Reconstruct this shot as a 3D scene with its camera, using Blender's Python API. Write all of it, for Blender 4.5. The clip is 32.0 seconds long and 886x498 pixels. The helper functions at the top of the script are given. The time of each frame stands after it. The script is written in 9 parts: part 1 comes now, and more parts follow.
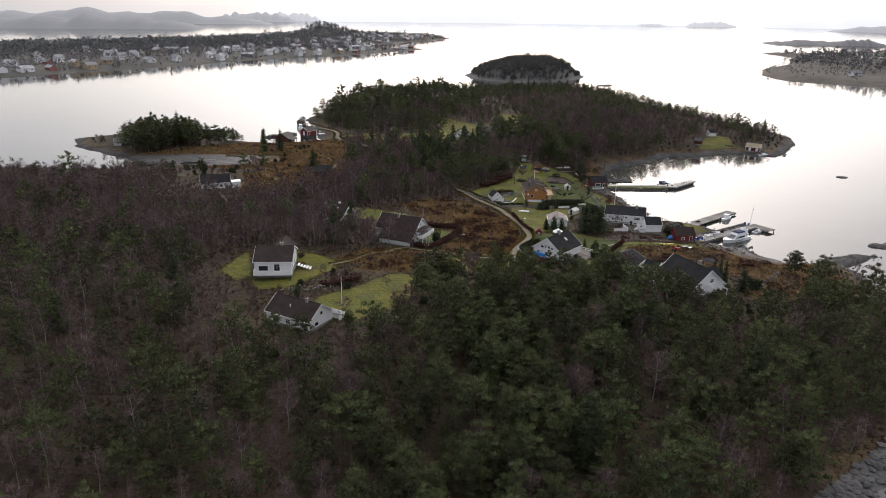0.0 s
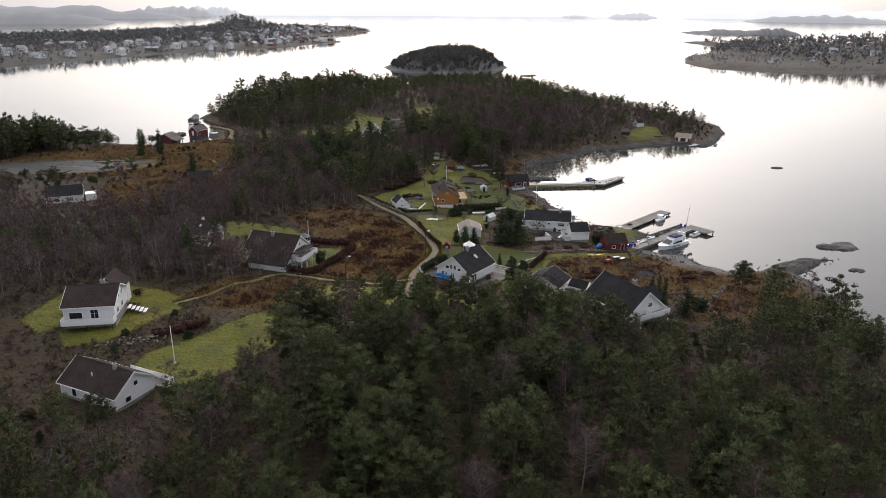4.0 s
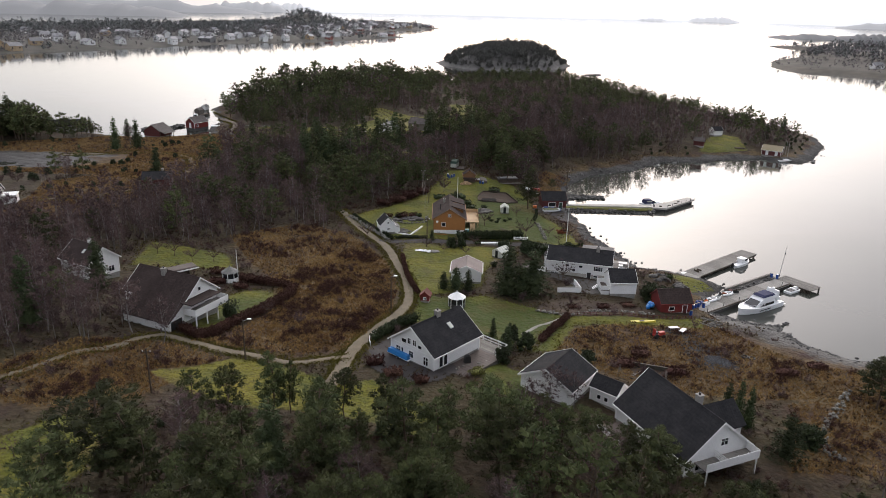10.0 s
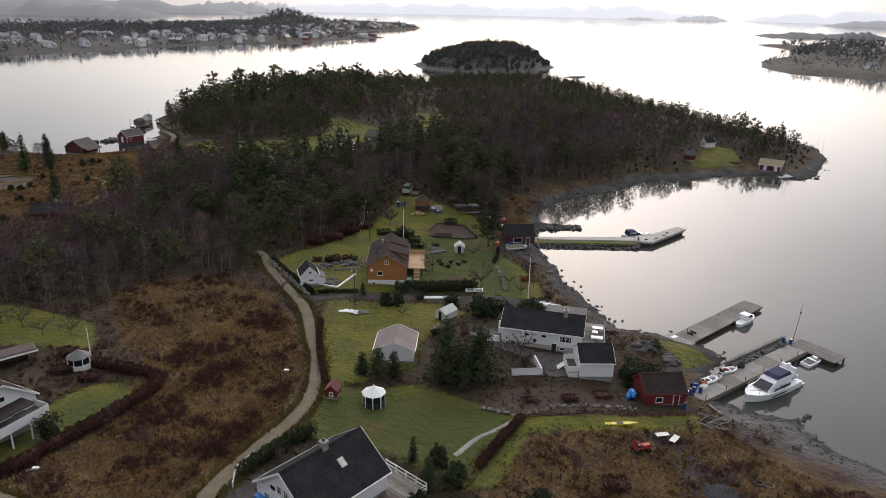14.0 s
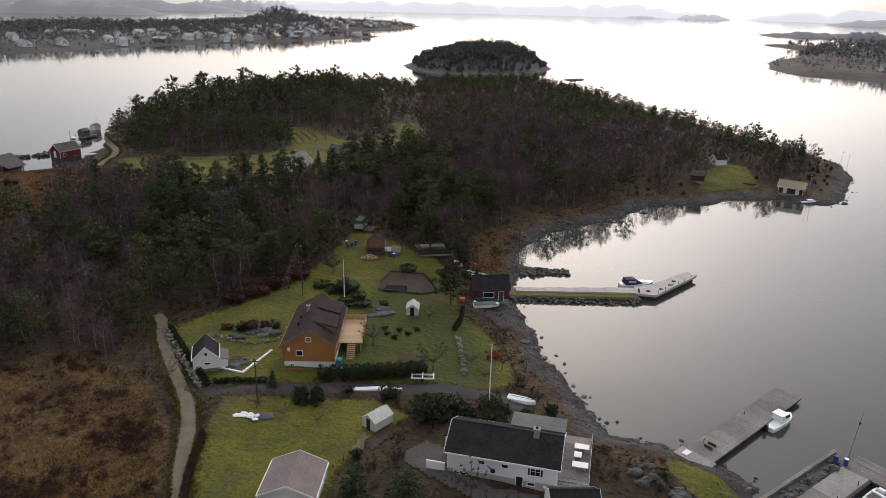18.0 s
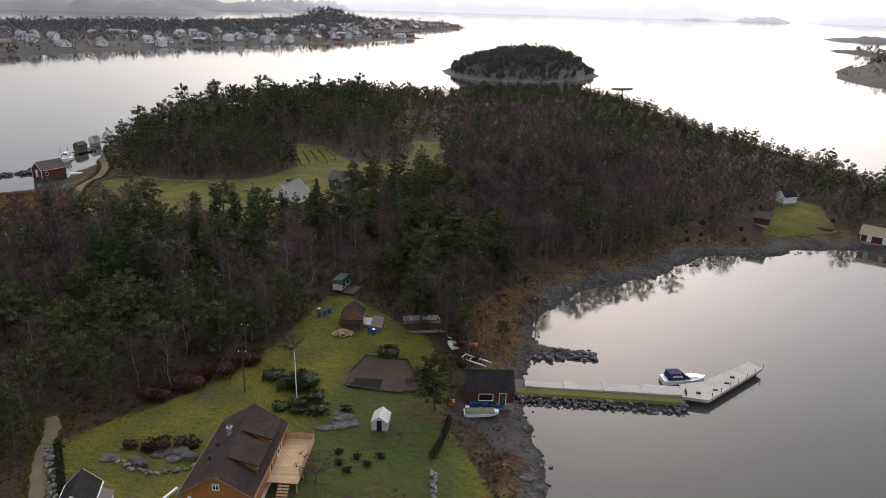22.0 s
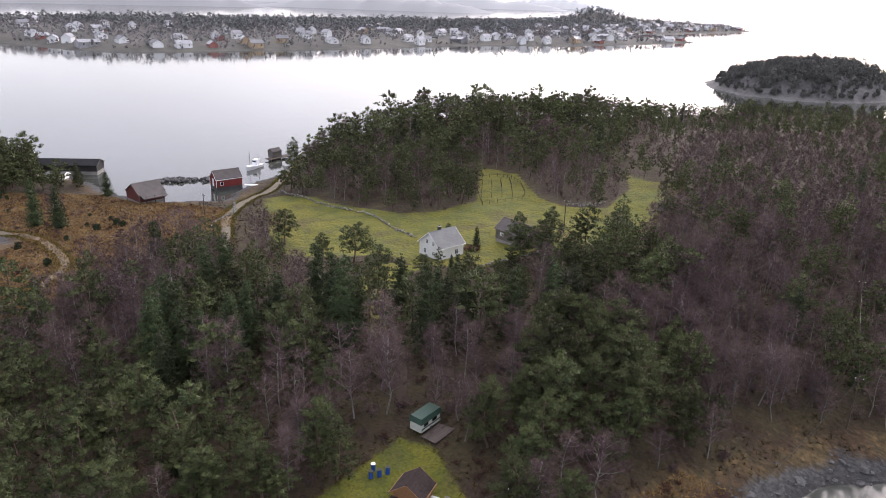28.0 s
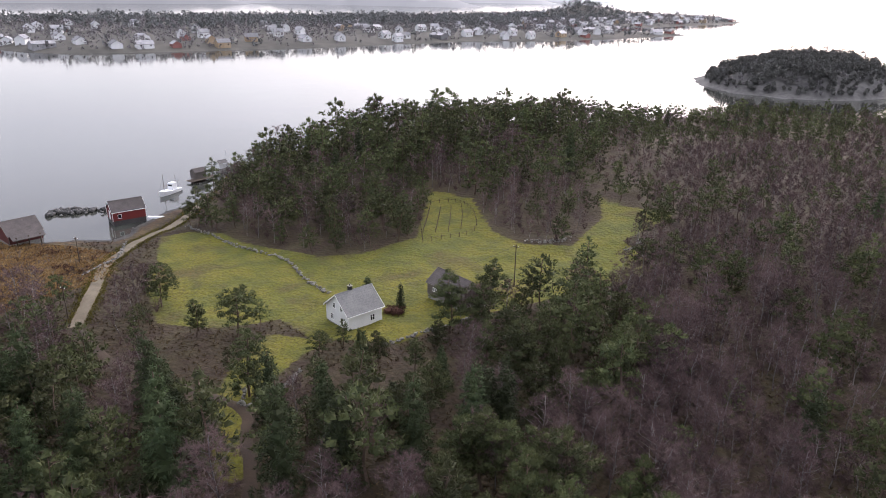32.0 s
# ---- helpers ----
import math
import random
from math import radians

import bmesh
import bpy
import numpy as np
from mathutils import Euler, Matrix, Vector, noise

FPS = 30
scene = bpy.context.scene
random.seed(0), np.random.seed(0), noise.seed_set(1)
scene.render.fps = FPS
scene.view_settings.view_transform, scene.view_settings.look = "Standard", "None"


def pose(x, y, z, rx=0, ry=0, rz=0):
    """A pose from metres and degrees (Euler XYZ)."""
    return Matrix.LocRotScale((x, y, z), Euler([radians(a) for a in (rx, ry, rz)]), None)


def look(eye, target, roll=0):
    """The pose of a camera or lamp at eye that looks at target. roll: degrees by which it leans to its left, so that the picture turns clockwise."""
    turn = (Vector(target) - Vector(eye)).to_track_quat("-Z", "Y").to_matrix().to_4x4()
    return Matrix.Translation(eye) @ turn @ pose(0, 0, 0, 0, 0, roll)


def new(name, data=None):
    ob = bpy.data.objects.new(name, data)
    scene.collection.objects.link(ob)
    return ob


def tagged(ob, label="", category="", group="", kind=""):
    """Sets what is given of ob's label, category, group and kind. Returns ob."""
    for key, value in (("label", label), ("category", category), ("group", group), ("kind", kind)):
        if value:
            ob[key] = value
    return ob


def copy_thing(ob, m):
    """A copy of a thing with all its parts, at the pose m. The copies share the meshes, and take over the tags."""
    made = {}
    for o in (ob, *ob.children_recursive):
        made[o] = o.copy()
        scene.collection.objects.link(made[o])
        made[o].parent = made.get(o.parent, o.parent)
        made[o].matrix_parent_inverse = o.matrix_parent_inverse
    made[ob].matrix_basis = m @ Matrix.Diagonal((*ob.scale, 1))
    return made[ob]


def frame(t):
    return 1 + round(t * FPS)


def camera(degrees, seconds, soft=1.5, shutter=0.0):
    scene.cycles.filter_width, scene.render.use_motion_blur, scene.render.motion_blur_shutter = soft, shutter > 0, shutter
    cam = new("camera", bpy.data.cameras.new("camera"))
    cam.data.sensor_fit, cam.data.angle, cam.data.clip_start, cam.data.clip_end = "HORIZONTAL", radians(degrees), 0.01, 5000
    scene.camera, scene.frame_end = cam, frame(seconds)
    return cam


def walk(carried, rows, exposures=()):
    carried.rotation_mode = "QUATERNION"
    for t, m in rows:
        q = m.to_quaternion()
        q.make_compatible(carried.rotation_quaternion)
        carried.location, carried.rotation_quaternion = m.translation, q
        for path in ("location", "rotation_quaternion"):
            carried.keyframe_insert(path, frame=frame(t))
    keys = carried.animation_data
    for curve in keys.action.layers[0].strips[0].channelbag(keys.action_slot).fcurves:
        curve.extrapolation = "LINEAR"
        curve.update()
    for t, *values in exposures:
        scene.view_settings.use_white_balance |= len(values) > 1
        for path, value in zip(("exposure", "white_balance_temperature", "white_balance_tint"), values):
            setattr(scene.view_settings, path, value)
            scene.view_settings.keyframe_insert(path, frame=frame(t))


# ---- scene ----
cam = camera(64.7, 32.0, soft=0.5)
PATH = [
    (0, (2.814, 1.86, 71.516), (2.787, 3.753, 70.871), 0.7),
    (0.5, (4.071, 6.39, 71.266), (4.099, 8.281, 70.617), 0.6),
    (1, (5.37, 10.951, 70.876), (5.463, 12.84, 70.225), 0.3),
    (1.5, (6.752, 15.553, 70.355), (6.874, 17.44, 69.705), 0.2),
    (2, (8.224, 20.157, 69.708), (8.354, 22.043, 69.057), 0.2),
    (2.5, (9.749, 24.686, 68.94), (9.887, 26.57, 68.285), 0.3),
    (3, (11.292, 29.138, 68.145), (11.437, 31.021, 67.487), 0.4),
    (3.5, (12.913, 33.656, 67.333), (13.064, 35.538, 66.673), 0.4),
    (5.5, (19.522, 52.321, 61.806), (19.684, 54.205, 61.156), 0.4),
    (6, (21.168, 56.876, 61.059), (21.286, 58.763, 60.407), 0.6),
    (6.5, (22.94, 61.457, 60.355), (22.939, 63.347, 59.702), 0.8),
    (7, (24.711, 65.965, 59.605), (24.679, 67.855, 58.952), 1.0),
    (7.5, (26.396, 70.434, 58.823), (26.368, 72.324, 58.169), 1.1),
    (8, (28.073, 75.013, 58.052), (28.046, 76.902, 57.397), 1.2),
    (8.5, (29.864, 79.934, 57.397), (29.838, 81.823, 56.741), 1.2),
    (9, (31.639, 84.922, 56.911), (31.614, 86.811, 56.254), 1.3),
    (9.5, (33.267, 89.815, 56.639), (33.242, 91.704, 55.982), 1.2),
    (10, (34.726, 94.451, 56.544), (34.702, 96.34, 55.886), 1.4),
    (10.5, (36.107, 98.843, 56.574), (36.083, 100.732, 55.919), 1.2),
    (11, (37.485, 103.083, 56.623), (37.467, 104.972, 55.967), 1.2),
    (11.5, (38.803, 107.298, 56.663), (38.789, 109.188, 56.007), 1.2),
    (12, (40.05, 111.538, 56.647), (40.043, 113.427, 55.99), 1.3),
    (12.5, (41.283, 115.775, 56.594), (41.281, 117.663, 55.936), 1.3),
    (13, (42.53, 120.009, 56.566), (42.531, 121.897, 55.907), 1.3),
    (13.5, (43.763, 124.299, 56.554), (43.766, 126.187, 55.896), 1.2),
    (14, (44.935, 128.602, 56.568), (44.939, 130.49, 55.909), 1.2),
    (14.5, (46.028, 132.931, 56.57), (46.034, 134.819, 55.909), 1.2),
    (16.5, (50.669, 150.329, 56.451), (50.675, 152.216, 55.788), 1.3),
    (17, (51.823, 154.842, 56.461), (51.827, 156.73, 55.798), 1.2),
    (17.5, (53.008, 159.3, 56.468), (53.011, 161.187, 55.805), 1.2),
    (18, (54.167, 163.676, 56.52), (54.168, 165.563, 55.857), 1.3),
    (18.5, (55.247, 168.01, 56.611), (55.246, 169.897, 55.947), 1.4),
    (19, (56.292, 172.314, 56.743), (56.289, 174.2, 56.078), 1.4),
    (19.5, (57.373, 176.61, 56.96), (57.367, 178.496, 56.295), 1.4),
    (20, (58.356, 180.875, 57.23), (58.349, 182.761, 56.565), 1.4),
    (20.5, (59.38, 185.123, 57.535), (59.37, 187.009, 56.869), 1.4),
    (21, (60.361, 189.334, 57.85), (60.345, 191.22, 57.183), 1.4),
    (21.5, (61.393, 193.517, 58.226), (61.325, 195.402, 57.56), 1.4),
    (22, (62.405, 197.621, 58.637), (62.278, 199.503, 57.971), 1.6),
    (22.5, (63.348, 201.671, 59.005), (63.206, 203.551, 58.338), 1.6),
    (23, (64.212, 205.747, 59.325), (64.051, 207.625, 58.658), 1.7),
    (23.5, (65.112, 209.842, 59.567), (64.934, 211.719, 58.9), 1.7),
    (24, (65.774, 214.0, 59.726), (65.555, 215.873, 59.058), 1.8),
    (24.4, (66.056, 217.402, 59.771), (65.762, 219.264, 59.103), 2.0),
    (24.5, (66.133, 218.263, 59.775), (65.786, 220.115, 59.105), 1.9),
    (25, (66.633, 222.655, 59.789), (66.012, 224.431, 59.112), 2.0),
    (25.5, (67.301, 227.127, 59.786), (66.478, 228.817, 59.103), 2.0),
    (27.5, (69.228, 245.095, 59.669), (68.426, 246.794, 58.984), 1.6),
    (28, (69.406, 249.671, 59.653), (68.61, 251.373, 58.967), 1.7),
    (28.5, (69.313, 254.335, 59.641), (68.524, 256.039, 58.952), 1.5),
    (29, (69.084, 259.065, 59.633), (68.298, 260.77, 58.942), 1.4),
    (29.5, (68.819, 263.834, 59.63), (68.036, 265.539, 58.935), 1.2),
    (30, (68.543, 268.62, 59.628), (67.761, 270.324, 58.933), 1.2),
    (30.5, (68.209, 273.429, 59.626), (67.429, 275.134, 58.93), 1.1),
    (31, (67.778, 278.273, 59.627), (66.998, 279.977, 58.93), 1.1),
    (31.5, (67.313, 283.127, 59.631), (66.535, 284.832, 58.932), 1.0),
    (32, (66.83, 287.974, 59.633), (66.051, 289.678, 58.934), 1.0),
]
EXPOSURE = [(0, 0.25, 6350, 14), (3, 0.25, 6350, 14), (9, 0.35, 6350, 14), (12, 0.15, 6350, 14), (17, -0.05, 6350, 15), (20, -0.05, 6350, 15), (23, 0.25, 6300, 16), (24.5, 0.5, 6250, 17), (26, 0.9, 6200, 19), (28, 1.05, 6150, 20), (32, 1.0, 6150, 20)]
walk(cam, [(t, look(eye, target, roll)) for t, eye, target, roll in PATH], EXPOSURE)

# ---- sky, sun ----
SUN_AZIMUTH, SUN_HEIGHT = 8.0, 25.0
SUN_WAY = Vector((math.sin(radians(SUN_AZIMUTH)) * math.cos(radians(SUN_HEIGHT)), math.cos(radians(SUN_AZIMUTH)) * math.cos(radians(SUN_HEIGHT)),
                  math.sin(radians(SUN_HEIGHT))))


def wire(tree, a, b):
    tree.links.new(a, b)


def make_world():
    """A thin bright cloud cover over a hazy sky, brightest round the veiled sun."""
    w = bpy.data.worlds.new("overcast")
    scene.world = w
    w.use_nodes = True
    t = w.node_tree
    t.nodes.clear()
    n = t.nodes.new
    sky = n("ShaderNodeTexSky")
    sky.sky_type, sky.sun_disc = "NISHITA", False
    sky.sun_elevation, sky.sun_rotation = radians(SUN_HEIGHT), radians(SUN_AZIMUTH)
    sky.dust_density, sky.air_density, sky.ozone_density = 4.0, 1.0, 1.0
    co = n("ShaderNodeTexCoord")
    dot = n("ShaderNodeVectorMath")
    dot.operation = "DOT_PRODUCT"
    dot.inputs[1].default_value = SUN_WAY
    wire(t, co.outputs["Generated"], dot.inputs[0])
    near = n("ShaderNodeMath")
    near.operation = "MULTIPLY_ADD"
    near.inputs[1].default_value, near.inputs[2].default_value = 11.0, -11.0
    wire(t, dot.outputs["Value"], near.inputs[0])
    glow = n("ShaderNodeMath")
    glow.operation = "EXPONENT"
    wire(t, near.outputs[0], glow.inputs[0])
    clouds = n("ShaderNodeTexNoise")
    clouds.inputs["Scale"].default_value, clouds.inputs["Detail"].default_value = 2.2, 4.0
    stretch = n("ShaderNodeMapping")
    stretch.inputs["Scale"].default_value = (1.0, 1.0, 2.6)
    wire(t, co.outputs["Generated"], stretch.inputs["Vector"])
    wire(t, stretch.outputs[0], clouds.inputs["Vector"])
    ramp = n("ShaderNodeMapRange")
    ramp.inputs["To Min"].default_value, ramp.inputs["To Max"].default_value = 0.62, 1.42
    wire(t, clouds.outputs["Fac"], ramp.inputs["Value"])
    lum = n("ShaderNodeMath")
    lum.operation = "MULTIPLY_ADD"
    lum.inputs[1].default_value, lum.inputs[2].default_value = SKY_GLOW, SKY_BASE
    wire(t, glow.outputs[0], lum.inputs[0])
    sep = n("ShaderNodeSeparateXYZ")
    wire(t, co.outputs["Generated"], sep.inputs[0])
    low = n("ShaderNodeMath")
    low.operation = "MULTIPLY"
    low.inputs[1].default_value = -9.0
    wire(t, sep.outputs["Z"], low.inputs[0])
    band = n("ShaderNodeMath")
    band.operation = "EXPONENT"
    wire(t, low.outputs[0], band.inputs[0])
    near_horizon = n("ShaderNodeMath")
    near_horizon.operation = "MULTIPLY_ADD"
    near_horizon.use_clamp = False
    near_horizon.inputs[1].default_value = SKY_LOW
    wire(t, band.outputs[0], near_horizon.inputs[0])
    wire(t, lum.outputs[0], near_horizon.inputs[2])
    cube = n("ShaderNodeMath")
    cube.operation = "POWER"
    cube.use_clamp = True
    cube.inputs[1].default_value = 3.0
    wire(t, sep.outputs["Z"], cube.inputs[0])
    zenith = n("ShaderNodeMath")
    zenith.operation = "MULTIPLY_ADD"
    zenith.inputs[1].default_value = SKY_TOP
    wire(t, cube.outputs[0], zenith.inputs[0])
    wire(t, near_horizon.outputs[0], zenith.inputs[2])
    mul = n("ShaderNodeMath")
    mul.operation = "MULTIPLY"
    wire(t, zenith.outputs[0], mul.inputs[0])
    wire(t, ramp.outputs[0], mul.inputs[1])
    veil = n("ShaderNodeBackground")
    veil.inputs["Color"].default_value = (0.97, 0.97, 0.99, 1)
    wire(t, mul.outputs[0], veil.inputs["Strength"])
    air = n("ShaderNodeBackground")
    air.inputs["Strength"].default_value = 0.05
    wire(t, sky.outputs["Color"], air.inputs["Color"])
    both = n("ShaderNodeAddShader")
    wire(t, veil.outputs[0], both.inputs[0])
    wire(t, air.outputs[0], both.inputs[1])
    out = n("ShaderNodeOutputWorld")
    wire(t, both.outputs[0], out.inputs["Surface"])


SKY_BASE, SKY_GLOW, SKY_LOW, SKY_TOP = 0.46, 2.1, -0.03, 0.32
make_world()
sun = new("sun", bpy.data.lights.new("sun", "SUN"))
sun.data.energy, sun.data.angle, sun.data.color = 0.4, radians(150), (1.0, 0.96, 0.9)
sun.matrix_world = look(SUN_WAY * 100, (0, 0, 0))
scene.view_settings.exposure = 0.0


# ---- materials ----
MATS = {}


def mat(name, c1, c2, rough=0.8, scale=2.0, detail=0.4, bump=0.3, metal=0.0, coarse=0.25, spread=0.0, lines=None, islands=0.0, wet=0.5, thin=0.0, grove=False):
    """Two colours mixed by fine and coarse noise, with relief. lines: an (axis, metres, depth) for each run of boards or courses; spread: how far
    whole objects differ (with grove, each tree of a joined wood too); islands: how far loose pieces of one mesh differ."""
    if name in MATS:
        return MATS[name]
    m = bpy.data.materials.new(name)
    m.use_nodes = True
    t = m.node_tree
    b = t.nodes["Principled BSDF"]
    n = t.nodes.new
    co = n("ShaderNodeTexCoord")
    fine = n("ShaderNodeTexNoise")
    fine.inputs["Scale"].default_value, fine.inputs["Detail"].default_value = scale, 6.0
    big = n("ShaderNodeTexNoise")
    big.inputs["Scale"].default_value, big.inputs["Detail"].default_value = coarse, 3.0
    wire(t, co.outputs["Object"], fine.inputs["Vector"])
    wire(t, co.outputs["Object"], big.inputs["Vector"])
    add = n("ShaderNodeMath")
    add.operation = "ADD"
    wire(t, fine.outputs["Fac"], add.inputs[0])
    wire(t, big.outputs["Fac"], add.inputs[1])
    rng = n("ShaderNodeMapRange")
    rng.inputs["From Min"].default_value, rng.inputs["From Max"].default_value = 0.75, 1.25
    wire(t, add.outputs[0], rng.inputs["Value"])
    mix = n("ShaderNodeMix")
    mix.data_type = "RGBA"
    mix.inputs["A"].default_value, mix.inputs["B"].default_value = (*c1, 1), (*c2, 1)
    wire(t, rng.outputs[0], mix.inputs["Factor"])
    colour = mix.outputs["Result"]
    for amount, node, socket in ((spread, "ShaderNodeObjectInfo", "Random"), (islands, "ShaderNodeNewGeometry", "Random Per Island")):
        if amount:
            src = n(node)
            value = src.outputs[socket]
            if grove and socket == "Random":
                own = n("ShaderNodeAttribute")
                own.attribute_name = "tint"
                both = n("ShaderNodeMath")
                wire(t, value, both.inputs[0])
                wire(t, own.outputs["Fac"], both.inputs[1])
                turn = n("ShaderNodeMath")
                turn.operation = "FRACT"
                wire(t, both.outputs[0], turn.inputs[0])
                value = turn.outputs[0]
            vr = n("ShaderNodeMapRange")
            vr.inputs["To Min"].default_value, vr.inputs["To Max"].default_value = 1 - amount, 1 + amount
            wire(t, value, vr.inputs["Value"])
            hs = n("ShaderNodeHueSaturation")
            wire(t, vr.outputs[0], hs.inputs["Value"])
            hue = n("ShaderNodeMapRange")
            hue.inputs["To Min"].default_value, hue.inputs["To Max"].default_value = 0.5 - 0.035 * amount, 0.5 + 0.035 * amount
            wire(t, value, hue.inputs["Value"])
            wire(t, hue.outputs[0], hs.inputs["Hue"])
            wire(t, colour, hs.inputs["Color"])
            colour = hs.outputs["Color"]
    height = fine.outputs["Fac"]
    for axis, metres, depth in lines or ():
        sep = n("ShaderNodeSeparateXYZ")
        wire(t, co.outputs["Object"], sep.inputs[0])
        fr = n("ShaderNodeMath")
        fr.operation = "MULTIPLY"
        fr.inputs[1].default_value = 1 / metres
        wire(t, sep.outputs[axis], fr.inputs[0])
        saw = n("ShaderNodeMath")
        saw.operation = "FRACT"
        wire(t, fr.outputs[0], saw.inputs[0])
        edge = n("ShaderNodeMapRange")
        edge.inputs["From Min"].default_value, edge.inputs["From Max"].default_value = 0.0, 0.14
        edge.inputs["To Min"].default_value = 1 - depth
        wire(t, saw.outputs[0], edge.inputs["Value"])
        dark = n("ShaderNodeMix")
        dark.data_type, dark.blend_type = "RGBA", "MULTIPLY"
        dark.inputs["Factor"].default_value = 1.0
        wire(t, colour, dark.inputs["A"])
        wire(t, edge.outputs[0], dark.inputs["B"])
        colour = dark.outputs["Result"]
        hh = n("ShaderNodeMath")
        hh.operation = "MULTIPLY_ADD"
        hh.inputs[1].default_value = 0.3 if height is fine.outputs["Fac"] else 0.8
        wire(t, height, hh.inputs[0])
        wire(t, edge.outputs[0], hh.inputs[2])
        height = hh.outputs[0]
    wire(t, colour, b.inputs["Base Color"])
    b.inputs["Roughness"].default_value, b.inputs["Metallic"].default_value = rough, metal
    b.inputs["Specular IOR Level"].default_value = wet
    if bump:
        bp = n("ShaderNodeBump")
        bp.inputs["Strength"].default_value, bp.inputs["Distance"].default_value = bump, 0.05
        wire(t, height, bp.inputs["Height"])
        wire(t, bp.outputs[0], b.inputs["Normal"])
    if thin:
        leaf = n("ShaderNodeBsdfTranslucent")
        wire(t, colour, leaf.inputs["Color"])
        share = n("ShaderNodeMixShader")
        share.inputs["Fac"].default_value = thin
        wire(t, b.outputs[0], share.inputs[1])
        wire(t, leaf.outputs[0], share.inputs[2])
        wire(t, share.outputs[0], t.nodes["Material Output"].inputs["Surface"])
    MATS[name] = m
    return m


WHITE = mat("white_painted_boards", (0.72, 0.72, 0.70), (0.82, 0.82, 0.80), 0.55, 6, bump=0.4, lines=(("Z", 0.15, 0.14),))
TRIM = mat("white_trim_paint", (0.78, 0.78, 0.76), (0.86, 0.86, 0.84), 0.5, 8, bump=0.1)
ORANGE = mat("ochre_stained_boards", (0.31, 0.130, 0.034), (0.38, 0.165, 0.045), 0.6, 5, bump=0.4, lines=(("X", 0.15, 0.3),))
RED = mat("falu_red_boards", (0.13, 0.015, 0.012), (0.19, 0.023, 0.017), 0.65, 5, bump=0.4, lines=(("X", 0.16, 0.35),))
DARKRED = mat("dark_red_boards", (0.075, 0.016, 0.014), (0.11, 0.022, 0.018), 0.7, 5, bump=0.4, lines=(("X", 0.16, 0.35),))
BROWNWALL = mat("brown_stained_boards", (0.20, 0.10, 0.045), (0.27, 0.14, 0.06), 0.7, 5, bump=0.4, lines=(("Z", 0.16, 0.35),))
GREYWOOD = mat("weathered_grey_boards", (0.10, 0.088, 0.075), (0.17, 0.15, 0.13), 0.85, 5, bump=0.6, lines=(("X", 0.18, 0.4),))
BLACKROOF = mat("black_concrete_tiles", (0.018, 0.018, 0.02), (0.034, 0.033, 0.034), 0.9, 3, bump=0.5, wet=0.12, lines=(("X", 0.30, 0.35), ("Y", 0.34, 0.4)), coarse=0.5)
BROWNROOF = mat("brown_concrete_tiles", (0.030, 0.022, 0.020), (0.054, 0.040, 0.036), 0.9, 3, bump=0.5, wet=0.12, lines=(("X", 0.30, 0.35), ("Y", 0.34, 0.4)), coarse=0.5)
GREYROOF = mat("grey_slate_roof", (0.11, 0.11, 0.105), (0.18, 0.18, 0.165), 0.65, 3, bump=0.5, lines=(("X", 0.35, 0.25), ("Y", 0.34, 0.4)), coarse=0.4)
PINKROOF = mat("faded_brown_tiles", (0.15, 0.115, 0.105), (0.21, 0.165, 0.15), 0.7, 3, bump=0.5, lines=(("X", 0.30, 0.25), ("Y", 0.34, 0.4)), coarse=0.4)
OLDROOF = mat("mossy_old_tiles", (0.055, 0.046, 0.042), (0.10, 0.084, 0.076), 0.8, 3, bump=0.6, lines=(("X", 0.3, 0.4), ("Y", 0.34, 0.4)), coarse=0.6)
TANROOF = mat("mossy_tan_roof", (0.24, 0.20, 0.12), (0.33, 0.28, 0.18), 0.8, 3, bump=0.4)
FELT = mat("grey_roofing_felt", (0.085, 0.080, 0.076), (0.14, 0.134, 0.128), 0.8, 3, bump=0.3)
CONCRETE = mat("weathered_concrete", (0.20, 0.19, 0.17), (0.31, 0.295, 0.27), 0.85, 3, bump=0.4, coarse=0.4)
PALECONCRETE = mat("pale_concrete", (0.36, 0.34, 0.30), (0.48, 0.45, 0.41), 0.85, 3, bump=0.3, coarse=0.4)
PLANK = mat("grey_dock_planks", (0.115, 0.105, 0.092), (0.215, 0.200, 0.178), 0.85, 4, bump=0.5, spread=0.3, lines=(("X", 0.28, 0.35),))
NEWPLANK = mat("new_pine_planks", (0.40, 0.27, 0.14), (0.52, 0.37, 0.21), 0.7, 4, bump=0.3, spread=0.15)
DARKPLANK = mat("dark_stained_planks", (0.055, 0.04, 0.033), (0.09, 0.068, 0.055), 0.7, 4, bump=0.3, spread=0.2)
GRAVEL = mat("pale_gravel", (0.105, 0.085, 0.054), (0.175, 0.145, 0.098), 0.95, 9, bump=0.6, coarse=0.5)
ASPHALT = mat("worn_asphalt", (0.026, 0.022, 0.021), (0.048, 0.041, 0.038), 0.9, 12, bump=0.4, coarse=0.3)
STONE = mat("grey_field_stone", (0.085, 0.08, 0.07), (0.19, 0.18, 0.16), 0.9, 4, bump=0.7, spread=0.35, islands=0.35)
DARKSTONE = mat("wet_dark_stone", (0.035, 0.034, 0.032), (0.085, 0.08, 0.075), 0.7, 4, bump=0.7, spread=0.35, islands=0.35)
GLASS = mat("dark_window_glass", (0.012, 0.014, 0.017), (0.02, 0.023, 0.027), 0.06, 1, bump=0.0)
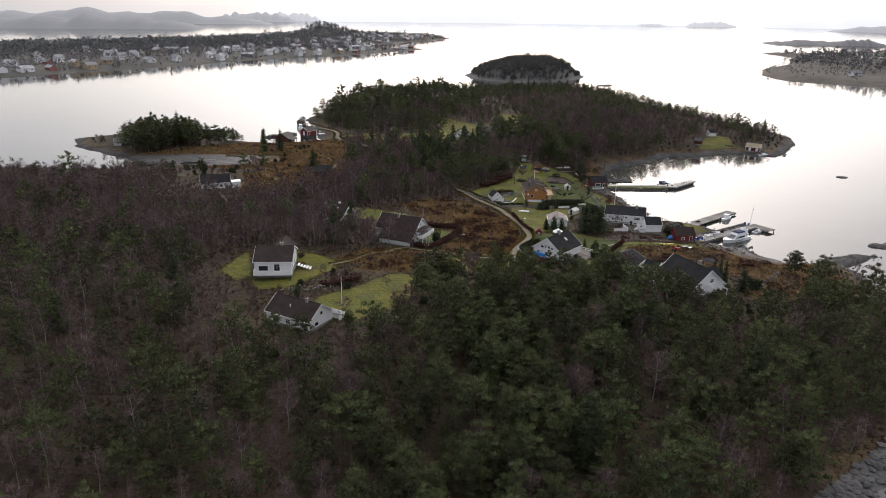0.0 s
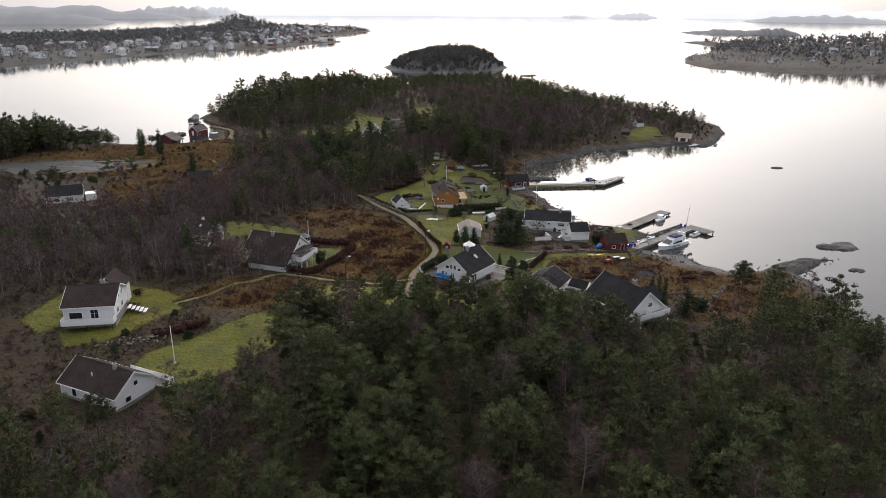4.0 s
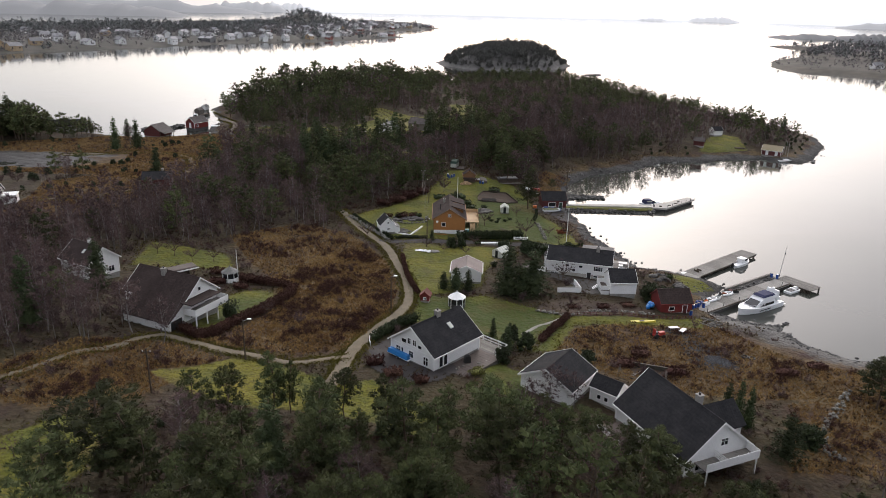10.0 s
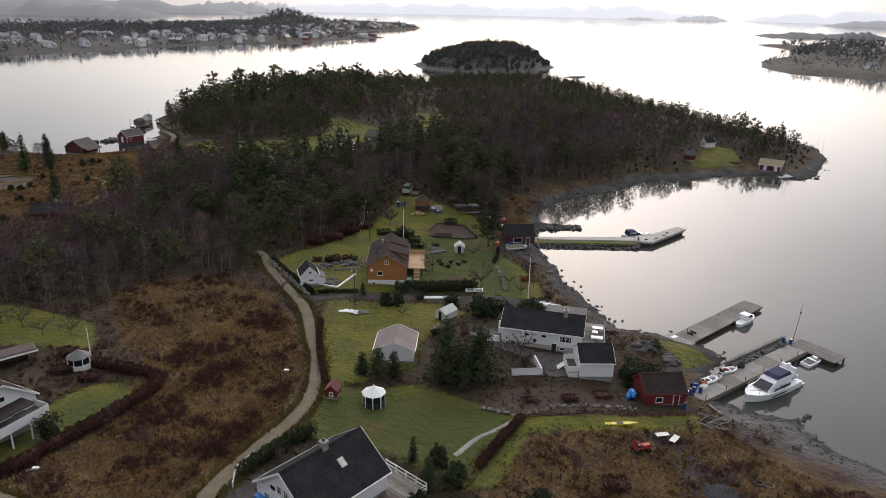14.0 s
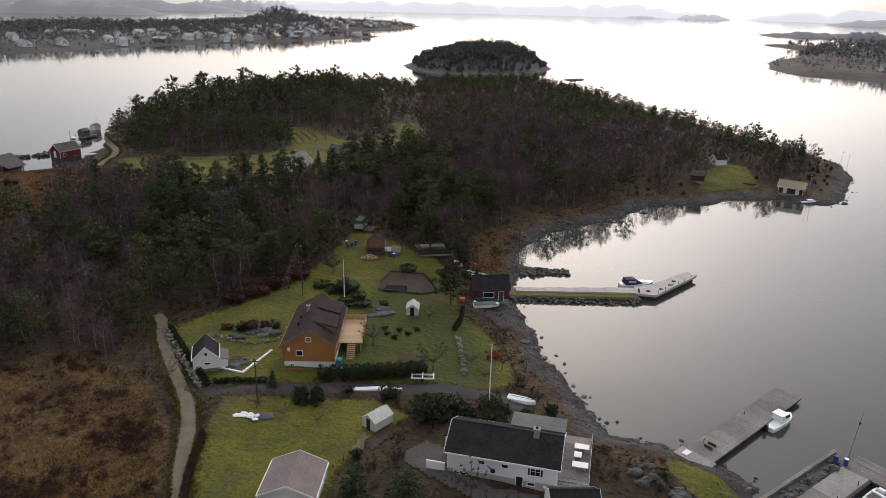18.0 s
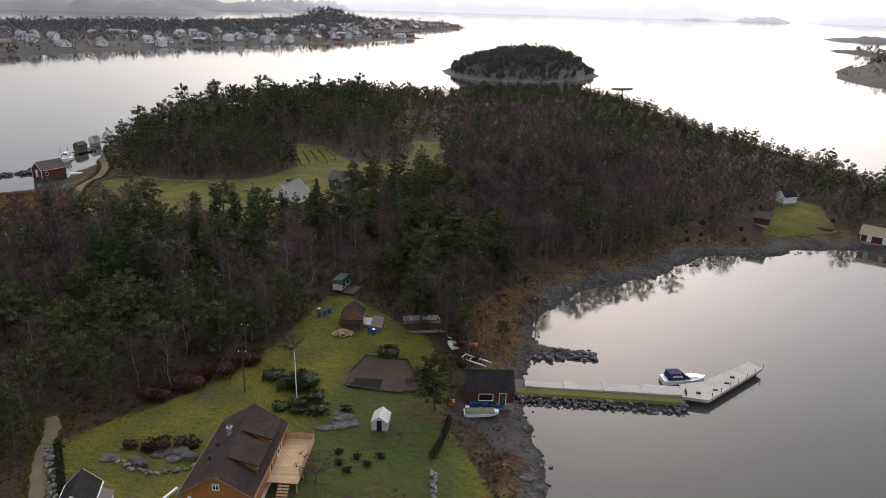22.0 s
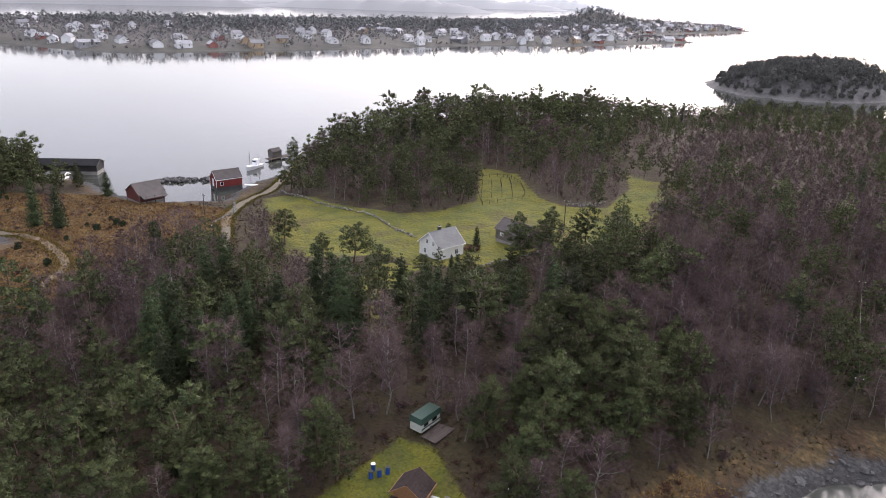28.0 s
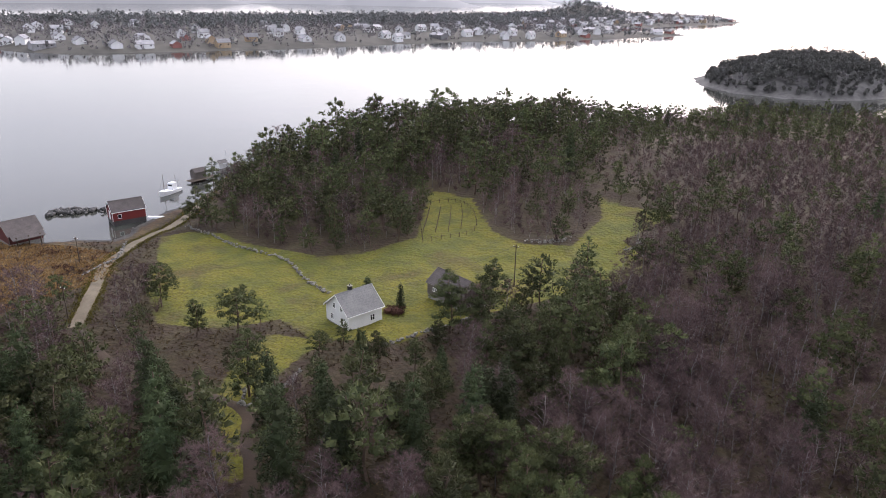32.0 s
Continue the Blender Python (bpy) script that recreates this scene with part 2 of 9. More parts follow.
PALEGLASS = mat("milky_greenhouse_sheet", (0.46, 0.47, 0.41), (0.58, 0.59, 0.52), 0.35, 2, bump=0.1)
METAL = mat("grey_galvanised_metal", (0.32, 0.33, 0.34), (0.42, 0.43, 0.44), 0.45, 6, metal=0.8, bump=0.1)
BLACKMETAL = mat("black_metal", (0.015, 0.015, 0.016), (0.03, 0.03, 0.03), 0.5, 6, bump=0.1)
POLEWOOD = mat("tarred_pole_wood", (0.05, 0.036, 0.025), (0.09, 0.068, 0.048), 0.85, 6, bump=0.4)
GEL = mat("white_gelcoat", (0.76, 0.77, 0.77), (0.84, 0.85, 0.85), 0.25, 3, bump=0.02)
NAVY = mat("navy_canvas", (0.012, 0.016, 0.055), (0.022, 0.028, 0.085), 0.8, 5, bump=0.3)
BLUETARP = mat("blue_tarpaulin", (0.012, 0.15, 0.42), (0.03, 0.22, 0.55), 0.4, 4, bump=0.6)
BLUEPLASTIC = mat("blue_plastic", (0.012, 0.05, 0.22), (0.02, 0.075, 0.3), 0.45, 4, bump=0.1)
REDPLASTIC = mat("red_paint", (0.32, 0.025, 0.018), (0.42, 0.04, 0.028), 0.5, 4, bump=0.1)
ORANGEPLASTIC = mat("orange_plastic", (0.55, 0.12, 0.02), (0.65, 0.17, 0.03), 0.5, 4, bump=0.1)
YELLOWPLASTIC = mat("yellow_plastic", (0.55, 0.48, 0.04), (0.65, 0.58, 0.06), 0.45, 4, bump=0.1)
GREENPAINT = mat("dark_green_paint", (0.02, 0.05, 0.035), (0.035, 0.075, 0.05), 0.6, 4, bump=0.2)
SOIL = mat("dark_garden_soil", (0.030, 0.019, 0.012), (0.066, 0.043, 0.026), 0.95, 6, bump=0.8)
NEEDLE = mat("pine_needles", (0.034, 0.043, 0.017), (0.082, 0.090, 0.034), 0.75, 1.0, bump=0, spread=0.42, islands=0.22, wet=0.2, thin=0.25, grove=True)
SPRUCE = mat("spruce_needles", (0.028, 0.040, 0.017), (0.064, 0.080, 0.033), 0.75, 1.0, bump=0, spread=0.35, islands=0.22, wet=0.2, thin=0.2, grove=True)
HEDGE = mat("hedge_leaves", (0.015, 0.023, 0.008), (0.036, 0.047, 0.015), 0.7, 2.0, bump=0, spread=0.25, islands=0.4, wet=0.25)
COPPER = mat("brown_hedge_twigs", (0.040, 0.018, 0.015), (0.076, 0.038, 0.029), 0.85, 2.0, bump=0, spread=0.25, islands=0.3, wet=0.1)
TWIG = mat("bare_purple_twigs", (0.076, 0.051, 0.049), (0.128, 0.086, 0.082), 0.85, 1.0, bump=0, spread=0.32, islands=0.25, wet=0.15, grove=True)
BARK = mat("pine_bark", (0.075, 0.050, 0.036), (0.14, 0.098, 0.07), 0.9, 5, bump=0.5)
BIRCHBARK = mat("pale_birch_bark", (0.10, 0.090, 0.084), (0.26, 0.242, 0.228), 0.8, 5, bump=0.3, spread=0.3)
RUST = mat("rust_leaves", (0.15, 0.045, 0.025), (0.22, 0.075, 0.04), 0.85, 2.0, bump=0, islands=0.4, wet=0.1)
TUSSOCK = mat("dry_tussock_grass", (0.17, 0.100, 0.040), (0.33, 0.215, 0.088), 0.9, 0.6, bump=0, islands=0.3, coarse=0.09, wet=0.1)
HEATHER = mat("dark_heather", (0.042, 0.027, 0.017), (0.085, 0.056, 0.034), 0.9, 0.6, bump=0, islands=0.45, coarse=0.05, wet=0.1)


def ground_material():
    """Forest floor, lawn, moor and shore rock, mixed by the land-cover layers of the ground."""
    m = bpy.data.materials.new("island_ground")
    m.use_nodes = True
    t = m.node_tree
    b = t.nodes["Principled BSDF"]
    n = t.nodes.new
    co = n("ShaderNodeTexCoord")

    def noise_fac(scale, lo, hi, detail=5.0):
        a = n("ShaderNodeTexNoise")
        a.inputs["Scale"].default_value, a.inputs["Detail"].default_value = scale, detail
        wire(t, co.outputs["Object"], a.inputs["Vector"])
        r = n("ShaderNodeMapRange")
        r.inputs["From Min"].default_value, r.inputs["From Max"].default_value = lo, hi
        wire(t, a.outputs["Fac"], r.inputs["Value"])
        return r.outputs[0]

    def blend(f, a, c, mode="MIX"):
        x = n("ShaderNodeMix")
        x.data_type, x.blend_type = "RGBA", mode
        for key, v in (("A", a), ("B", c)):
            if isinstance(v, tuple):
                x.inputs[key].default_value = (*v, 1)
            else:
                wire(t, v, x.inputs[key])
        if isinstance(f, float):
            x.inputs["Factor"].default_value = f
        else:
            wire(t, f, x.inputs["Factor"])
        return x.outputs["Result"]

    wide, mid, fine = noise_fac(0.035, 0.35, 0.65, 3.0), noise_fac(0.22, 0.35, 0.65), noise_fac(1.6, 0.3, 0.7)
    floor_c = blend(mid, blend(fine, (0.022, 0.014, 0.009), (0.046, 0.029, 0.017)), blend(fine, (0.034, 0.030, 0.012), (0.060, 0.044, 0.021)))
    one, two = n("ShaderNodeAttribute"), n("ShaderNodeAttribute")
    one.attribute_name, two.attribute_name = "cover", "cover_shore"
    s1, s2 = n("ShaderNodeSeparateColor"), n("ShaderNodeSeparateColor")
    wire(t, one.outputs["Color"], s1.inputs[0])
    wire(t, two.outputs["Color"], s2.inputs[0])
    lawn_c = blend(wide, blend(mid, (0.112, 0.112, 0.011), (0.074, 0.092, 0.010)), blend(mid, (0.150, 0.132, 0.014), (0.098, 0.104, 0.010)))
    lawn_c = blend(s2.outputs[2], lawn_c, blend(mid, (0.052, 0.072, 0.010), (0.036, 0.060, 0.010)))
    lawn_c = blend(noise_fac(0.22, 0.5, 0.72), lawn_c, blend(mid, (0.060, 0.072, 0.012), (0.085, 0.080, 0.018)))
    lawn_c = blend(noise_fac(0.11, 0.56, 0.70), lawn_c, blend(fine, (0.075, 0.058, 0.018), (0.115, 0.085, 0.026)))
    lawn_c = blend(noise_fac(2.6, 0.42, 0.75), lawn_c, blend(mid, (0.062, 0.052, 0.016), (0.034, 0.046, 0.009)))
    moor_c = blend(mid, blend(fine, (0.036, 0.020, 0.011), (0.074, 0.044, 0.021)), blend(fine, (0.074, 0.049, 0.021), (0.140, 0.094, 0.040)))
    moor_c = blend(noise_fac(0.12, 0.55, 0.68), moor_c, (0.036, 0.017, 0.013))
    rock_c = blend(mid, blend(fine, (0.022, 0.021, 0.020), (0.056, 0.054, 0.050)), blend(fine, (0.042, 0.040, 0.037), (0.112, 0.106, 0.098)))
    mud_c = blend(fine, (0.030, 0.028, 0.026), (0.065, 0.06, 0.055))
    def edge(v):
        """Breaks up the border of a cover by fine noise."""
        a = n("ShaderNodeMath")
        a.operation = "MULTIPLY_ADD"
        a.inputs[1].default_value = 0.7
        wire(t, noise_fac(0.9, 0.2, 0.8), a.inputs[0])
        wire(t, v, a.inputs[2])
        r = n("ShaderNodeMapRange")
        r.inputs["From Min"].default_value, r.inputs["From Max"].default_value = 0.68, 1.02
        wire(t, a.outputs[0], r.inputs["Value"])
        return r.outputs[0]

    c = blend(edge(s1.outputs[1]), floor_c, moor_c)
    c = blend(edge(s1.outputs[0]), c, lawn_c)
    c = blend(edge(s2.outputs[1]), c, mud_c)
    c = blend(edge(s1.outputs[2]), c, rock_c)
    c = blend(s2.outputs[0], c, (0.035, 0.033, 0.03))
    wire(t, c, b.inputs["Base Color"])
    wetness = n("ShaderNodeMapRange")
    wetness.inputs["To Min"].default_value, wetness.inputs["To Max"].default_value = 0.95, 0.6
    wire(t, s2.outputs[1], wetness.inputs["Value"])
    wire(t, wetness.outputs[0], b.inputs["Roughness"])
    b.inputs["Specular IOR Level"].default_value = 0.3
    bp = n("ShaderNodeBump")
    bp.inputs["Strength"].default_value, bp.inputs["Distance"].default_value = 0.9, 0.3
    wire(t, noise_fac(1.1, 0.2, 0.8, 8.0), bp.inputs["Height"])
    wire(t, bp.outputs[0], b.inputs["Normal"])
    return m


def water_material():
    m = bpy.data.materials.new("calm_sea_water")
    m.use_nodes = True
    t = m.node_tree
    b = t.nodes["Principled BSDF"]
    b.inputs["Base Color"].default_value = (0.052, 0.054, 0.046, 1)
    b.inputs["Roughness"].default_value, b.inputs["IOR"].default_value = 0.07, 1.33
    n = t.nodes.new
    co = n("ShaderNodeTexCoord")
    total = None
    for scale, strength in ((0.5, 0.25), (0.05, 1.0)):
        a = n("ShaderNodeTexNoise")
        a.inputs["Scale"].default_value, a.inputs["Detail"].default_value = scale, 3.0
        wire(t, co.outputs["Object"], a.inputs["Vector"])
        k = n("ShaderNodeMath")
        k.operation = "MULTIPLY"
        k.inputs[1].default_value = strength
        wire(t, a.outputs["Fac"], k.inputs[0])
        if total:
            s = n("ShaderNodeMath")
            wire(t, total, s.inputs[0])
            wire(t, k.outputs[0], s.inputs[1])
            total = s.outputs[0]
        else:
            total = k.outputs[0]
    bp = n("ShaderNodeBump")
    bp.inputs["Strength"].default_value, bp.inputs["Distance"].default_value = 0.12, 0.35
    wire(t, total, bp.inputs["Height"])
    wire(t, bp.outputs[0], b.inputs["Normal"])
    return m


# ---- land and water ----
COAST = [(70, 95), (82, 104), (95, 113), (109, 128), (118, 150), (121, 176), (122, 190), (122, 200), (130, 207), (137, 211), (129, 212), (120, 208), (112, 204),
         (103, 205), (98, 210), (97, 217), (90, 219), (87, 224), (90, 233), (94, 236.2), (92, 239.7), (90, 242), (87.4, 244.2), (83.5, 245.8), (79, 247.6), (76.7, 252.5), (74, 259), (72, 272),
         (70, 286), (68, 295), (69, 303), (70, 308), (81, 310), (72, 313), (71, 319), (74, 328), (85, 342), (102, 353), (116, 368), (135, 371),
         (142, 376), (162, 381), (164, 375), (176, 374), (188, 390), (200, 409)]
COAST_BACK = [(209, 437), (203, 470), (186, 520), (168, 580), (156, 640), (140, 700), (110, 722), (76, 698), (47, 687), (28, 660), (0, 622), (-40, 592),
              (-75, 560), (-93, 515), (-99, 480), (-88, 454), (-80, 436), (-80, 419), (-74, 402), (-87, 393), (-98, 389), (-111, 393), (-123, 396),
              (-136, 398), (-142, 410), (-160, 402), (-186, 418), (-212, 394), (-200, 372), (-176, 354), (-150, 338), (-140, 327), (-165, 318),
              (-205, 318), (-260, 320), (-330, 300), (-330, -150), (58, -150), (62, 40)]


def rough(u, v, s, k=1.0):
    """Smooth waves of about s metres, between -1 and 1."""
    a = np.sin(u / s * 2.1 + 1.3 * np.sin(v / s * 1.7 + k)) * np.cos(v / s * 2.3 - 1.1 * np.sin(u / s * 1.3 + 2 * k))
    b = np.sin(u / s * 4.7 + v / s * 3.1 + k) * np.cos(v / s * 5.3 - u / s * 2.2 + 3 * k)
    return 0.65 * a + 0.35 * b


def shore(x, y, pts):
    """Distance to a closed line, positive inside it."""
    x, y = np.asarray(x, float), np.asarray(y, float)
    best, inside = np.full(x.shape, 1e9), np.zeros(x.shape, bool)
    for (ax, ay), (bx, by) in zip(pts, pts[1:] + pts[:1]):
        dx, dy = bx - ax, by - ay
        k = np.clip(((x - ax) * dx + (y - ay) * dy) / (dx * dx + dy * dy), 0, 1)
        best = np.minimum(best, (x - ax - k * dx) ** 2 + (y - ay - k * dy) ** 2)
        if dy:
            inside ^= ((ay > y) != (by > y)) & (x < ax + (y - ay) * dx / dy)
    return np.where(inside, 1, -1) * np.sqrt(best)
HILLS = [(20, 150, 30, 3.2), (-25, 135, 35, 0.9), (-50, 185, 35, 3.3), (33, 190, 16, 0.8), (45, 335, 28, 3.8), (10, 345, 25, 1.3), (85, 395, 30, 1.6),
         (120, 445, 40, 4.0), (55, 470, 40, 3.0), (-15, 535, 40, 5.4), (-60, 515, 25, 3.0), (50, 570, 50, 1.5), (-114, 338, 24, -2.5), (15, 405, 25, 1.4),
         (-130, 180, 60, 1.2), (-100, 80, 70, 3.6)]


def ground(x, y):
    """Height of the land over the water."""
    x, y = np.asarray(x, float), np.asarray(y, float)
    d = shore(x, y, COAST + COAST_BACK) + 1.2 * rough(x, y, 9.0) + 0.5 * rough(y, x, 3.1)
    inland = np.maximum(d, 0)
    z = np.where(d > 0, 1.1 * (1 - np.exp(-inland / 4)) + 2.4 * (1 - np.exp(-inland / 22)), np.maximum(d * 0.25, -4))
    hills = sum(a * np.exp(-((x - cx) ** 2 + (y - cy) ** 2) / (2 * s * s)) for cx, cy, s, a in HILLS)
    flats = np.exp(-((x + 114) ** 2 + (y - 334) ** 2) / (2 * 26 ** 2))
    z = z + flats * np.clip(inland / 6, 0, 1) * 0.4 * rough(x, y, 5.5, 1.5)
    return z + hills * np.clip(inland / 12, 0, 1) + np.clip(inland / 10, 0, 1) * (0.35 * rough(x, y, 14.0, 2.0) + 0.12 * rough(x, y, 4.0, 0.5))


SHELF = [(44, 74), (50, 84), (62, 94), (78, 107), (91, 119), (97, 116), (84, 103), (70, 92), (60, 76)]
LAWNS = [
    [(7, 270), (14, 278), (26, 292), (29, 301), (33, 316), (38, 316), (46, 309), (53, 305), (57, 296), (58, 282), (65, 268), (66, 259), (61, 255), (52, 256), (40, 256), (22, 252), (18, 255)],
    [(28, 216), (24, 241), (24, 250), (38, 250), (45, 251), (50, 247), (45, 240), (42, 235), (41, 225), (35, 220)],
    [(28, 204), (29, 217), (36, 217), (41, 219), (47, 217), (56, 212), (50, 202), (48, 195), (43, 198), (38, 201)],
    [(48, 194), (57, 212), (82, 215), (81, 211), (57, 208), (52, 196)],
    [(40, 191), (47, 186), (46, 176), (40, 176)],
    [(-29, 141), (-28, 151), (-20, 159), (-12, 168), (-5, 166), (-4, 157), (-9, 148), (-18, 139)],
    [(-43, 184), (-34, 181), (-29, 177), (-27, 170), (-32, 162), (-36, 156), (-43, 154), (-46, 160), (-37, 166)],
    [(-56, 166), (-53, 182), (-47, 163), (-50, 160)],
    [(-7.5, 195.6), (-3.4, 194.6), (-0.5, 200), (2.2, 207), (4, 213), (0, 216), (-4, 215.5), (-7.5, 207)],
    [(-30, 226), (-33, 243), (-14, 236), (-9, 227), (-17, 226)],
]
LAWNS_NORTH = [
    [(-7, 180), (3, 186), (12, 183), (19, 179), (24, 181), (34, 173), (34, 166), (21, 171), (10, 172), (2, 174)],
    [(-61, 404), (-58, 410), (-48, 411), (-39, 408), (-17, 406), (-9, 411), (-3, 426), (-18, 464), (-3, 459), (12, 436), (22, 430), (32, 433), (34, 454), (29, 472), (38, 465),
     (50, 463), (42, 440), (52, 426), (46, 417), (34, 401), (27, 393), (19, 376), (5, 372), (-5, 377), (-12, 369), (-24, 367), (-38, 378), (-48, 390)],
    [(-3, 371), (0, 358), (5, 348), (12, 341), (18, 336), (20, 338), (14, 345), (8, 354), (7, 366), (8, 372)],
    [(135, 380), (143, 397), (152, 410), (160, 407), (157, 387), (150, 384)],
    [(83.8, 241), (86.8, 240), (90.8, 236.5), (91.6, 234), (89, 231.5), (84, 230.2), (85.6, 233), (83.4, 237)],
    [(69, 292), (69, 299), (94, 298.5), (94, 294)],
]
MOORS = [
    [(6, 192), (1, 212), (4, 232), (14, 250), (23, 228), (25, 208), (21, 199), (14, 188)],
    [(50, 193), (57, 207), (72, 211), (84, 213), (92, 206), (104, 203), (112, 199), (105, 190), (92, 186), (80, 184), (64, 186)],
    [(-160, 345), (-137, 366), (-100, 388), (-62, 392), (-50, 380), (-52, 350), (-44, 316), (-53, 304), (-73, 307), (-110, 318)],
    [(-24, 170), (-14, 182), (0, 186), (-6, 176), (-8, 168)],
    [(76, 166), (84, 184), (104, 191), (112, 188), (114, 176), (96, 168)],
    [(-30, 178), (-22, 190), (-8, 191), (2, 186), (-6, 170), (-16, 172)],
    [(-6, 191), (12, 187), (19, 190), (24, 205), (25, 222), (20, 240), (10, 256), (-4, 262), (-18, 250), (-8, 232), (0, 222), (6, 214), (0, 198)],
    [(58, 304), (69, 304), (70, 318), (76, 332), (66, 330), (60, 318)],
    [(-80, 258), (-62, 258), (-46, 286), (-42, 312), (-72, 312), (-90, 300), (-84, 284)],
]
MUDS = [[(-160, 345), (-130, 352), (-101, 352), (-86, 348), (-80, 330), (-93, 326), (-125, 330), (-140, 326)],
        [(85.6, 220), (86.4, 211), (89, 204), (94, 199.4), (101, 197), (106, 199), (108, 204), (100, 206.5), (96.5, 211.4), (100, 217), (90, 219)]]
ROADS = {
    "gravel_road": (2.2, [(4, 276), (6, 273), (9, 266), (14, 257), (20, 246), (23.5, 234), (26, 225), (27, 213), (25, 205), (22, 198), (20, 190), (19.5, 184), (18, 176)]),
    "gravel_lane": (1.6, [(20, 188), (12, 185), (4, 187.5), (-4, 190.5), (-11, 193), (-16, 187), (-20, 184), (-25, 177), (-29, 173)]),
    "asphalt_lane": (3.0, [(17.5, 251.5), (25, 251.2), (32, 252.8), (45, 254), (56, 254), (62, 253), (66, 250)]),
    "harbour_road": (2.8, [(-99, 474), (-93, 462), (-86, 450), (-68, 420), (-64, 400), (-57, 385), (-46, 372), (-36, 360)]),
    "forest_path": (1.6, [(-36, 360), (-20, 354), (-5, 352), (9, 350), (14, 345), (22, 336), (30, 322)]),
    "moor_path": (2.2, [(-112, 348), (-92, 351), (-75, 347), (-61, 340), (-56, 331), (-52, 322), (-52, 308), (-54, 296), (-66, 285), (-80, 276)]),
    "shore_path": (1.8, [(72.5, 248), (75.6, 245.4), (79, 244.0), (85, 242.6), (88.3, 240.2), (90.5, 237.3), (91.6, 234.4), (87.1, 230.6), (83.0, 229.8), (81.6, 226.5)]),
    "garden_path": (0.7, [(47, 201), (50, 205.5), (54, 209.5), (56, 211.5)]),
}


def smooth_line(pts, step=1.0):
    """Catmull-Rom through the points, about step metres apart."""
    p = [np.array(q, float) for q in pts]
    p = [2 * p[0] - p[1]] + p + [2 * p[-1] - p[-2]]
    out = []
    for a, b, c, d in zip(p, p[1:], p[2:], p[3:]):
        k = max(2, int(np.linalg.norm(c - b) / step))
        for i in range(k):
            s = i / k
            out.append(0.5 * (2 * b + (c - a) * s + (2 * a - 5 * b + 4 * c - d) * s * s + (3 * b - a - 3 * c + d) * s ** 3))
    return np.array(out + [p[-2]])


def mesh_from(name, verts, faces, material=None, smooth=False):
    me = bpy.data.meshes.new(name)
    verts, faces = np.asarray(verts, np.float32), np.asarray(faces, np.int32)
    k = faces.shape[1]
    me.vertices.add(len(verts))
    me.vertices.foreach_set("co", verts.ravel())
    me.loops.add(faces.size)
    me.loops.foreach_set("vertex_index", faces.ravel())
    me.polygons.add(len(faces))
    me.polygons.foreach_set("loop_start", np.arange(0, faces.size, k, dtype=np.int32))
    me.update(calc_edges=True)
    me.polygons.foreach_set("use_smooth", np.full(len(faces), smooth))
    if material:
        me.materials.append(material)
    return me


def sheet(xs, ys, z):
    """Vertices and faces of a grid with the heights z."""
    X, Y = np.meshgrid(xs, ys)
    i = np.arange(len(xs) * len(ys)).reshape(len(ys), len(xs))
    f = np.stack([i[:-1, :-1], i[:-1, 1:], i[1:, 1:], i[1:, :-1]], -1).reshape(-1, 4)
    return np.stack([X.ravel(), Y.ravel(), np.asarray(z).ravel()], -1), f


def mask(x, y, polys, soft=1.5):
    """1 within the outlines, 0 outside, with a soft edge."""
    m = np.zeros(x.shape)
    for p in polys:
        m = np.maximum(m, np.clip(shore(x, y, p) / soft + 0.5, 0, 1))
    return m


def coords(*runs):
    return np.concatenate([np.arange(a, b, s) for a, b, s in runs])


GX = coords((-345, -130, 4.0), (-130, 125, 1.0), (125, 232, 2.0))
GY = coords((-165, 84, 4.0), (84, 440, 1.0), (440, 760, 3.0))


def build_ground():
    X, Y = np.meshgrid(GX, GY)
    Z = ground(X, Y)
    d = shore(X, Y, COAST + COAST_BACK) + 1.2 * rough(X, Y, 9.0)
    crag = np.clip((7.0 - d) / 4, 0, 1) * np.clip((d + 3) / 3, 0, 1)
    Z = Z + crag * (0.30 * np.abs(rough(X, Y, 2.6, 1.0)) + 0.22 * np.abs(rough(Y, X, 1.1, 2.0)) - 0.1)
    me = mesh_from("ground", *sheet(GX, GY, Z), ground_material(), True)
    lawn = mask(X, Y, LAWNS + LAWNS_NORTH)
    moor = mask(X, Y, MOORS, 5.0)
    bank = np.clip((5.0 + 2.5 * rough(X, Y, 12.0) - d) / 3, 0, 1) * (1 - 0.8 * lawn)
    outer = np.clip((11.0 - d) / 5, 0, 1) * 0.55 * (1 - lawn)
    moor = np.maximum(moor, outer)
    mud = mask(X, Y, MUDS, 4.0) * np.clip((1.9 - Z) / 0.8, 0, 1)
    green = mask(X, Y, [[(36, 254), (36, 272), (40, 282), (44, 300), (58, 292), (60, 276), (63, 256)], [(28, 200), (29, 218), (56, 214), (49, 194)], [(-6, 195), (3, 212), (-4, 212)], [(40, 192), (47, 186), (46, 176)]], 4.0)
    tide = np.clip((0.42 - Z) / 0.2, 0, 1)
    for name, a, b, c in (("cover", lawn, moor, bank), ("cover_shore", tide, mud, green)):
        layer = me.color_attributes.new(name, "FLOAT_COLOR", "POINT")
        layer.data.foreach_set("color", np.stack([a, b, c, np.ones(a.shape)], -1).astype(np.float32).ravel())
    tagged(new("ground", me), "wooded island ground with moss lawns, brown moor and a rocky shore", "ground", kind="structure")


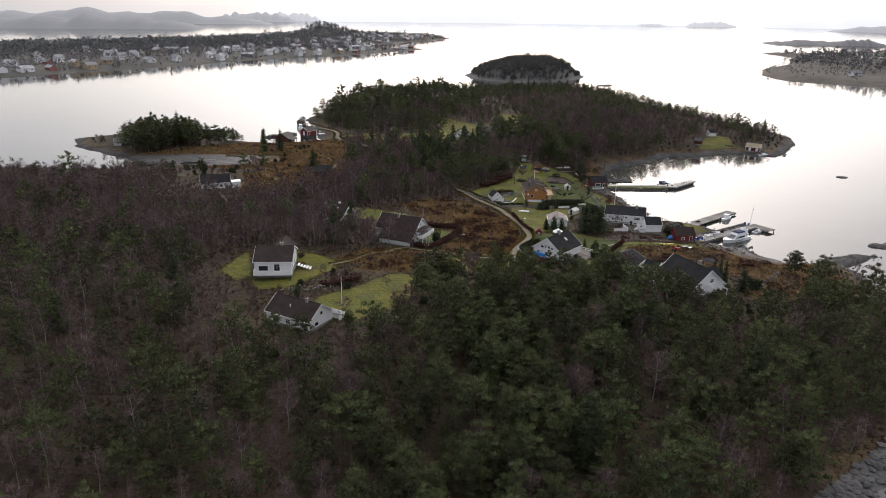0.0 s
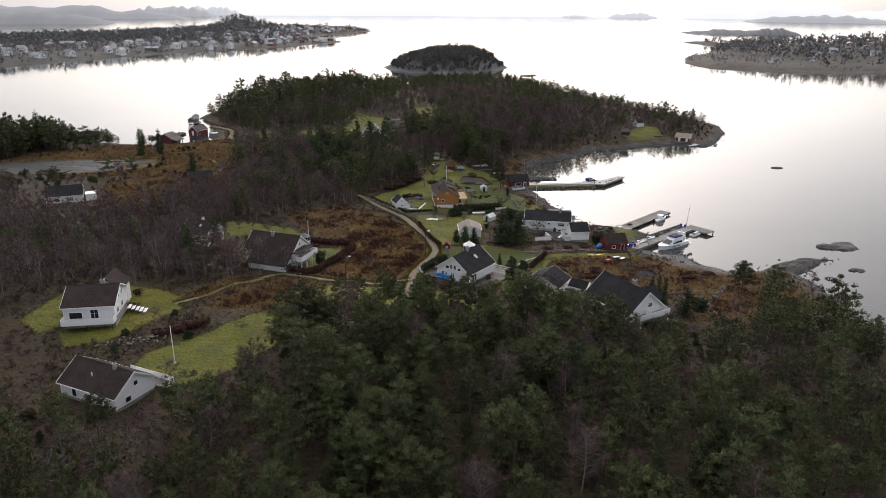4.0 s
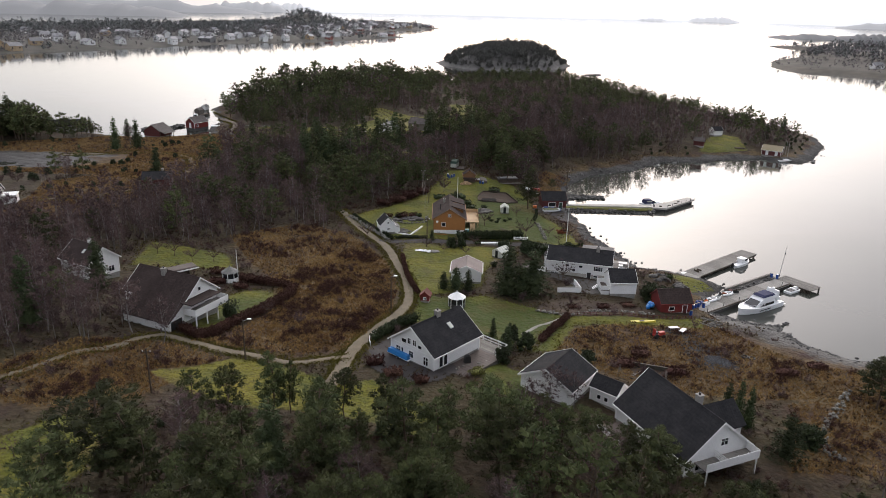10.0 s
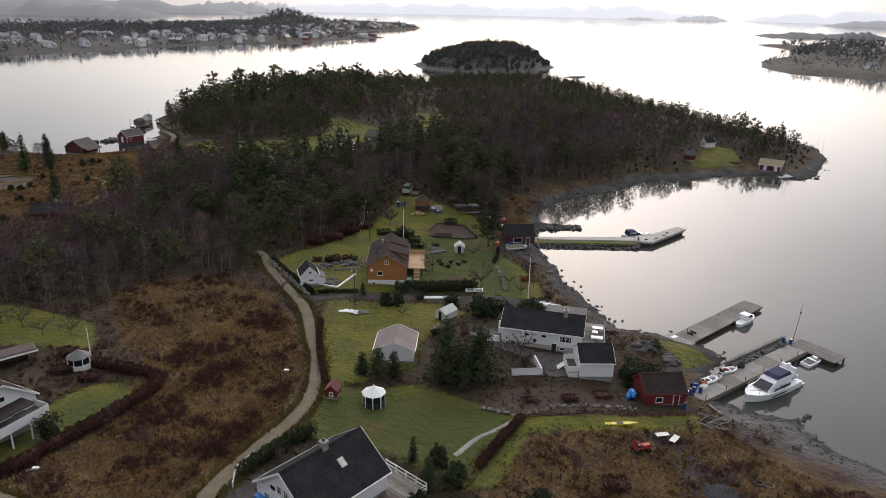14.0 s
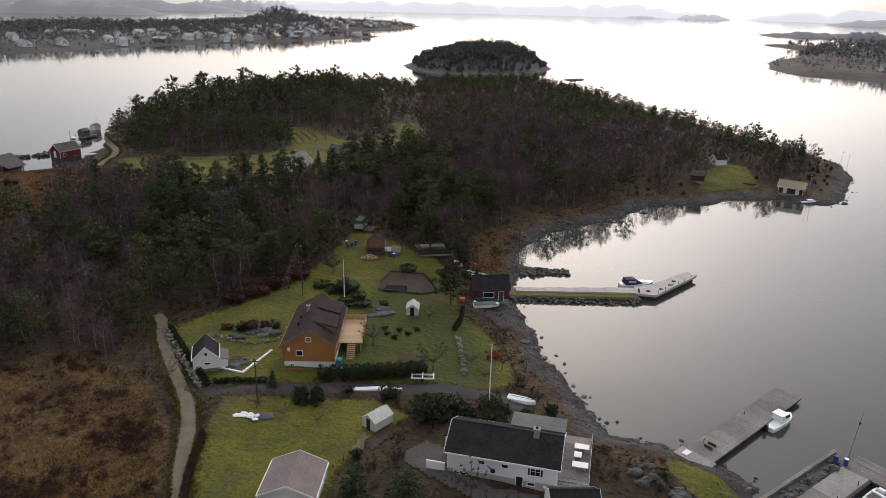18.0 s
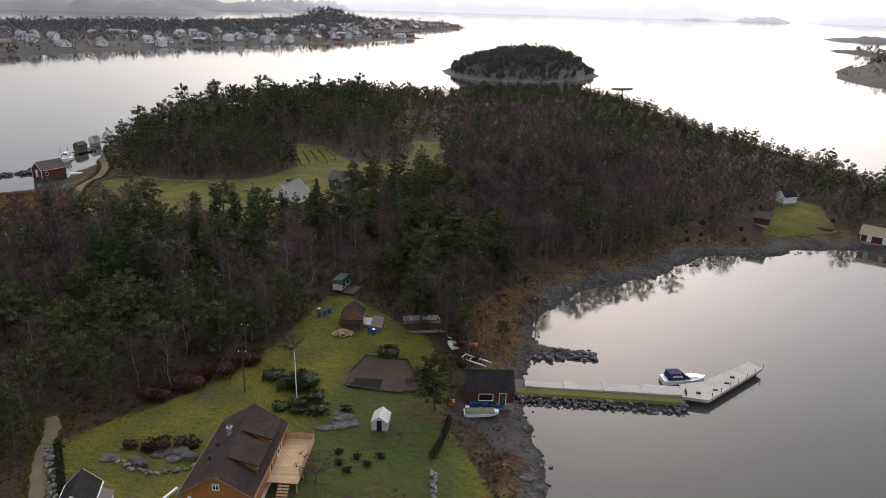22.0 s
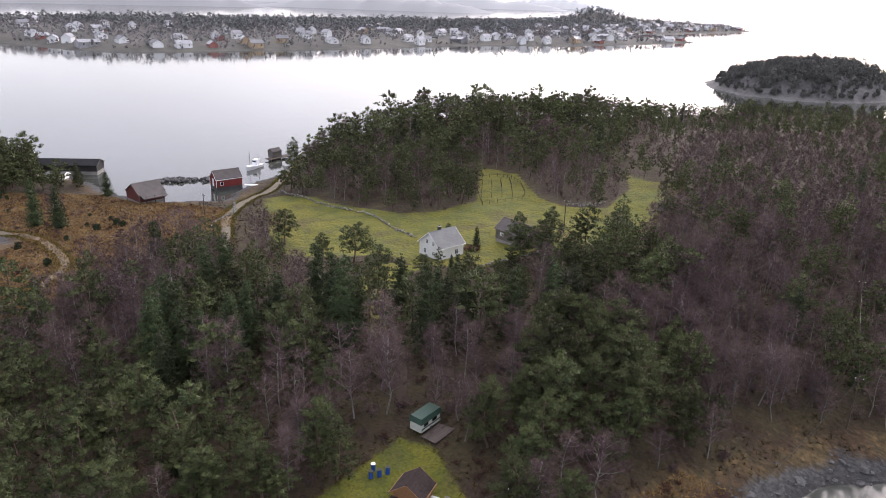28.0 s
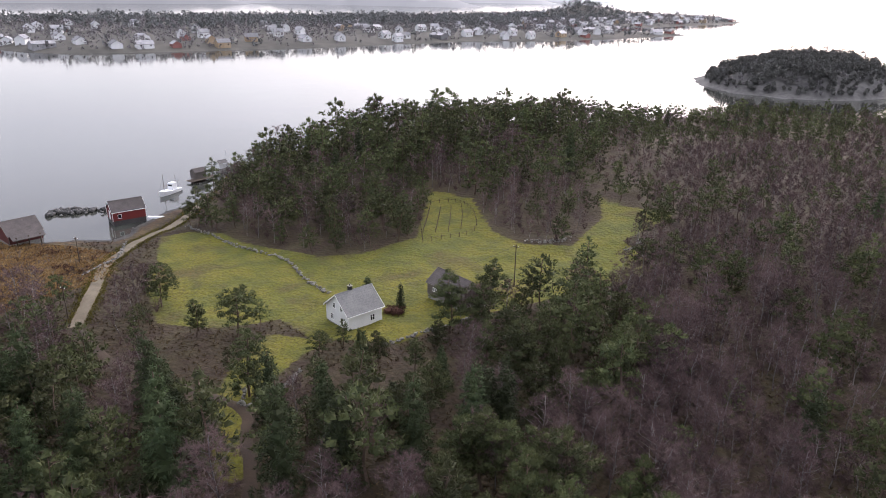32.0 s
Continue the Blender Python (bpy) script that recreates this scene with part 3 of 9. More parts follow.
def build_roads():
    for name, (width, pts) in ROADS.items():
        p = smooth_line(pts)
        way = np.gradient(p, axis=0)
        way /= np.linalg.norm(way, axis=1)[:, None]
        side = np.stack([-way[:, 1], way[:, 0]], -1)
        k = np.linspace(-0.5, 0.5, 7)
        wob = 1 + 0.10 * np.sin(np.arange(len(p)) * 0.7) + 0.06 * np.sin(np.arange(len(p)) * 1.9)
        q = p[:, None, :] + side[:, None, :] * (k[None, :, None] * width * wob[:, None, None])
        z = ground(q[..., 0], q[..., 1]) + 0.10 - 0.22 * np.abs(k[None, :]) ** 3 * 8 * 0.5
        v = np.concatenate([q, z[..., None]], -1).reshape(-1, 3)
        i = np.arange(len(v)).reshape(len(p), 7)
        f = np.stack([i[:-1, :-1], i[:-1, 1:], i[1:, 1:], i[1:, :-1]], -1).reshape(-1, 4)[:, ::-1]
        m = ASPHALT if "asphalt" in name or "shore" in name else CONCRETE if "garden" in name else SOIL if "forest" in name else GRAVEL
        what = {"gravel_road": "pale gravel road with a worn crown", "gravel_lane": "narrow gravel lane to the houses", "asphalt_lane": "worn grey asphalt lane",
                "harbour_road": "pale gravel road down to the harbour", "moor_path": "gravel path across the brown moor", "garden_path": "pale stone garden path", "forest_path": "narrow earth path through the wood", "shore_path": "narrow grey path along the shore"}[name]
        tagged(new(name, mesh_from(name, v, f, m, True)), what, "road", kind="structure")


build_ground()
build_roads()
sea = mesh_from("sea", [(-4800, -1500, 0), (4800, -1500, 0), (4800, 4900, 0), (-4800, 4900, 0)], [(0, 1, 2, 3)], water_material())
tagged(new("sea", sea), "calm grey fjord water mirroring the bright sky", "water", kind="structure")


# ---- building kit ----
def put(name, bm, material, parent=None, label="", m=None):
    """Links a bmesh as one mesh object."""
    me = bpy.data.meshes.new(name)
    bmesh.ops.recalc_face_normals(bm, faces=bm.faces)
    bm.to_mesh(me)
    bm.free()
    me.materials.append(material)
    ob = new(name, me)
    if parent:
        ob.parent = parent
    if m is not None:
        ob.matrix_basis = m
    return tagged(ob, label)


part = put


def base(name, x, y, z, turn, label, category, group=""):
    ob = new(name)
    ob.empty_display_size = 0.5
    ob.matrix_basis = pose(x, y, z, 0, 0, turn)
    return tagged(ob, label, category, group)


def gz(x, y):
    return float(ground(x, y))


def box(bm, x0, x1, y0, y1, z0, z1, m=None):
    vs = [bm.verts.new((x, y, z)) for z in (z0, z1) for x, y in ((x0, y0), (x1, y0), (x1, y1), (x0, y1))]
    for q in ((3, 2, 1, 0), (4, 5, 6, 7), (0, 1, 5, 4), (1, 2, 6, 5), (2, 3, 7, 6), (3, 0, 4, 7)):
        bm.faces.new([vs[i] for i in q])
    if m is not None:
        bmesh.ops.transform(bm, matrix=m, verts=vs)
    return bm


def boxed(*a, m=None):
    return box(bmesh.new(), *a, m=m)


def prism(bm, outline, a, b, axis="x"):
    """An outline swept from a to b: (y, z) along x, (x, z) along y or (x, y) along z."""
    def at(p, k):
        return {"x": (k, p[0], p[1]), "y": (p[0], k, p[1]), "z": (p[0], p[1], k)}[axis]
    lo, hi = [bm.verts.new(at(p, a)) for p in outline], [bm.verts.new(at(p, b)) for p in outline]
    bm.faces.new(lo[::-1]), bm.faces.new(hi)
    k = len(outline)
    for i in range(k):
        bm.faces.new((lo[i], lo[(i + 1) % k], hi[(i + 1) % k], hi[i]))
    return bm


def tube(bm, pts, r0, r1=None, sides=6):
    """A round bar along the points, tapered from r0 to r1."""
    r1 = r0 if r1 is None else r1
    rings = []
    p = [Vector(q) for q in pts]
    for i, q in enumerate(p):
        d = (p[min(i + 1, len(p) - 1)] - p[max(i - 1, 0)]).normalized()
        u = d.orthogonal().normalized()
        v = d.cross(u)
        r = r0 + (r1 - r0) * i / max(1, len(p) - 1)
        rings.append([bm.verts.new(q + (u * math.cos(2 * math.pi * j / sides) + v * math.sin(2 * math.pi * j / sides)) * r) for j in range(sides)])
    for a, b in zip(rings, rings[1:]):
        for j in range(sides):
            bm.faces.new((a[j], a[(j + 1) % sides], b[(j + 1) % sides], b[j]))
    bm.faces.new(rings[0][::-1]), bm.faces.new(rings[-1])
    return bm


def rod(*a, **k):
    return tube(bmesh.new(), *a, **k)


def lump(bm, x, y, z, sx, sy, sz, rnd, sub=1):
    """An uneven rounded stone."""
    r = bmesh.ops.create_icosphere(bm, subdivisions=sub, radius=1.0)
    turn = Euler((rnd.uniform(0, 3), rnd.uniform(0, 3), rnd.uniform(0, 3))).to_matrix()
    for v in r["verts"]:
        c = turn @ v.co * rnd.uniform(0.78, 1.15)
        v.co = (x + c.x * sx, y + c.y * sy, z + c.z * sz)
    return bm


def window_part(parent, side, along, z, w, h, LW, WW, cross=True, frame=TRIM):
    """A window on a wall: frame, pane and glazing bars. side: +x -x +y -y."""
    sgn = 1 if side[0] == "+" else -1
    turn = {"+x": 90, "-x": -90, "+y": 180, "-y": 0}[side]
    at = (sgn * LW / 2, along) if side[1] == "x" else (along, sgn * WW / 2)
    ob = new("window")
    ob.parent = parent
    ob.matrix_basis = pose(at[0], at[1], z, 0, 0, turn)
    f = bmesh.new()
    t = 0.10
    box(f, -w / 2 - t, w / 2 + t, -0.06, 0.0, h, h + t), box(f, -w / 2 - t - 0.03, w / 2 + t + 0.03, -0.09, 0.0, -t, 0)
    box(f, -w / 2 - t, -w / 2, -0.06, 0.0, 0, h), box(f, w / 2, w / 2 + t, -0.06, 0.0, 0, h)
    if cross:
        box(f, -0.03, 0.03, -0.045, 0.0, 0, h), box(f, -w / 2, -0.03, -0.04, 0.0, h * 0.6, h * 0.6 + 0.05), box(f, 0.03, w / 2, -0.04, 0.0, h * 0.6, h * 0.6 + 0.05)
    part("frame", f, frame, ob)
    part("pane", boxed(-w / 2, w / 2, -0.022, -0.004, 0, h), GLASS, ob)
    return ob


def door_part(parent, side, along, z, w, h, LW, WW, material=None):
    sgn = 1 if side[0] == "+" else -1
    turn = {"+x": 90, "-x": -90, "+y": 180, "-y": 0}[side]
    at = (sgn * LW / 2, along) if side[1] == "x" else (along, sgn * WW / 2)
    f = bmesh.new()
    box(f, -w / 2 - 0.1, -w / 2, -0.06, 0, 0, h), box(f, w / 2, w / 2 + 0.1, -0.06, 0, 0, h), box(f, -w / 2 - 0.1, w / 2 + 0.1, -0.06, 0, h, h + 0.1)
    d = part("door", boxed(-w / 2, w / 2, -0.03, -0.004, 0, h), material or BLACKMETAL, parent, m=pose(at[0], at[1], z, 0, 0, turn))
    part("frame", f, TRIM, d)
    part("handle", boxed(w / 2 - 0.16, w / 2 - 0.05, -0.09, -0.03, h * 0.48, h * 0.52), METAL, d)


def chimney_part(parent, x, y, z0, z1, s=0.7, material=CONCRETE):
    c = part("chimney", boxed(x - s / 2, x + s / 2, y - s / 2, y + s / 2, z0, z1), material, parent)
    part("cap", boxed(x - s / 2 - 0.08, x + s / 2 + 0.08, y - s / 2 - 0.08, y + s / 2 + 0.08, z1, z1 + 0.1), CONCRETE, c)
    part("flue", rod([(x, y, z1 + 0.1), (x, y, z1 + 0.4)], s * 0.2, sides=8), BLACKMETAL, c)


def gable_house(name, label, c, turn, L, W, he, hr, wall, roof, z=None, ov=0.4, foot=CONCRETE, foot_h=0.45, windows=(), doors=(), chimneys=(), category="house",
                trim=TRIM, group="", sky=(), gap=0.0):
    """A house with a pitched roof: L, W are the roof's length and width, he and hr the heights of its eaves and ridge."""
    z = gz(*c) if z is None else z
    h = base(name, c[0], c[1], z, turn, label, category, group)
    LW, WW = L - 2 * ov, W - 2 * ov
    slope = (hr - he) / (W / 2)
    th = 0.16
    top = he + slope * ov - th
    part("wall", prism(bmesh.new(), [(-WW / 2, foot_h), (WW / 2, foot_h), (WW / 2, top), (0, hr - th), (-WW / 2, top)], -LW / 2, LW / 2), wall, h)
    part("foundation", boxed(-LW / 2 + 0.04, LW / 2 - 0.04, -WW / 2 + 0.04, WW / 2 - 0.04, -1.8 - gap, foot_h), foot, h)
    for s in (1, -1):
        part("roof_slope", prism(bmesh.new(), [(0, hr - th), (s * W / 2, he - th), (s * W / 2, he), (0, hr)], -L / 2, L / 2), roof, h)
        n = part("gutter", prism(bmesh.new(), [(s * W / 2 + s * 0.004, he - 0.2), (s * (W / 2 + 0.12), he - 0.2), (s * (W / 2 + 0.12), he - 0.07), (s * W / 2 + s * 0.004, he - 0.07)], -L / 2, L / 2), trim, h)
        for e in (1, -1):
            part("bargeboard", prism(bmesh.new(), [(0, hr - 0.24), (s * W / 2, he - 0.24), (s * W / 2, he + 0.03), (0, hr + 0.03)], e * (L / 2 + 0.004), e * (L / 2 + 0.05)), trim, h)
        for e in (1, -1):
            part("corner_board", boxed(e * LW / 2 - 0.07 + 0.02 * e, e * LW / 2 + 0.07 + 0.02 * e, s * WW / 2 - 0.07 + 0.02 * s, s * WW / 2 + 0.07 + 0.02 * s, foot_h, top - 0.1), trim, h)
    part("ridge_cap", prism(bmesh.new(), [(-0.16, hr - 0.05), (0.16, hr - 0.05), (0.06, hr + 0.07), (-0.06, hr + 0.07)], -L / 2 + 0.05, L / 2 - 0.05), roof, h)
    for w in windows:
        window_part(h, *w[:5], LW, WW, *(w[5:] or ()))
    for d in doors:
        door_part(h, *d[:5], LW, WW, *(d[5:] or ()))
    for x, y, up, *s in chimneys:
        chimney_part(h, x, y, hr - slope * abs(y) - 0.5, hr + up, *s)
    for x, y, w, l in sky:
        s = 1 if y > 0 else -1
        a = math.degrees(math.atan(slope))
        m = pose(x, y, hr - slope * abs(y), -s * a, 0, 0)
        f = part("skylight", boxed(-w / 2, w / 2, -l / 2, l / 2, 0.0, 0.09), METAL, h, m=m)
        part("pane", boxed(-w / 2 + 0.07, w / 2 - 0.07, -l / 2 + 0.07, l / 2 - 0.07, 0.09, 0.11), PALEGLASS, f)
    return h


# ---- houses ----
house_patio = gable_house("house", "white wooden house with a black tiled gable roof beside a patio", (32.7, 191.3), 49.1, 11.1, 9.6, 2.75, 6.2, WHITE, BLACKROOF, z=5.9,
            windows=[("-x", 2.9, 1.0, 0.8, 1.0), ("-x", 2.0, 1.0, 0.35, 1.0, False), ("-x", 0.2, 1.0, 0.85, 1.0), ("-x", -2.8, 0.75, 0.85, 1.3), ("-x", 0.6, 3.1, 0.6, 0.9),
                     ("-x", -0.5, 3.1, 0.6, 0.9), ("-x", 1.7, 3.0, 0.9, 0.6, False), ("-x", -1.6, 3.0, 0.7, 0.5, False), ("-y", -3.6, 0.55, 0.7, 1.9, False), ("-y", -2.6, 0.55, 0.7, 1.9, False)],
            chimneys=[(0.3, 0.0, 0.7)], sky=[(1.1, -1.9, 0.8, 1.1)])
house_pines = gable_house("house", "white wooden house with a wide black tiled roof among pines", (64.5, 172.0), -66, 14.0, 10.5, 2.6, 6.9, WHITE, BLACKROOF, z=4.4,
            windows=[("+x", 0.8, 3.4, 1.0, 0.9), ("+x", -2.6, 0.8, 1.2, 1.2), ("-y", 1.0, 0.8, 1.4, 1.4), ("-y", 3.0, 0.8, 1.0, 1.8, False), ("-y", -3.0, 0.8, 1.2, 1.2)], chimneys=[(2.2, 0.3, 0.9)])
gable_house("garage", "white garage with a grey tiled roof beside a hedge", (50.4, 183.0), 55, 8.0, 8.4, 2.8, 4.9, WHITE, BLACKROOF, z=4.9, category="garage")
gable_house("shed", "small white wooden shed with a black roof", (57.2, 180.6), -41, 4.4, 3.4, 2.6, 3.9, WHITE, BLACKROOF, z=4.4, category="shed", ov=0.25,
            windows=[("-y", -0.6, 1.0, 0.5, 0.6, False), ("-y", 0.5, 1.0, 0.5, 0.6, False)])
gable_house("garage", "white garage with a faded brown tiled roof on a lawn", (38.0, 229.1), 87.6, 6.5, 6.5, 2.5, 3.9, WHITE, PINKROOF, z=3.4, category="garage", ov=0.3,
            doors=[("-x", 0.0, 0.1, 0.9, 2.0, TRIM)], windows=[("-y", 1.0, 1.1, 0.8, 0.7)])
house_docks = gable_house("house", "white two-storey house with a black roof above the docks", (62.5, 236.5), -13.5, 13.8, 7.8, 3.2, 5.2, WHITE, BLACKROOF, z=3.0, foot=PALECONCRETE, foot_h=0.7,
            windows=[("-y", -2.4, 2.0, 0.7, 0.45, False), ("-y", 0.4, 2.0, 0.7, 0.45, False), ("-y", 4.0, 1.6, 1.1, 0.9), ("-y", 3.6, 0.15, 0.8, 0.35, False), ("-y", -5.0, 0.1, 1.5, 0.4), ("+x", 0.5, 1.2, 1.2, 1.0)],
            doors=[("-y", 2.2, -0.9, 0.8, 2.0)], chimneys=[(3.6, -0.4, 0.7)])
house_annex = gable_house("annex", "white annex with a black pitched roof beside a paved yard", (68.9, 226.1), 1.5, 5.5, 5.8, 2.9, 4.8, WHITE, BLACKROOF, z=2.8, category="annex", ov=0.25)
gable_house("boathouse", "red wooden boathouse with a dark roof beside the quay", (77.7, 220.2), 6.5, 6.5, 5.3, 2.4, 4.4, RED, BROWNROOF, z=1.6, category="boathouse", ov=0.25, trim=RED,
            windows=[("-y", -0.9, 0.9, 0.9, 0.7, False)], doors=[("-y", 1.7, 0.1, 0.8, 1.85, DARKRED)])
house_ochre = gable_house("house", "ochre wooden house with a brown roof and long deck", (33.9, 266.1), 91.2, 14.7, 8.5, 4.3, 6.9, ORANGE, BROWNROOF, z=2.7, trim=BROWNWALL, foot=WHITE, foot_h=1.5,
            windows=[("-x", 1.4, 2.5, 0.9, 0.8, False), ("-x", 0.0, 4.9, 0.6, 0.6), ("-x", 2.6, 0.5, 0.5, 0.5), ("+y", 2, 2.4, 1.1, 1.0), ("+y", -3, 2.4, 1.1, 1.0), ("-y", 4, 2.2, 1.6, 1.3), ("-y", 0.5, 2.0, 0.9, 1.9, False)],
            chimneys=[(1.5, 1.3, 0.2, 0.5)])
outhouse = gable_house("shed", "small white wooden outhouse with a steep black roof", (18.5, 258.6), 107, 4.8, 3.9, 2.2, 4.1, WHITE, BLACKROOF, z=3.6, category="outhouse", ov=0.2,
            windows=[("-x", -0.1, 2.6, 0.35, 0.45, False), ("-x", -0.2, 1.1, 0.8, 0.3, False)])
house_farm = gable_house("farmhouse", "old white farmhouse with a grey slate roof beside a field", (7.4, 381.4), 66, 7.6, 7.4, 3.3, 6.2, WHITE, GREYROOF, z=4.9,
            windows=[("-x", 0.9, 3.4, 0.6, 0.9), ("-x", -1.3, 3.4, 0.6, 0.9), ("-x", 1.6, 1.1, 0.7, 1.0), ("-x", -1.4, 1.1, 0.7, 1.0), ("-y", 1.5, 1.2, 0.8, 1.0)], chimneys=[(-0.6, 0.2, 0.7, 0.6, BLACKMETAL)])
barn_grey = gable_house("barn", "weathered grey wooden barn with an old tiled roof", (19.8, 396.1), -23.6, 9.1, 5.9, 2.9, 5.0, GREYWOOD, OLDROOF, z=5.8, category="barn", trim=GREYWOOD, ov=0.3,
            windows=[("-y", -2.4, 1.5, 0.8, 0.6)])
gable_house("boathouse", "red boathouse on stone footings over the harbour water", (-83.5, 414.0), 63.3, 8.7, 5.8, 2.9, 5.3, RED, OLDROOF, z=0.8, category="boathouse", trim=TRIM, ov=0.2, foot=DARKSTONE,
            windows=[("-y", -2.4, 1.1, 0.8, 0.9, False)], doors=[("-x", 0, 0.5, 1.0, 2.2, TRIM)])
boathouse_posts = gable_house("boathouse", "dark weathered boathouse with a sagging grey roof on posts", (-91.6, 389.6), 74, 8.0, 8.5, 2.6, 5.2, DARKRED, OLDROOF, z=1.2, category="boathouse", trim=GREYWOOD, ov=0.3)
cabin_wood = gable_house("cottage", "small brown cabin with a brown tiled roof and wood pile", (39.6, 307.3), 92, 3.6, 4.1, 3.4, 4.9, BROWNWALL, BROWNROOF, z=3.9, category="cabin", trim=BROWNWALL, ov=0.35)
house_balcony = gable_house("house", "white house with a brown tiled roof and a white balcony", (-41.4, 166.4), 4.7, 9.6, 10.0, 3.7, 6.2, WHITE, BROWNROOF, z=9.4, foot_h=1.0,
            windows=[("-y", 0.9, 1.2, 1.3, 1.7), ("-y", -2.4, 1.3, 2.2, 1.2, False), ("+x", -2.5, 1.4, 1.0, 1.0), ("+x", 0.5, 1.4, 1.0, 1.0), ("+x", -1, 3.7, 0.8, 0.9), ("+x", 1.2, 3.7, 0.8, 0.9)], chimneys=[(1.6, 0.3, 0.7)])
house_flag = gable_house("house", "white house with a dark brown roof below a flagpole lawn", (-29.8, 139.0), -29, 12.4, 8.2, 2.9, 5.6, WHITE, BROWNROOF, z=7.6, foot_h=0.8,
            windows=[("+x", 0.3, 3.1, 0.7, 0.7, False), ("+x", -1.4, 1.1, 1.0, 0.8, False), ("-y", 0, 1.1, 1.2, 1.0), ("-y", -3, 1.0, 0.9, 1.8, False)], chimneys=[(2.6, -0.3, 0.6, 0.5)])
house_hedge = gable_house("house", "white house with a large dark roof above a hedge", (-12.6, 203.4), -24, 13.6, 8.4, 3.9, 7.2, WHITE, BROWNROOF, z=6.2, foot_h=0.6,
            windows=[("+x", -0.1, 4.9, 0.5, 0.6, False), ("+x", -2.0, 0.9, 1.1, 1.3, False), ("+x", 1.5, 0.9, 1.6, 1.6, False)], chimneys=[(-0.6, -0.6, 0.4, 0.7)])
house_shrubs = gable_house("house", "white house with a brown roof behind bare shrubs", (-34.1, 218.3), -29, 9.0, 7.0, 3.4, 6.2, WHITE, BROWNROOF, z=6.4,
            windows=[("+x", -0.3, 3.6, 0.8, 0.8), ("+x", -0.8, 0.8, 0.8, 1.5, False), ("+x", 1.5, 1.0, 1.1, 1.0)], chimneys=[(0.4, 0.2, 0.7, 0.5, TRIM)], sky=[(0.8, -1.4, 0.6, 0.9)])
house_moor = gable_house("house", "white house with a black roof beside the brown moor", (-92.0, 272.5), 20, 11.5, 8.0, 2.8, 5.4, WHITE, BLACKROOF, windows=[("-y", -2, 1, 1.0, 1.0), ("-y", 2, 1, 1.0, 1.0)])
cabin_moor = gable_house("cabin", "dark wooden cabin with a black roof and a red deck", (-54.0, 298.0), 15, 8.5, 7.0, 2.6, 4.4, DARKRED, BLACKROOF, category="cabin", trim=DARKRED, chimneys=[(1.5, 0.3, 0.6, 0.5)])
gable_house("boathouse", "long black boathouse with a low roof over the water", (-141.0, 401.5), 30, 23.0, 7.0, 2.6, 4.0, mat("black_tarred_boards", (0.014, 0.012, 0.011), (0.03, 0.026, 0.024), 0.8, 5, bump=0.4, lines=(("X", 0.18, 0.4),)), BLACKROOF, z=0.8, category="boathouse", trim=BLACKMETAL)
gable_house("house", "grey-roofed house on the wooded point", (-163.0, 400.0), 70, 9.5, 7.0, 3.0, 5.4, GREYWOOD, GREYROOF, category="house")
gable_house("boathouse", "white boathouse with a pale roof over a dark jetty", (-174.0, 369.5), 20, 8.0, 6.0, 2.8, 5.0, WHITE, FELT, z=0.8, category="boathouse")
gable_house("shed", "low white boat shed with a pale roof by the water", (-131.0, 390.0), 25, 8.0, 4.0, 1.8, 2.6, WHITE, FELT, category="shed")
gable_house("boathouse", "dark boathouse with a mossy tan roof on the shore", (166.0, 383.0), -35, 8.0, 5.6, 2.5, 4.3, DARKRED, TANROOF, z=1.0, category="boathouse",
            windows=[("+x", 0.6, 0.6, 0.9, 1.7, False)], doors=[("-y", -1.6, 0.5, 0.9, 1.8, TRIM), ("-y", 2.0, 0.5, 0.9, 1.8, TRIM)])
gable_house("cabin", "white cabin above a shore meadow", (150.0, 405.5), 20, 5.0, 4.0, 2.4, 4.0, WHITE, BLACKROOF, category="cabin")
gable_house("cabin", "small brown cabin under trees by the shore", (136.5, 386.0), -25, 4.6, 3.6, 2.3, 3.7, DARKRED, OLDROOF, category="cabin", trim=DARKRED)
gable_house("boathouse", "dark red boathouse with a black roof beside the stone pier", (63.6, 291.4), 6, 7.4, 5.6, 2.6, 4.6, DARKRED, BLACKROOF, z=1.9, category="boathouse", trim=DARKRED, ov=0.3,
            windows=[("-y", -0.6, 0.9, 2.0, 1.0, False)], doors=[("-y", 1.9, 0.1, 0.9, 1.9, GREENPAINT)])


# ---- quays, pier and boats ----
def stones(parent, spots, material, name="stone", seed=1, shapes=6):
    """Loose stones as pieces that share a few meshes. spots: x, y, z, size in the parent's frame."""
    rr = random.Random(seed)
    meshes = []
    for i in range(shapes):
        bm = bmesh.new()
        lump(bm, 0, 0, 0, 1.0, rr.uniform(0.6, 0.9), rr.uniform(0.5, 0.75), rr)
        me = bpy.data.meshes.new(name)
        bm.to_mesh(me)
        bm.free()
        me.materials.append(material)
        meshes.append(me)
    for x, y, z, s in spots:
        o = new(name, rr.choice(meshes))
        o.parent = parent
        o.matrix_basis = pose(x, y, z, rr.uniform(-15, 15), rr.uniform(-15, 15), rr.uniform(0, 360)) @ Matrix.Scale(s, 4)


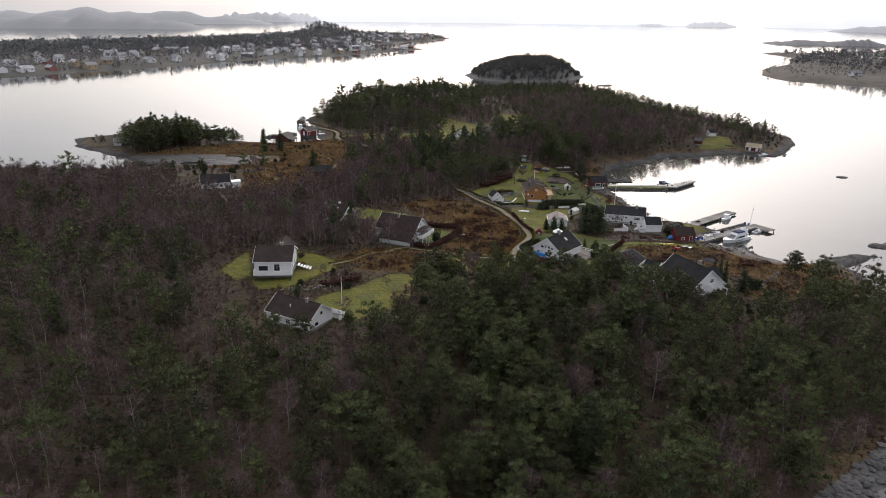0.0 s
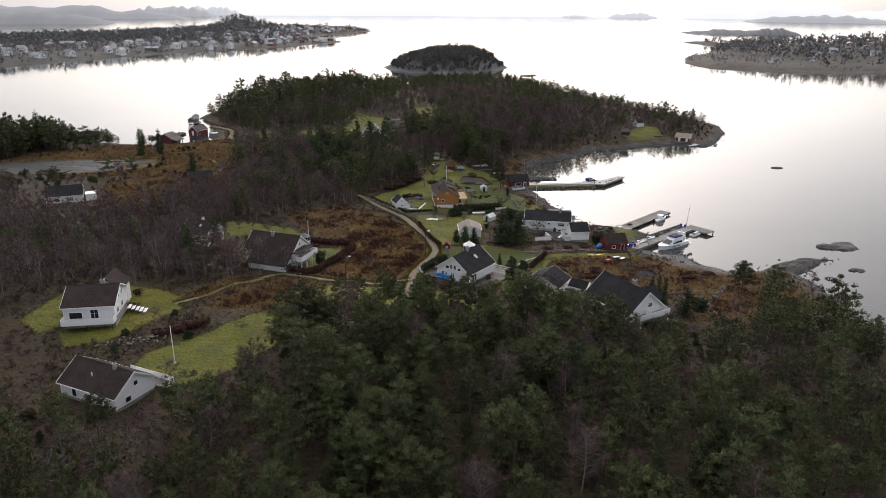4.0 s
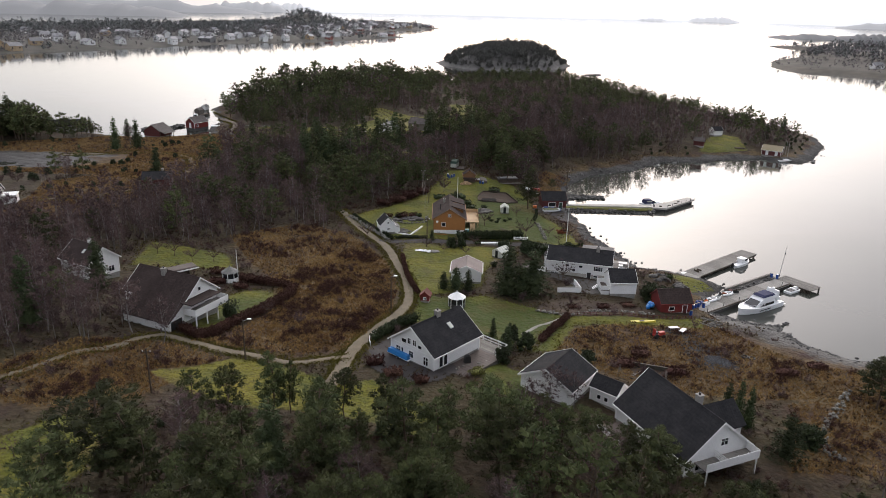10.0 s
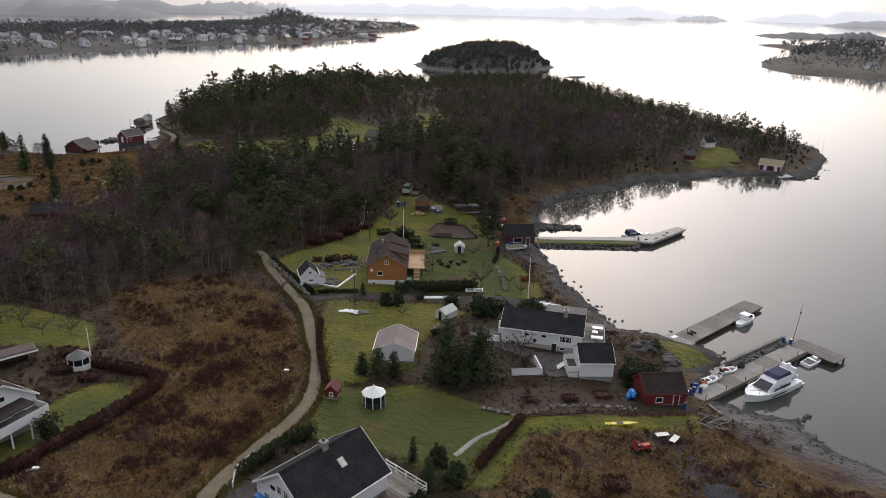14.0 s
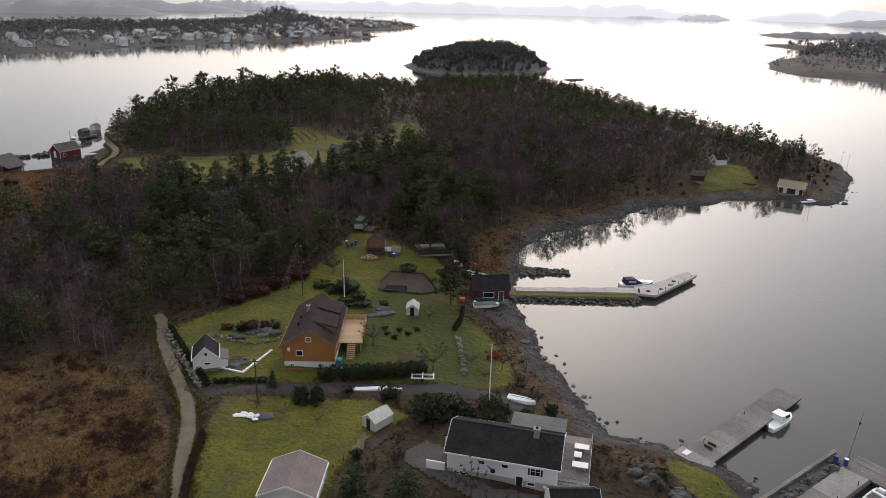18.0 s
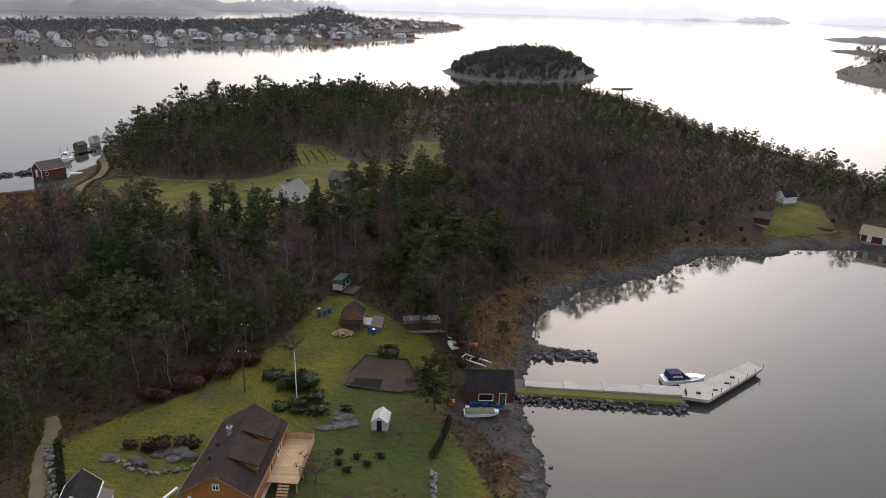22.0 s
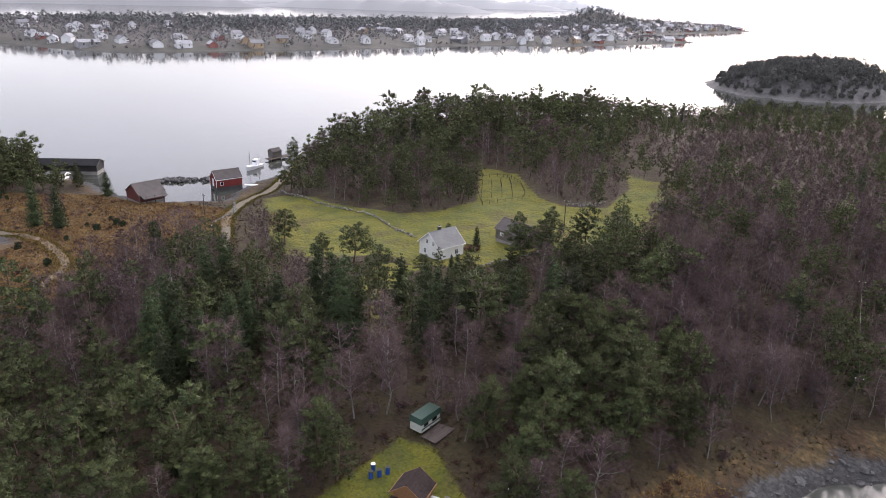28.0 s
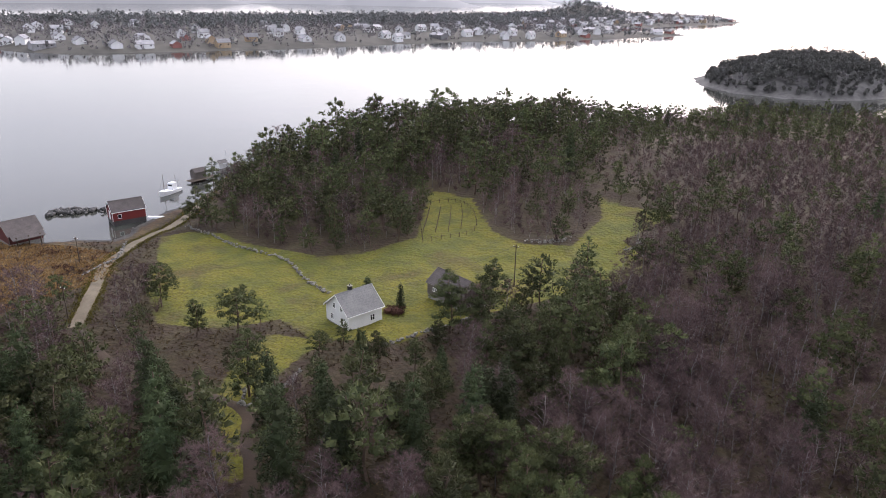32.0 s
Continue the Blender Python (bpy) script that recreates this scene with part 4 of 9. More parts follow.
def build_quay():
    q = base("quay", 84.0, 219.6, 0, 35.7, "grey concrete quay with a timber end and wet slabs", "quay")
    part("core", boxed(-3.0, 30.5, 0.15, 3.5, -2.0, 0.72), DARKSTONE, q)
    for i in range(9):
        part("slab", boxed(-3.0 + i * 3.72, -3.0 + i * 3.72 + 3.70, 0.0, 3.6, 0.72, 0.95), CONCRETE if i % 3 else PLANK, q)
    part("kerb_beam", boxed(-1.0, 30.4, -0.02, 0.22, 0.954, 1.12), POLEWOOD, q)
    part("back_bank", boxed(15.5, 32.5, 3.62, 5.6, -1.5, 0.62), DARKSTONE, q)
    part("back_wall", boxed(15.5, 33.2, 5.62, 6.1, -1.5, 1.05), PLANK, q)
    for i in range(10):
        part("deck_board_panel", boxed(30.52 + i * 0.42, 30.52 + i * 0.42 + 0.40, -4.6, 3.6, 0.80, 0.93), PLANK, q)
    for x in (30.8, 34.4):
        for y in (-4.3, -2.2, 0.2, 3.2):
            part("pile", rod([(x, y, -2.5), (x, y, 0.80)], 0.16), POLEWOOD, q)
    for i in range(14):
        part("fender_slat", boxed(30.36, 30.48, -4.3 + i * 0.3, -4.16 + i * 0.3, -0.6, 0.85), POLEWOOD, q)
    for i in range(6):
        part("bollard", rod([(2 + i * 5.2, 0.5, 0.95), (2 + i * 5.2, 0.5, 1.75)], 0.06), BLACKMETAL, q)
    rr = random.Random(3)
    spots = [(16 + rr.uniform(0, 15.5), 3.8 + rr.uniform(0, 1.6), 0.62, rr.uniform(0.25, 0.5)) for _ in range(40)]
    stones(q, spots, DARKSTONE, seed=5)
    mast = base("signal_pole", 108.3, 242.0, 0.9, 0, "tall thin steel pole on the quay corner", "pole")
    part("pole", rod([(0, 0, 0), (0.5, 0, 7.2)], 0.07, 0.03), METAL, mast)
    part("foot", rod([(0, 0, 0), (0, 0, 0.5)], 0.16), CONCRETE, mast)
    part("sensor", boxed(0.33, 0.53, -0.1, 0.1, 5.3, 5.6), BLACKMETAL, mast)


def build_dock():
    d = base("dock", 88.8, 242.2, 0, 40.5, "long grey plank dock on dark beams", "dock")
    for i in range(10):
        part("deck_panel", boxed(i * 2.55, i * 2.55 + 2.53, -2.0, 2.0, 0.70, 0.84), PLANK, d)
    for y in (-1.9, 1.7):
        part("beam", boxed(0, 25.4, y, y + 0.2, 0.35, 0.70), POLEWOOD, d)
    for i in range(6):
        for y in (-1.7, 1.7):
            part("pile", rod([(1 + i * 4.7, y, -2.5), (1 + i * 4.7, y, 0.70)], 0.18), POLEWOOD, d)
    part("concrete_head", boxed(-2.2, 0.0, -2.4, 2.6, -1.0, 0.86), CONCRETE, d)
    for x in (3, 14):
        part("bollard", rod([(x, 1.2, 0.84), (x, 1.2, 1.5)], 0.05), BLACKMETAL, d)
    for x, s in ((2.2, 0.5), (3.2, 0.6)):
        part("bench_leg", boxed(x, x + 0.08, -0.5, 0.7, 0.84, 1.25), POLEWOOD, d)
    part("white_board", boxed(-1.5, -0.3, 1.0, 1.8, 0.864, 0.93), TRIM, d)


def build_pier():
    p = base("stone_pier", 68.5, 296.0, 0, 0, "stone rubble pier with a grass top and a pale concrete walkway", "pier")
    part("core", prism(bmesh.new(), [(-3.6, -1.5), (4.0, -1.5), (3.2, 0.75), (-1.0, 0.75)], -1.0, 26.0), DARKSTONE, p)
    part("grass_top", prism(bmesh.new(), [(-1.6, 0.6), (0.55, 0.754), (0.55, 0.9), (-1.2, 0.95)], -1.0, 25.6), mat("pier_grass", (0.07, 0.078, 0.012), (0.105, 0.10, 0.02), 0.95, 4, bump=0.8), p)
    for i in range(4):
        part("walkway_slab", prism(bmesh.new(), [(0.6 + 0.02 * i, 0.76), (2.5 + 0.3 * i, 0.76), (2.5 + 0.3 * i, 1.12 + 0.02 * i), (0.6 + 0.02 * i, 1.12 + 0.02 * i)], 1.0 + i * 6.2, 7.17 + i * 6.2), PALECONCRETE, p)
    bm = bmesh.new()
    prism(bm, [(25.5, 0.1), (29.5, -0.5), (41.6, 11.1), (40.0, 13.3), (30.1, 5.4), (26.0, 4.0)], 0.75, 1.24, "z")
    part("head_slab", bm, PALECONCRETE, p)
    bm = bmesh.new()
    prism(bm, [(26.3, 0.6), (29.4, 0.2), (40.9, 11.2), (39.9, 12.6), (30.2, 4.8), (26.6, 3.4)], -1.6, 0.748, "z")
    part("head_base", bm, DARKSTONE, p)
    for i in range(7):
        x, y = 30.2 + i * 1.9, 0.5 + i * 1.75
        part("rail_post", rod([(x, y, 1.24), (x, y, 2.0)], 0.05), BLACKMETAL, p)
    for k, (x, y) in enumerate(((33.5, 5.0), (35.0, 7.0), (31.0, 2.6), (28.0, 1.2))):
        part("cleat", boxed(x, x + 0.7, y, y + 0.3, 1.24, 1.42 + 0.1 * (k % 2)), POLEWOOD, p)
    part("ladder_frame", boxed(26.2, 26.3, 0.4, 1.6, 1.24, 2.0), BLACKMETAL, p)
    rr = random.Random(9)
    spots = []
    for _ in range(190):
        u = rr.uniform(0, 1)
        spots.append((rr.uniform(-1.5, 26.0), -3.9 + 2.6 * u + rr.uniform(-0.25, 0.25), -0.3 + 1.05 * u, rr.uniform(0.25, 0.55)))
    stones(p, spots, DARKSTONE, seed=11)
    spit = base("rubble_spit", 69.0, 309.0, 0, 6, "low dark rubble spit reaching into the bay", "breakwater")
    stones(spit, [(rr.uniform(0, 13.5), rr.gauss(0, 0.9), 0.05 + rr.uniform(0, 0.45), rr.uniform(0.3, 0.75)) for _ in range(110)], DARKSTONE, seed=13)


def hull(bm, L, B, H, draft=0.35, bow=0.42, sheer=0.35, flare=0.25, rings=13):
    """A boat's hull, bow towards +x, closed by a deck; z 0 is the waterline."""
    rows = []
    for i in range(rings):
        s = i / (rings - 1)
        w = B / 2 * (1.0 if s < 1 - bow else max(0.02, (1 - ((s - 1 + bow) / bow) ** 2.0) ** 0.75))
        w *= 0.88 + 0.12 * min(1, s / 0.25)
        x = -L / 2 + L * s
        top = H * (0.82 + sheer * s * s)
        keel = -draft * (1 - max(0, (s - 0.72) / 0.28) ** 2)
        rows.append([bm.verts.new(q) for q in ((x - 0.10 * L * 0.0, -w, top), (x - 0.05 * s * L * 0.3, -w * (1 - flare * s), 0.05), (x - 0.06 * s * L * 0.5, 0, keel), (x - 0.05 * s * L * 0.3, w * (1 - flare * s), 0.05), (x, w, top))])
    for a, b in zip(rows, rows[1:]):
        for j in range(4):
            bm.faces.new((a[j], a[j + 1], b[j + 1], b[j]))
        bm.faces.new((a[4], a[0], b[0], b[4]))
    bm.faces.new(rows[0]), bm.faces.new(rows[-1][::-1])
    return bm


def tapered(bm, x0, x1, y, z0, z1, dx0=0.0, dx1=0.0, dy=0.0):
    """A cabin block whose top is drawn in at the ends and sides."""
    v = [bm.verts.new(q) for q in ((x0, -y, z0), (x1, -y, z0), (x1, y, z0), (x0, y, z0), (x0 + dx0, -y + dy, z1), (x1 - dx1, -y + dy, z1), (x1 - dx1, y - dy, z1), (x0 + dx0, y - dy, z1))]
    for f in ((3, 2, 1, 0), (4, 5, 6, 7), (0, 1, 5, 4), (1, 2, 6, 5), (2, 3, 7, 6), (3, 0, 4, 7)):
        bm.faces.new([v[i] for i in f])
    return bm


def build_yacht():
    y = base("motor_yacht", 96.9, 225.5, 0, 213, "white flybridge motor yacht with a navy canopy, moored at the quay", "yacht")
    part("hull", hull(bmesh.new(), 12.2, 3.9, 1.25), GEL, y)
    part("rubbing_strake", prism(bmesh.new(), [(-1.97, 0.86), (-1.9, 0.86), (-1.9, 0.96), (-1.97, 0.96)], -5.6, 1.6), BLACKMETAL, y)
    part("deckhouse", tapered(bmesh.new(), -3.6, 3.2, 1.55, 1.05, 2.25, 0.1, 2.3, 0.3), GEL, y)
    part("windscreen", tapered(bmesh.new(), 0.5, 2.75, 1.22, 1.45, 2.20, 0.02, 1.62, 0.14), GLASS, y)
    for s in (1, -1):
        part("side_window", tapered(bmesh.new(), -2.6, 0.6, 0.06, 1.45, 2.0, 0.3, 0.5, 0.0), GLASS, y, m=pose(0, s * 1.40, 0, -s * 14))
        part("side_window", tapered(bmesh.new(), 0.75, 1.55, 0.06, 1.45, 1.9, 0.1, 0.5, 0.0), GLASS, y, m=pose(0, s * 1.40, 0, -s * 14))
        part("hull_port", boxed(-1.5, 2.0, -0.02, 0.02, 0.55, 0.72), GLASS, y, m=pose(0, s * 1.93, 0))
        part("bow_rail", rod([(-1.0, s * 1.85, 1.25), (-1.0, s * 1.85, 1.85), (3.0, s * 1.6, 2.0), (5.4, s * 0.5, 2.15), (6.0, 0, 2.15)], 0.03), METAL, y)
        for k in range(4):
            part("stanchion", rod([(0.4 + k * 1.3, s * (1.85 - 0.09 * k * k), 1.2 + k * 0.04), (0.4 + k * 1.3, s * (1.83 - 0.09 * k * k), 1.92 + k * 0.04)], 0.02), METAL, y)
    part("flybridge", tapered(bmesh.new(), -4.4, 1.0, 1.35, 2.254, 2.85, 0.0, 0.9, 0.12), GEL, y)
    part("canopy", tapered(bmesh.new(), -3.4, 0.4, 1.30, 2.854, 3.2, 0.2, 0.7, 0.25), NAVY, y, "navy blue canvas flybridge cover")
    part("radar_arch", prism(bmesh.new(), [(-1.4, 2.0), (1.4, 2.0), (1.25, 3.5), (-1.25, 3.5)], -4.7, -4.2), GEL, y)
    part("radar_dome", rod([(-4.4, 0, 3.5), (-4.4, 0, 3.85)], 0.38, 0.28, sides=10), GEL, y)
    part("swim_platform", boxed(-7.0, -6.05, -1.7, 1.7, 0.25, 0.38), GEL, y)
    part("tender", hull(bmesh.new(), 2.4, 1.3, 0.5), GEL, y, m=pose(-5.4, 0, 1.35, 0, 0, 90))
    part("antenna", rod([(-4.4, 0.9, 3.5), (-4.9, 0.9, 5.2)], 0.02), METAL, y)
    for x in (-4.5, -1.0, 2.5):
        part("fender", rod([(x, -2.05, 0.2), (x, -2.05, 0.85)], 0.14, sides=8), NAVY, y)


def build_boats():
    b = base("cabin_boat", 103.4, 251.3, 0, 35.5, "small white cabin boat moored at the dock", "boat")
    part("hull", hull(bmesh.new(), 6.0, 2.2, 0.8), GEL, b)
    part("cabin", tapered(bmesh.new(), -0.6, 1.5, 0.85, 0.75, 1.75, 0.05, 0.7, 0.12), GEL, b)
    part("windscreen", tapered(bmesh.new(), 0.2, 1.46, 0.80, 1.2, 1.65, 0.0, 0.33, 0.05), GLASS, b)
    part("roof", boxed(-0.8, 0.95, -0.85, 0.85, 1.752, 1.83), GEL, b)
    part("outboard", tapered(bmesh.new(), -3.5, -3.0, 0.22, 0.1, 1.15, 0.0, 0.1, 0.05), BLACKMETAL, b)
    b = base("open_boat", 108.7, 235.4, 0, 33, "small white open motorboat tied inside the quay", "boat")
    part("hull", hull(bmesh.new(), 4.8, 1.9, 0.6), GEL, b)
    part("well", boxed(-1.9, 1.0, -0.62, 0.62, 0.60, 0.66), FELT, b)
    part("seat", boxed(-0.6, -0.2, -0.75, 0.75, 0.66, 0.86), GEL, b)
    part("console", boxed(0.2, 0.7, -0.4, 0.4, 0.66, 1.1), GEL, b)
    b = base("day_cruiser", 96.0, 303.2, 0, 10, "white day cruiser with a dark canopy at the pier", "boat")
    part("hull", hull(bmesh.new(), 7.4, 2.6, 0.9), GEL, b)
    part("canopy", tapered(bmesh.new(), -3.0, -0.1, 1.1, 0.85, 1.95, 0.15, 0.6, 0.2), NAVY, b, "dark blue canvas canopy")
    part("canopy_window", tapered(bmesh.new(), -2.4, -0.5, 1.02, 1.2, 1.65, 0.1, 0.2, 0.0), PALEGLASS, b)
    part("windscreen", tapered(bmesh.new(), -0.1, 0.9, 1.0, 0.95, 1.55, 0.0, 0.7, 0.15), GLASS, b)
    part("foredeck", tapered(bmesh.new(), 0.3, 2.6, 0.8, 0.9, 1.2, 0.3, 0.9, 0.2), GEL, b)
    b = base("fishing_boat", -93.5, 438.8, 0, 278, "old white fishing boat with two masts", "boat")
    part("hull", hull(bmesh.new(), 9.0, 3.0, 1.1, sheer=0.7), GEL, b)
    part("wheelhouse", tapered(bmesh.new(), -2.8, -0.6, 0.95, 1.0, 3.0, 0.0, 0.1, 0.05), GEL, b)
    part("wheelhouse_window", boxed(-0.66, -0.6, -0.7, 0.7, 2.1, 2.6), GLASS, b)
    for x, h in ((2.2, 6.4), (-3.3, 5.0)):
        m = part("mast", rod([(x, 0, 1.0), (x, 0, h)], 0.09, 0.05), POLEWOOD, b)
        part("boom", rod([(x, 0, 2.2), (x - 2.0, 0, 3.0)], 0.05), POLEWOOD, m)
        part("stay", rod([(x, 0, h - 0.2), (x + 2.2 if x > 0 else x - 0.8, 0, 1.3)], 0.02), BLACKMETAL, m)
    b = base("sailing_boat", 168.6, 376.0, 0, 8, "small white sailing boat with a bare mast by the boathouse", "boat")
    part("hull", hull(bmesh.new(), 6.2, 2.0, 0.7), GEL, b)
    part("cabin", tapered(bmesh.new(), -0.8, 1.6, 0.7, 0.7, 1.1, 0.1, 0.5, 0.15), GEL, b)
    part("mast", rod([(0.5, 0, 1.0), (0.5, 0, 7.5)], 0.06, 0.04), METAL, b)
    part("boom", rod([(0.5, 0, 1.6), (-2.2, 0, 1.6)], 0.05), METAL, b)
    for x, y, turn, m, label in ((57.2, 304.2, 110, GEL, "white rowing boat upturned on the grass"), (59.4, 305.0, 165, REDPLASTIC, "red and white rowing boat laid upturned on the bank"),
                                 (58.2, 306.6, 160, DARKRED, "dark red rowing boat laid upturned on the bank"), (66.2, 252.6, -20, GEL, "white dinghy upturned above the shore"),
                                 (154.5, 388.2, -20, POLEWOOD, "dark wooden rowing boat drawn up on the shore"), (-76.0, 417.0, 30, GEL, "pale rowing boat on the harbour bank")):
        o = base("rowing_boat", x, y, gz(x, y) + 0.62, turn, label, "boat")
        part("hull", hull(bmesh.new(), 4.2, 1.5, 0.5, 0.12), m, o, m=pose(0, 0, 0, 180, 0, 0))
        part("keel", boxed(-1.8, 1.6, -0.03, 0.03, 0.10, 0.16), TRIM if m is REDPLASTIC else POLEWOOD, o)
    for x, y, turn, label in ((92.2, 230.2, 20, "grey-white inflatable dinghy lying on the quay"), (87.9, 226.8, 30, "white inflatable dinghy with an outboard on the quay")):
        o = base("inflatable_dinghy", x, y, 0.96, turn, label, "dinghy", "dinghies")
        part("tube", rod([(-1.3, -0.55, 0.25), (0.6, -0.6, 0.25), (1.35, -0.3, 0.34), (1.55, 0, 0.4), (1.35, 0.3, 0.34), (0.6, 0.6, 0.25), (-1.3, 0.55, 0.25)], 0.22, sides=8), GEL, o)
        part("floor", boxed(-1.3, 1.2, -0.45, 0.45, 0.08, 0.16), FELT, o)
        part("transom", boxed(-1.36, -1.30, -0.5, 0.5, 0.1, 0.5), PLANK, o)
        part("thwart", boxed(-0.2, 0.1, -0.5, 0.5, 0.36, 0.42), GEL, o)
        part("outboard", tapered(bmesh.new(), -1.75, -1.4, 0.15, 0.2, 0.8, 0.0, 0.05, 0.03), BLACKMETAL, o)
    o = base("covered_boat", 62.7, 285.9, gz(62.7, 285.9) + 0.15, 8, "open boat under an olive tarpaulin on the gravel apron", "boat")
    part("hull", hull(bmesh.new(), 5.2, 1.8, 0.6, 0.15), GEL, o)
    part("tarpaulin", tapered(bmesh.new(), -2.4, 2.0, 0.85, 0.62, 0.9, 0.3, 0.9, 0.5), mat("olive_tarpaulin", (0.10, 0.11, 0.05), (0.16, 0.165, 0.085), 0.7, 4, bump=0.5), o)
    part("outboard_bracket", boxed(-2.8, -2.6, -0.2, 0.2, 0.2, 0.8), BLACKMETAL, o)
    for i, (x, y, m) in enumerate(((58.2, 287.6, ORANGEPLASTIC), (61.4, 288.2, BLUEPLASTIC), (62.3, 288.4, GREENPAINT), (63.2, 288.3, BLUEPLASTIC), (65.4, 288.8, BLUEPLASTIC), (64.4, 288.5, GREENPAINT))):
        c = base("storage_tub", x, y, gz(x, y), 17 * i, "plastic tub of fishing gear by the boathouse wall", "tub", "tubs")
        part("body", tapered(bmesh.new(), -0.45, 0.45, 0.35, 0.0, 0.6, -0.05, -0.05, -0.05), m, c)
        part("rim", boxed(-0.52, 0.52, -0.42, 0.42, 0.604, 0.66), m, c)
    for k in range(3):
        c = base("long_plank", 61.8, 287.2 - 0.3 * k, gz(61.8, 287.0) + 0.06, 6 + k, "grey plank lying before the boathouse", "plank", "loose planks")
        part("board", boxed(-4.4, 4.4 - k, -0.1, 0.1, 0, 0.05), PLANK, c)
        part("batten", boxed(-4.2, -4.0, -0.12, 0.12, 0.052, 0.09), POLEWOOD, c)
    k = base("kayak", 70.0, 211.0, gz(70, 211), 4, "bright yellow kayak on the grass", "kayak")
    part("hull", hull(bmesh.new(), 4.6, 0.62, 0.3, 0.08, 0.5), YELLOWPLASTIC, k, m=pose(0, 0, 0.1))
    part("cockpit", boxed(-0.7, 0.2, -0.2, 0.2, 0.36, 0.42), BLACKMETAL, k)
    sl = base("boat_cradle", 60.0, 301.5, gz(60, 301.5), -28, "white timber boat cradle on a slip", "cradle")
    for y in (-0.8, 0.8):
        part("rail", boxed(-4.0, 4.0, y - 0.09, y + 0.09, 0.1, 0.3), TRIM, sl)
    for i in range(6):
        part("cross_beam", boxed(-3.8 + i * 1.5, -3.65 + i * 1.5, -0.8, 0.8, 0.304, 0.42), TRIM if i < 4 else POLEWOOD, sl)
    sl = base("boat_slip", 67.5, 312.0, 0.55, -20, "grey plank boat slip running down to the water", "slip")
    for i in range(8):
        part("plank", boxed(-2.4, 3.4, -1.0 + i * 0.28, -0.75 + i * 0.28, 0, 0.09), PLANK, sl)
    m = base("rock_mole", -99.5, 415.0, 0, 40, "low dark stone mole off the harbour boathouse", "breakwater")
    rr = random.Random(17)
    stones(m, [(rr.uniform(-10, 10), rr.gauss(0, 1.3), 0.1 + rr.uniform(0, 0.6), rr.uniform(0.5, 1.1)) for _ in range(90)], DARKSTONE, seed=19)
    j = base("harbour_jetty", -95.5, 455.0, 0, 80, "dark timber jetty with a small store hut", "jetty")
    part("deck", boxed(-5, 5, -1.6, 1.6, 0.6, 0.8), POLEWOOD, j)
    for i in range(5):
        part("pile", rod([(-4.5 + i * 2.2, -1.4, -2), (-4.5 + i * 2.2, -1.4, 0.6)], 0.15), POLEWOOD, j)
    gable_house("hut", "small dark store hut on the jetty", (-97.0, 455.0), 75, 4.2, 3.0, 2.2, 3.2, GREYWOOD, OLDROOF, z=0.8, category="hut", ov=0.15, trim=GREYWOOD, foot_h=0.05)
    gable_house("hut", "small white hut at the landing place", (-98.0, 467.0), 75, 3.6, 2.8, 2.2, 3.1, WHITE, FELT, z=0.9, category="hut", ov=0.15)
    for x, y, h in ((-98.5, 470, 6.5), (204.0, 425.0, 7.0), (206.0, 424.0, 6.2), (170.5, 381.0, 6.5)):
        f = base("mast_pole", x, y, max(0.3, gz(x, y)), 0, "thin bare mast by the shore", "pole")
        part("pole", rod([(0, 0, -0.3), (0.1, 0, h)], 0.06, 0.03), METAL, f)
        part("yard", rod([(-0.5, 0, h - 0.6), (0.6, 0, h - 0.6)], 0.025), METAL, f)


build_quay()
build_dock()
build_pier()
build_yacht()
build_boats()


